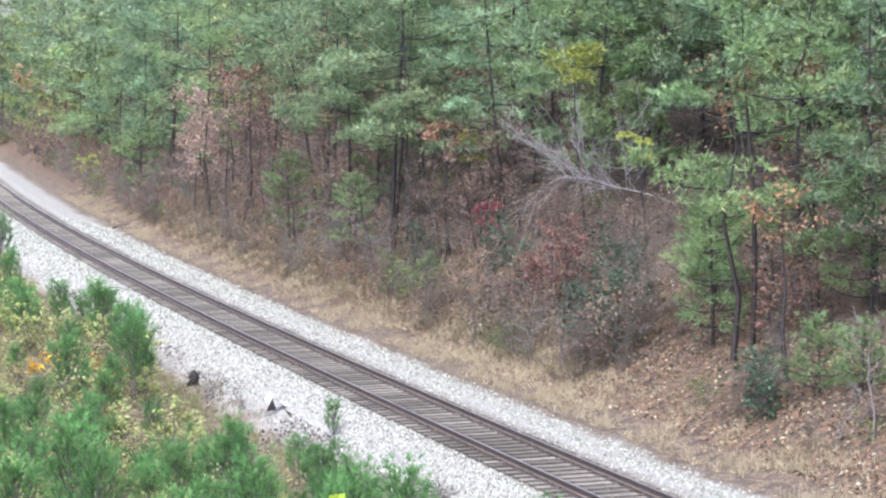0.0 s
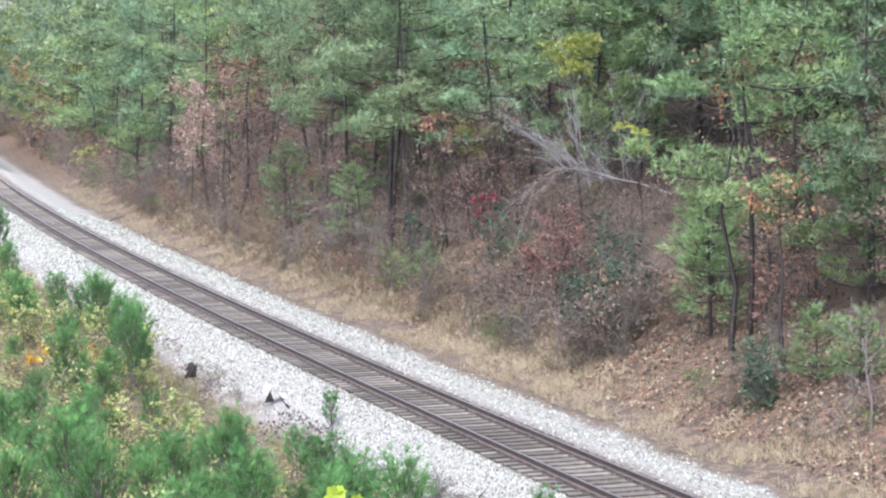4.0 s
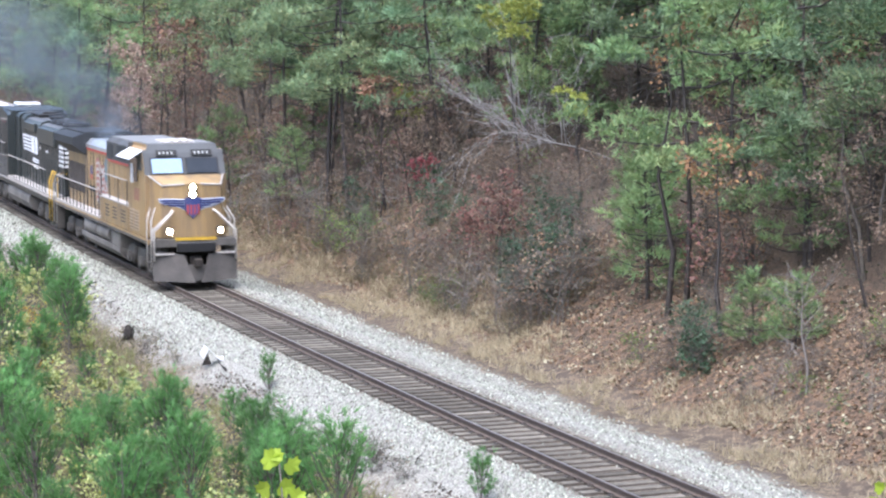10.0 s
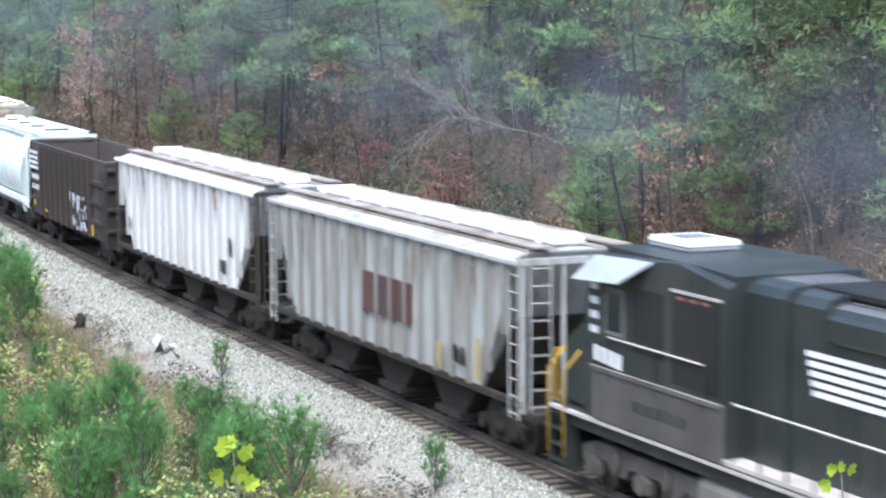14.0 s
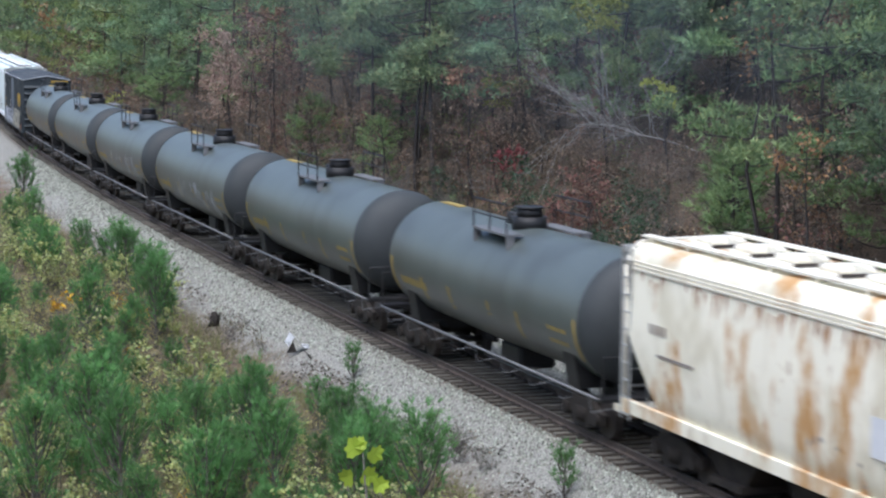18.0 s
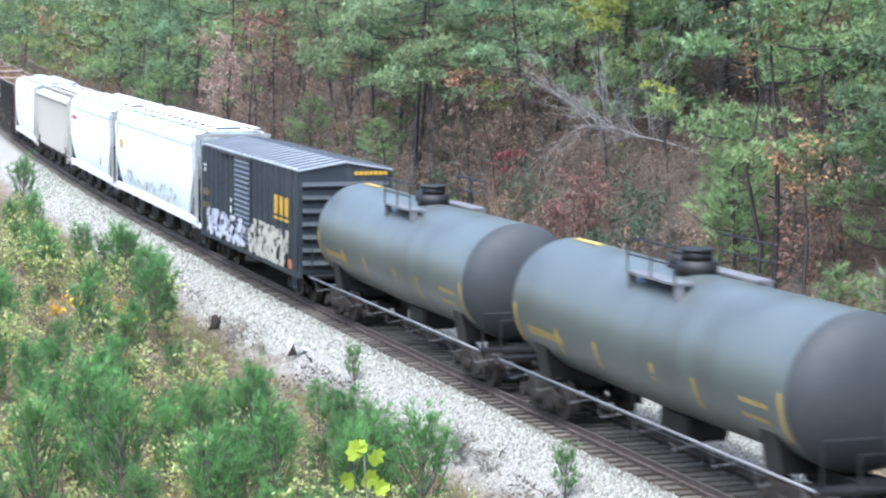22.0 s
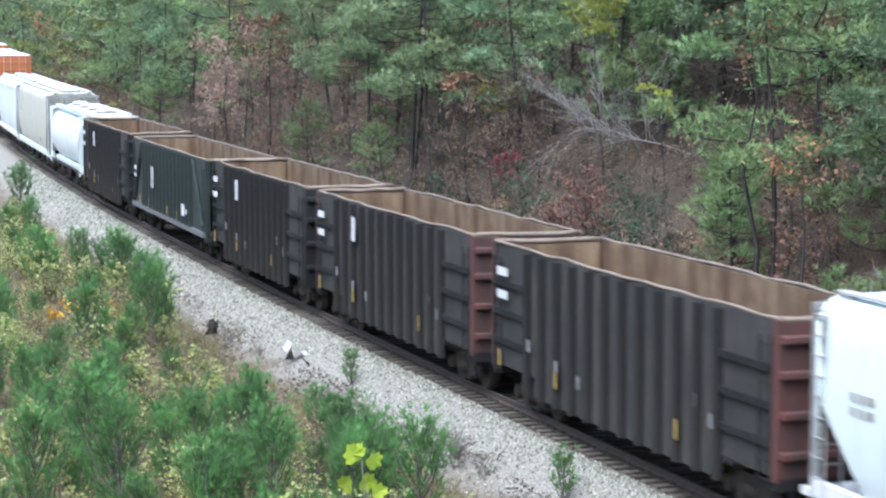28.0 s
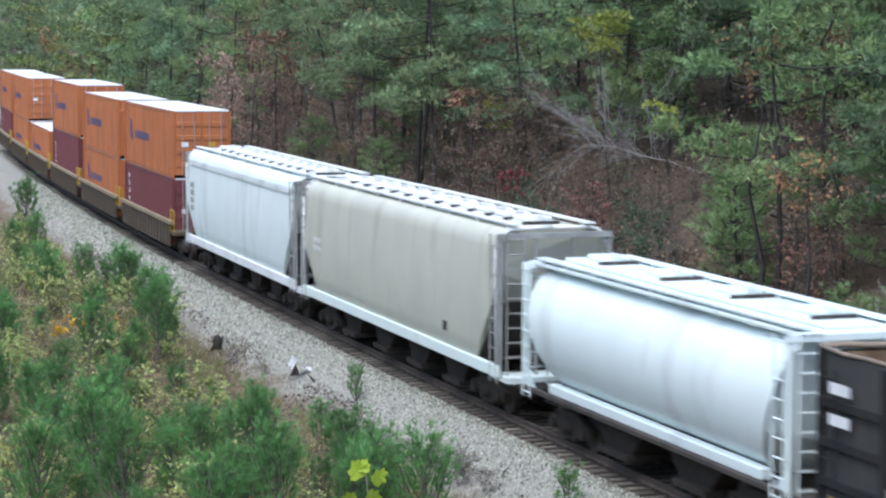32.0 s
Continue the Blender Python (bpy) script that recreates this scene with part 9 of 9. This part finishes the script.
def thicket_fn(height, size):
    def fn(rnd, p):
        lift = np.abs(rnd.normal(0, height, len(p)))
        clump = np.array([max(0.0, noise.noise((x * 0.35, y * 0.35, 1.0)) + 0.35) for x, y, z in p])
        q = p.copy()
        q[:, 2] += lift * clump
        return leaf_quads(rnd, q, size, 0.5)
    return fn


scatter("bank_weeds", 3800, 6, 95, 6.6, 10.5, straw_fn(0.5, 0.02, 0.4), 26, "brown dead weeds on the foot of the bank", "weeds", M["bank_weed"])
scatter("thicket", 42000, -26, 175, 6.9, 24.0, thicket_fn(1.5, 0.13), 31, "tangled brown undergrowth covering the bank", "undergrowth", M["thicket"], 1.1)


def far_woods():
    """Woods higher up the bank, in clumps of foliage above one another."""
    rnd = np.random.RandomState(41)
    out = []
    for k in range(300):
        s, l = rnd.uniform(-60, 330), rnd.uniform(26, 75)
        if k % 3 == 0:
            s, l = rnd.uniform(115, 330), rnd.uniform(9, 60)
        p = at(s, l)
        z = ground_z(p.x, p.y)
        h = rnd.uniform(6, 15)
        for j in range(10):
            c = np.array((p.x, p.y, z)) + rnd.normal(0, 1, 3) * (1.5, 1.5, 0) + np.array((0, 0, h * rnd.uniform(0.1, 1.0)))
            out.append(c + rnd.normal(0, 0.7, (26, 3)) * (1, 1, 0.7))
    pts = np.concatenate(out)
    tagged(new("far_woods", quads_mesh("far_woods", leaf_quads(rnd, pts, 0.55, 0.4), M["far"])), "mixed pine and autumn woods higher on the bank", "woods", kind="stuff")


far_woods()


def woods_beyond():
    """Trees past the bend and on the far side of the line, out of the main view."""
    rnd = np.random.RandomState(43)
    out = []
    for k in range(260):
        s, l = rnd.uniform(150, 420), rnd.uniform(-70, 20)
        if -9 < l < 8:
            continue
        p = at(s, l)
        z = ground_z(p.x, p.y)
        h = rnd.uniform(5, 13)
        for j in range(9):
            c = np.array((p.x, p.y, z)) + rnd.normal(0, 1, 3) * (1.6, 1.6, 0) + np.array((0, 0, h * rnd.uniform(0.1, 1.0)))
            out.append(c + rnd.normal(0, 0.75, (30, 3)) * (1, 1, 0.7))
    pts = np.concatenate(out)
    tagged(new("woods_beyond", quads_mesh("woods_beyond", leaf_quads(rnd, pts, 0.5, 0.4), M["far"])), "mixed woods round the bend of the line", "woods", kind="stuff")


woods_beyond()


def woods_behind():
    """Tall unseen woods behind the viewer and along the near side of the line, added to block low sky light and close
    the place.
    """
    rnd = np.random.RandomState(47)
    out = []
    # unseen foliage, added to keep low sky light off the train's near side
    for k in range(430):
        a, d = rnd.uniform(0.75, 5.1), rnd.uniform(30, 62)
        if k > 330:
            a, d = rnd.uniform(5.1, 5.8), rnd.uniform(62, 105)
        x, y = d * math.sin(a), d * math.cos(a)
        s, l = sl_of(x, y)
        if l > -13:
            continue
        z = ground_z(x, y)
        h = rnd.uniform(15, 25)
        for j in range(14):
            c = np.array((x, y, z)) + rnd.normal(0, 1, 3) * (1.8, 1.8, 0) + np.array((0, 0, h * rnd.uniform(0.04, 1.0)))
            out.append(c + rnd.normal(0, 1.0, (14, 3)))
    tagged(new("woods_behind", quads_mesh("woods_behind", leaf_quads(rnd, np.concatenate(out), 1.0, 0.4), M["far"])), "unseen woods added to block low sky light", "woods", kind="stuff")


woods_behind()


# ---- things lying on the ballast ----
def debris():
    ob = tagged(empty("torn_sheet"), "torn white sheet lying bent on the ballast", "debris")
    settle(ob, 6.3, -2.85, 0.4, 1.35, -0.05)
    bm = bmesh.new()
    rows = [[bm.verts.new((0.12 * i - 0.3, 0.16 * j - 0.16, 0.05 + 0.3 * math.exp(-((i - 1.2) ** 2) / 1.1) + 0.03 * j)) for i in range(7)] for j in range(3)]
    for a, b in zip(rows, rows[1:]):
        for i in range(6):
            bm.faces.new((a[i], a[i + 1], b[i + 1], b[i])).smooth = True
    bmesh.ops.solidify(bm, geom=bm.faces[:], thickness=0.012)
    part("sheet", done(bm), M["white"], ob)
    bm = bmesh.new()
    prism(bm, [(-0.36, 0.0), (-0.14, 0.0), (-0.22, 0.24)], "y", -0.2, -0.16)
    part("flap", done(bm), M["soot"], ob, "dark torn flap")
    ob = tagged(empty("charred_stump"), "dark charred stump at the ballast edge", "stump")
    settle(ob, 14.0, -3.75, 0.0, 1.0, 0.03)
    rnd = random.Random(3)
    bm = bmesh.new()
    tube(bm, [(0, 0, 0), (0.02, 0, 0.25), (-0.03, 0, 0.45)], 0.2, 0.1, 9)
    for v in bm.verts:
        v.co += Vector((rnd.uniform(-0.05, 0.05), rnd.uniform(-0.05, 0.05), rnd.uniform(-0.05, 0.08)))
    part("trunk", done(bm), M["soot"], ob)
    for k in range(8):
        a = rnd.uniform(0, 6.28)
        bm = bmesh.new()
        tube(bm, [(0, 0, 0.2), (0.24 * math.cos(a), 0.24 * math.sin(a), rnd.uniform(0.2, 0.55))], 0.03, 0.012, 4)
        part("root_stub", done(bm), M["soot"], ob)
    ob = tagged(empty("broken_branch"), "broken dark branch on the ballast", "branch", "sticks on the ballast")
    settle(ob, 25.5, -2.75, 0.9, 1.0, -0.02)
    bm = bmesh.new()
    tube(bm, [(-0.35, 0, 0.02), (0, 0.03, 0.16), (0.4, 0, 0.22)], 0.035, 0.02, 6)
    tube(bm, [(0, 0.03, 0.16), (0.1, -0.2, 0.02)], 0.02, 0.01, 5)
    part("limb", done(bm), M["soot"], ob)
    for s, l, rz, sz in ((5.2, -2.9, 2.0, 0.8), (21.0, -2.8, 0.3, 0.5), (-10.5, -2.6, 1.2, 0.6), (81.5, 4.9, 0.4, 1.3), (-5.5, -3.2, 2.4, 0.7)):
        stand(ob, s, l, rz, sz, -0.02)


debris()


# ---- what moves ----
def travel(t):
    """Metres that the train has gone, from its place at 20 s."""
    u = t - 20.0
    return 19.94864 * u + 0.03457 * u * u / 2 - 3.47766 * u ** 3 / 6000


def car_pose(q, half, t):
    """Pose of a car whose middle lies at q along the train; half: from the middle to a truck."""
    s = q - travel(t)
    a, b = at(s - half, 0), at(s + half, 0)
    fwd = (a - b).normalized()
    left = Vector((0, 0, 1)).cross(fwd).normalized()
    up = fwd.cross(left)
    m = Matrix((fwd, left, up)).transposed().to_4x4()
    m.translation = (a + b) / 2
    return m @ Matrix.Rotation(BANK, 4, "X")


def motions():
    for thing, q, half in RIDERS:
        walk(thing, [(t, car_pose(q, half, t)) for t in [0.5 * i for i in range(65)]])


motions()
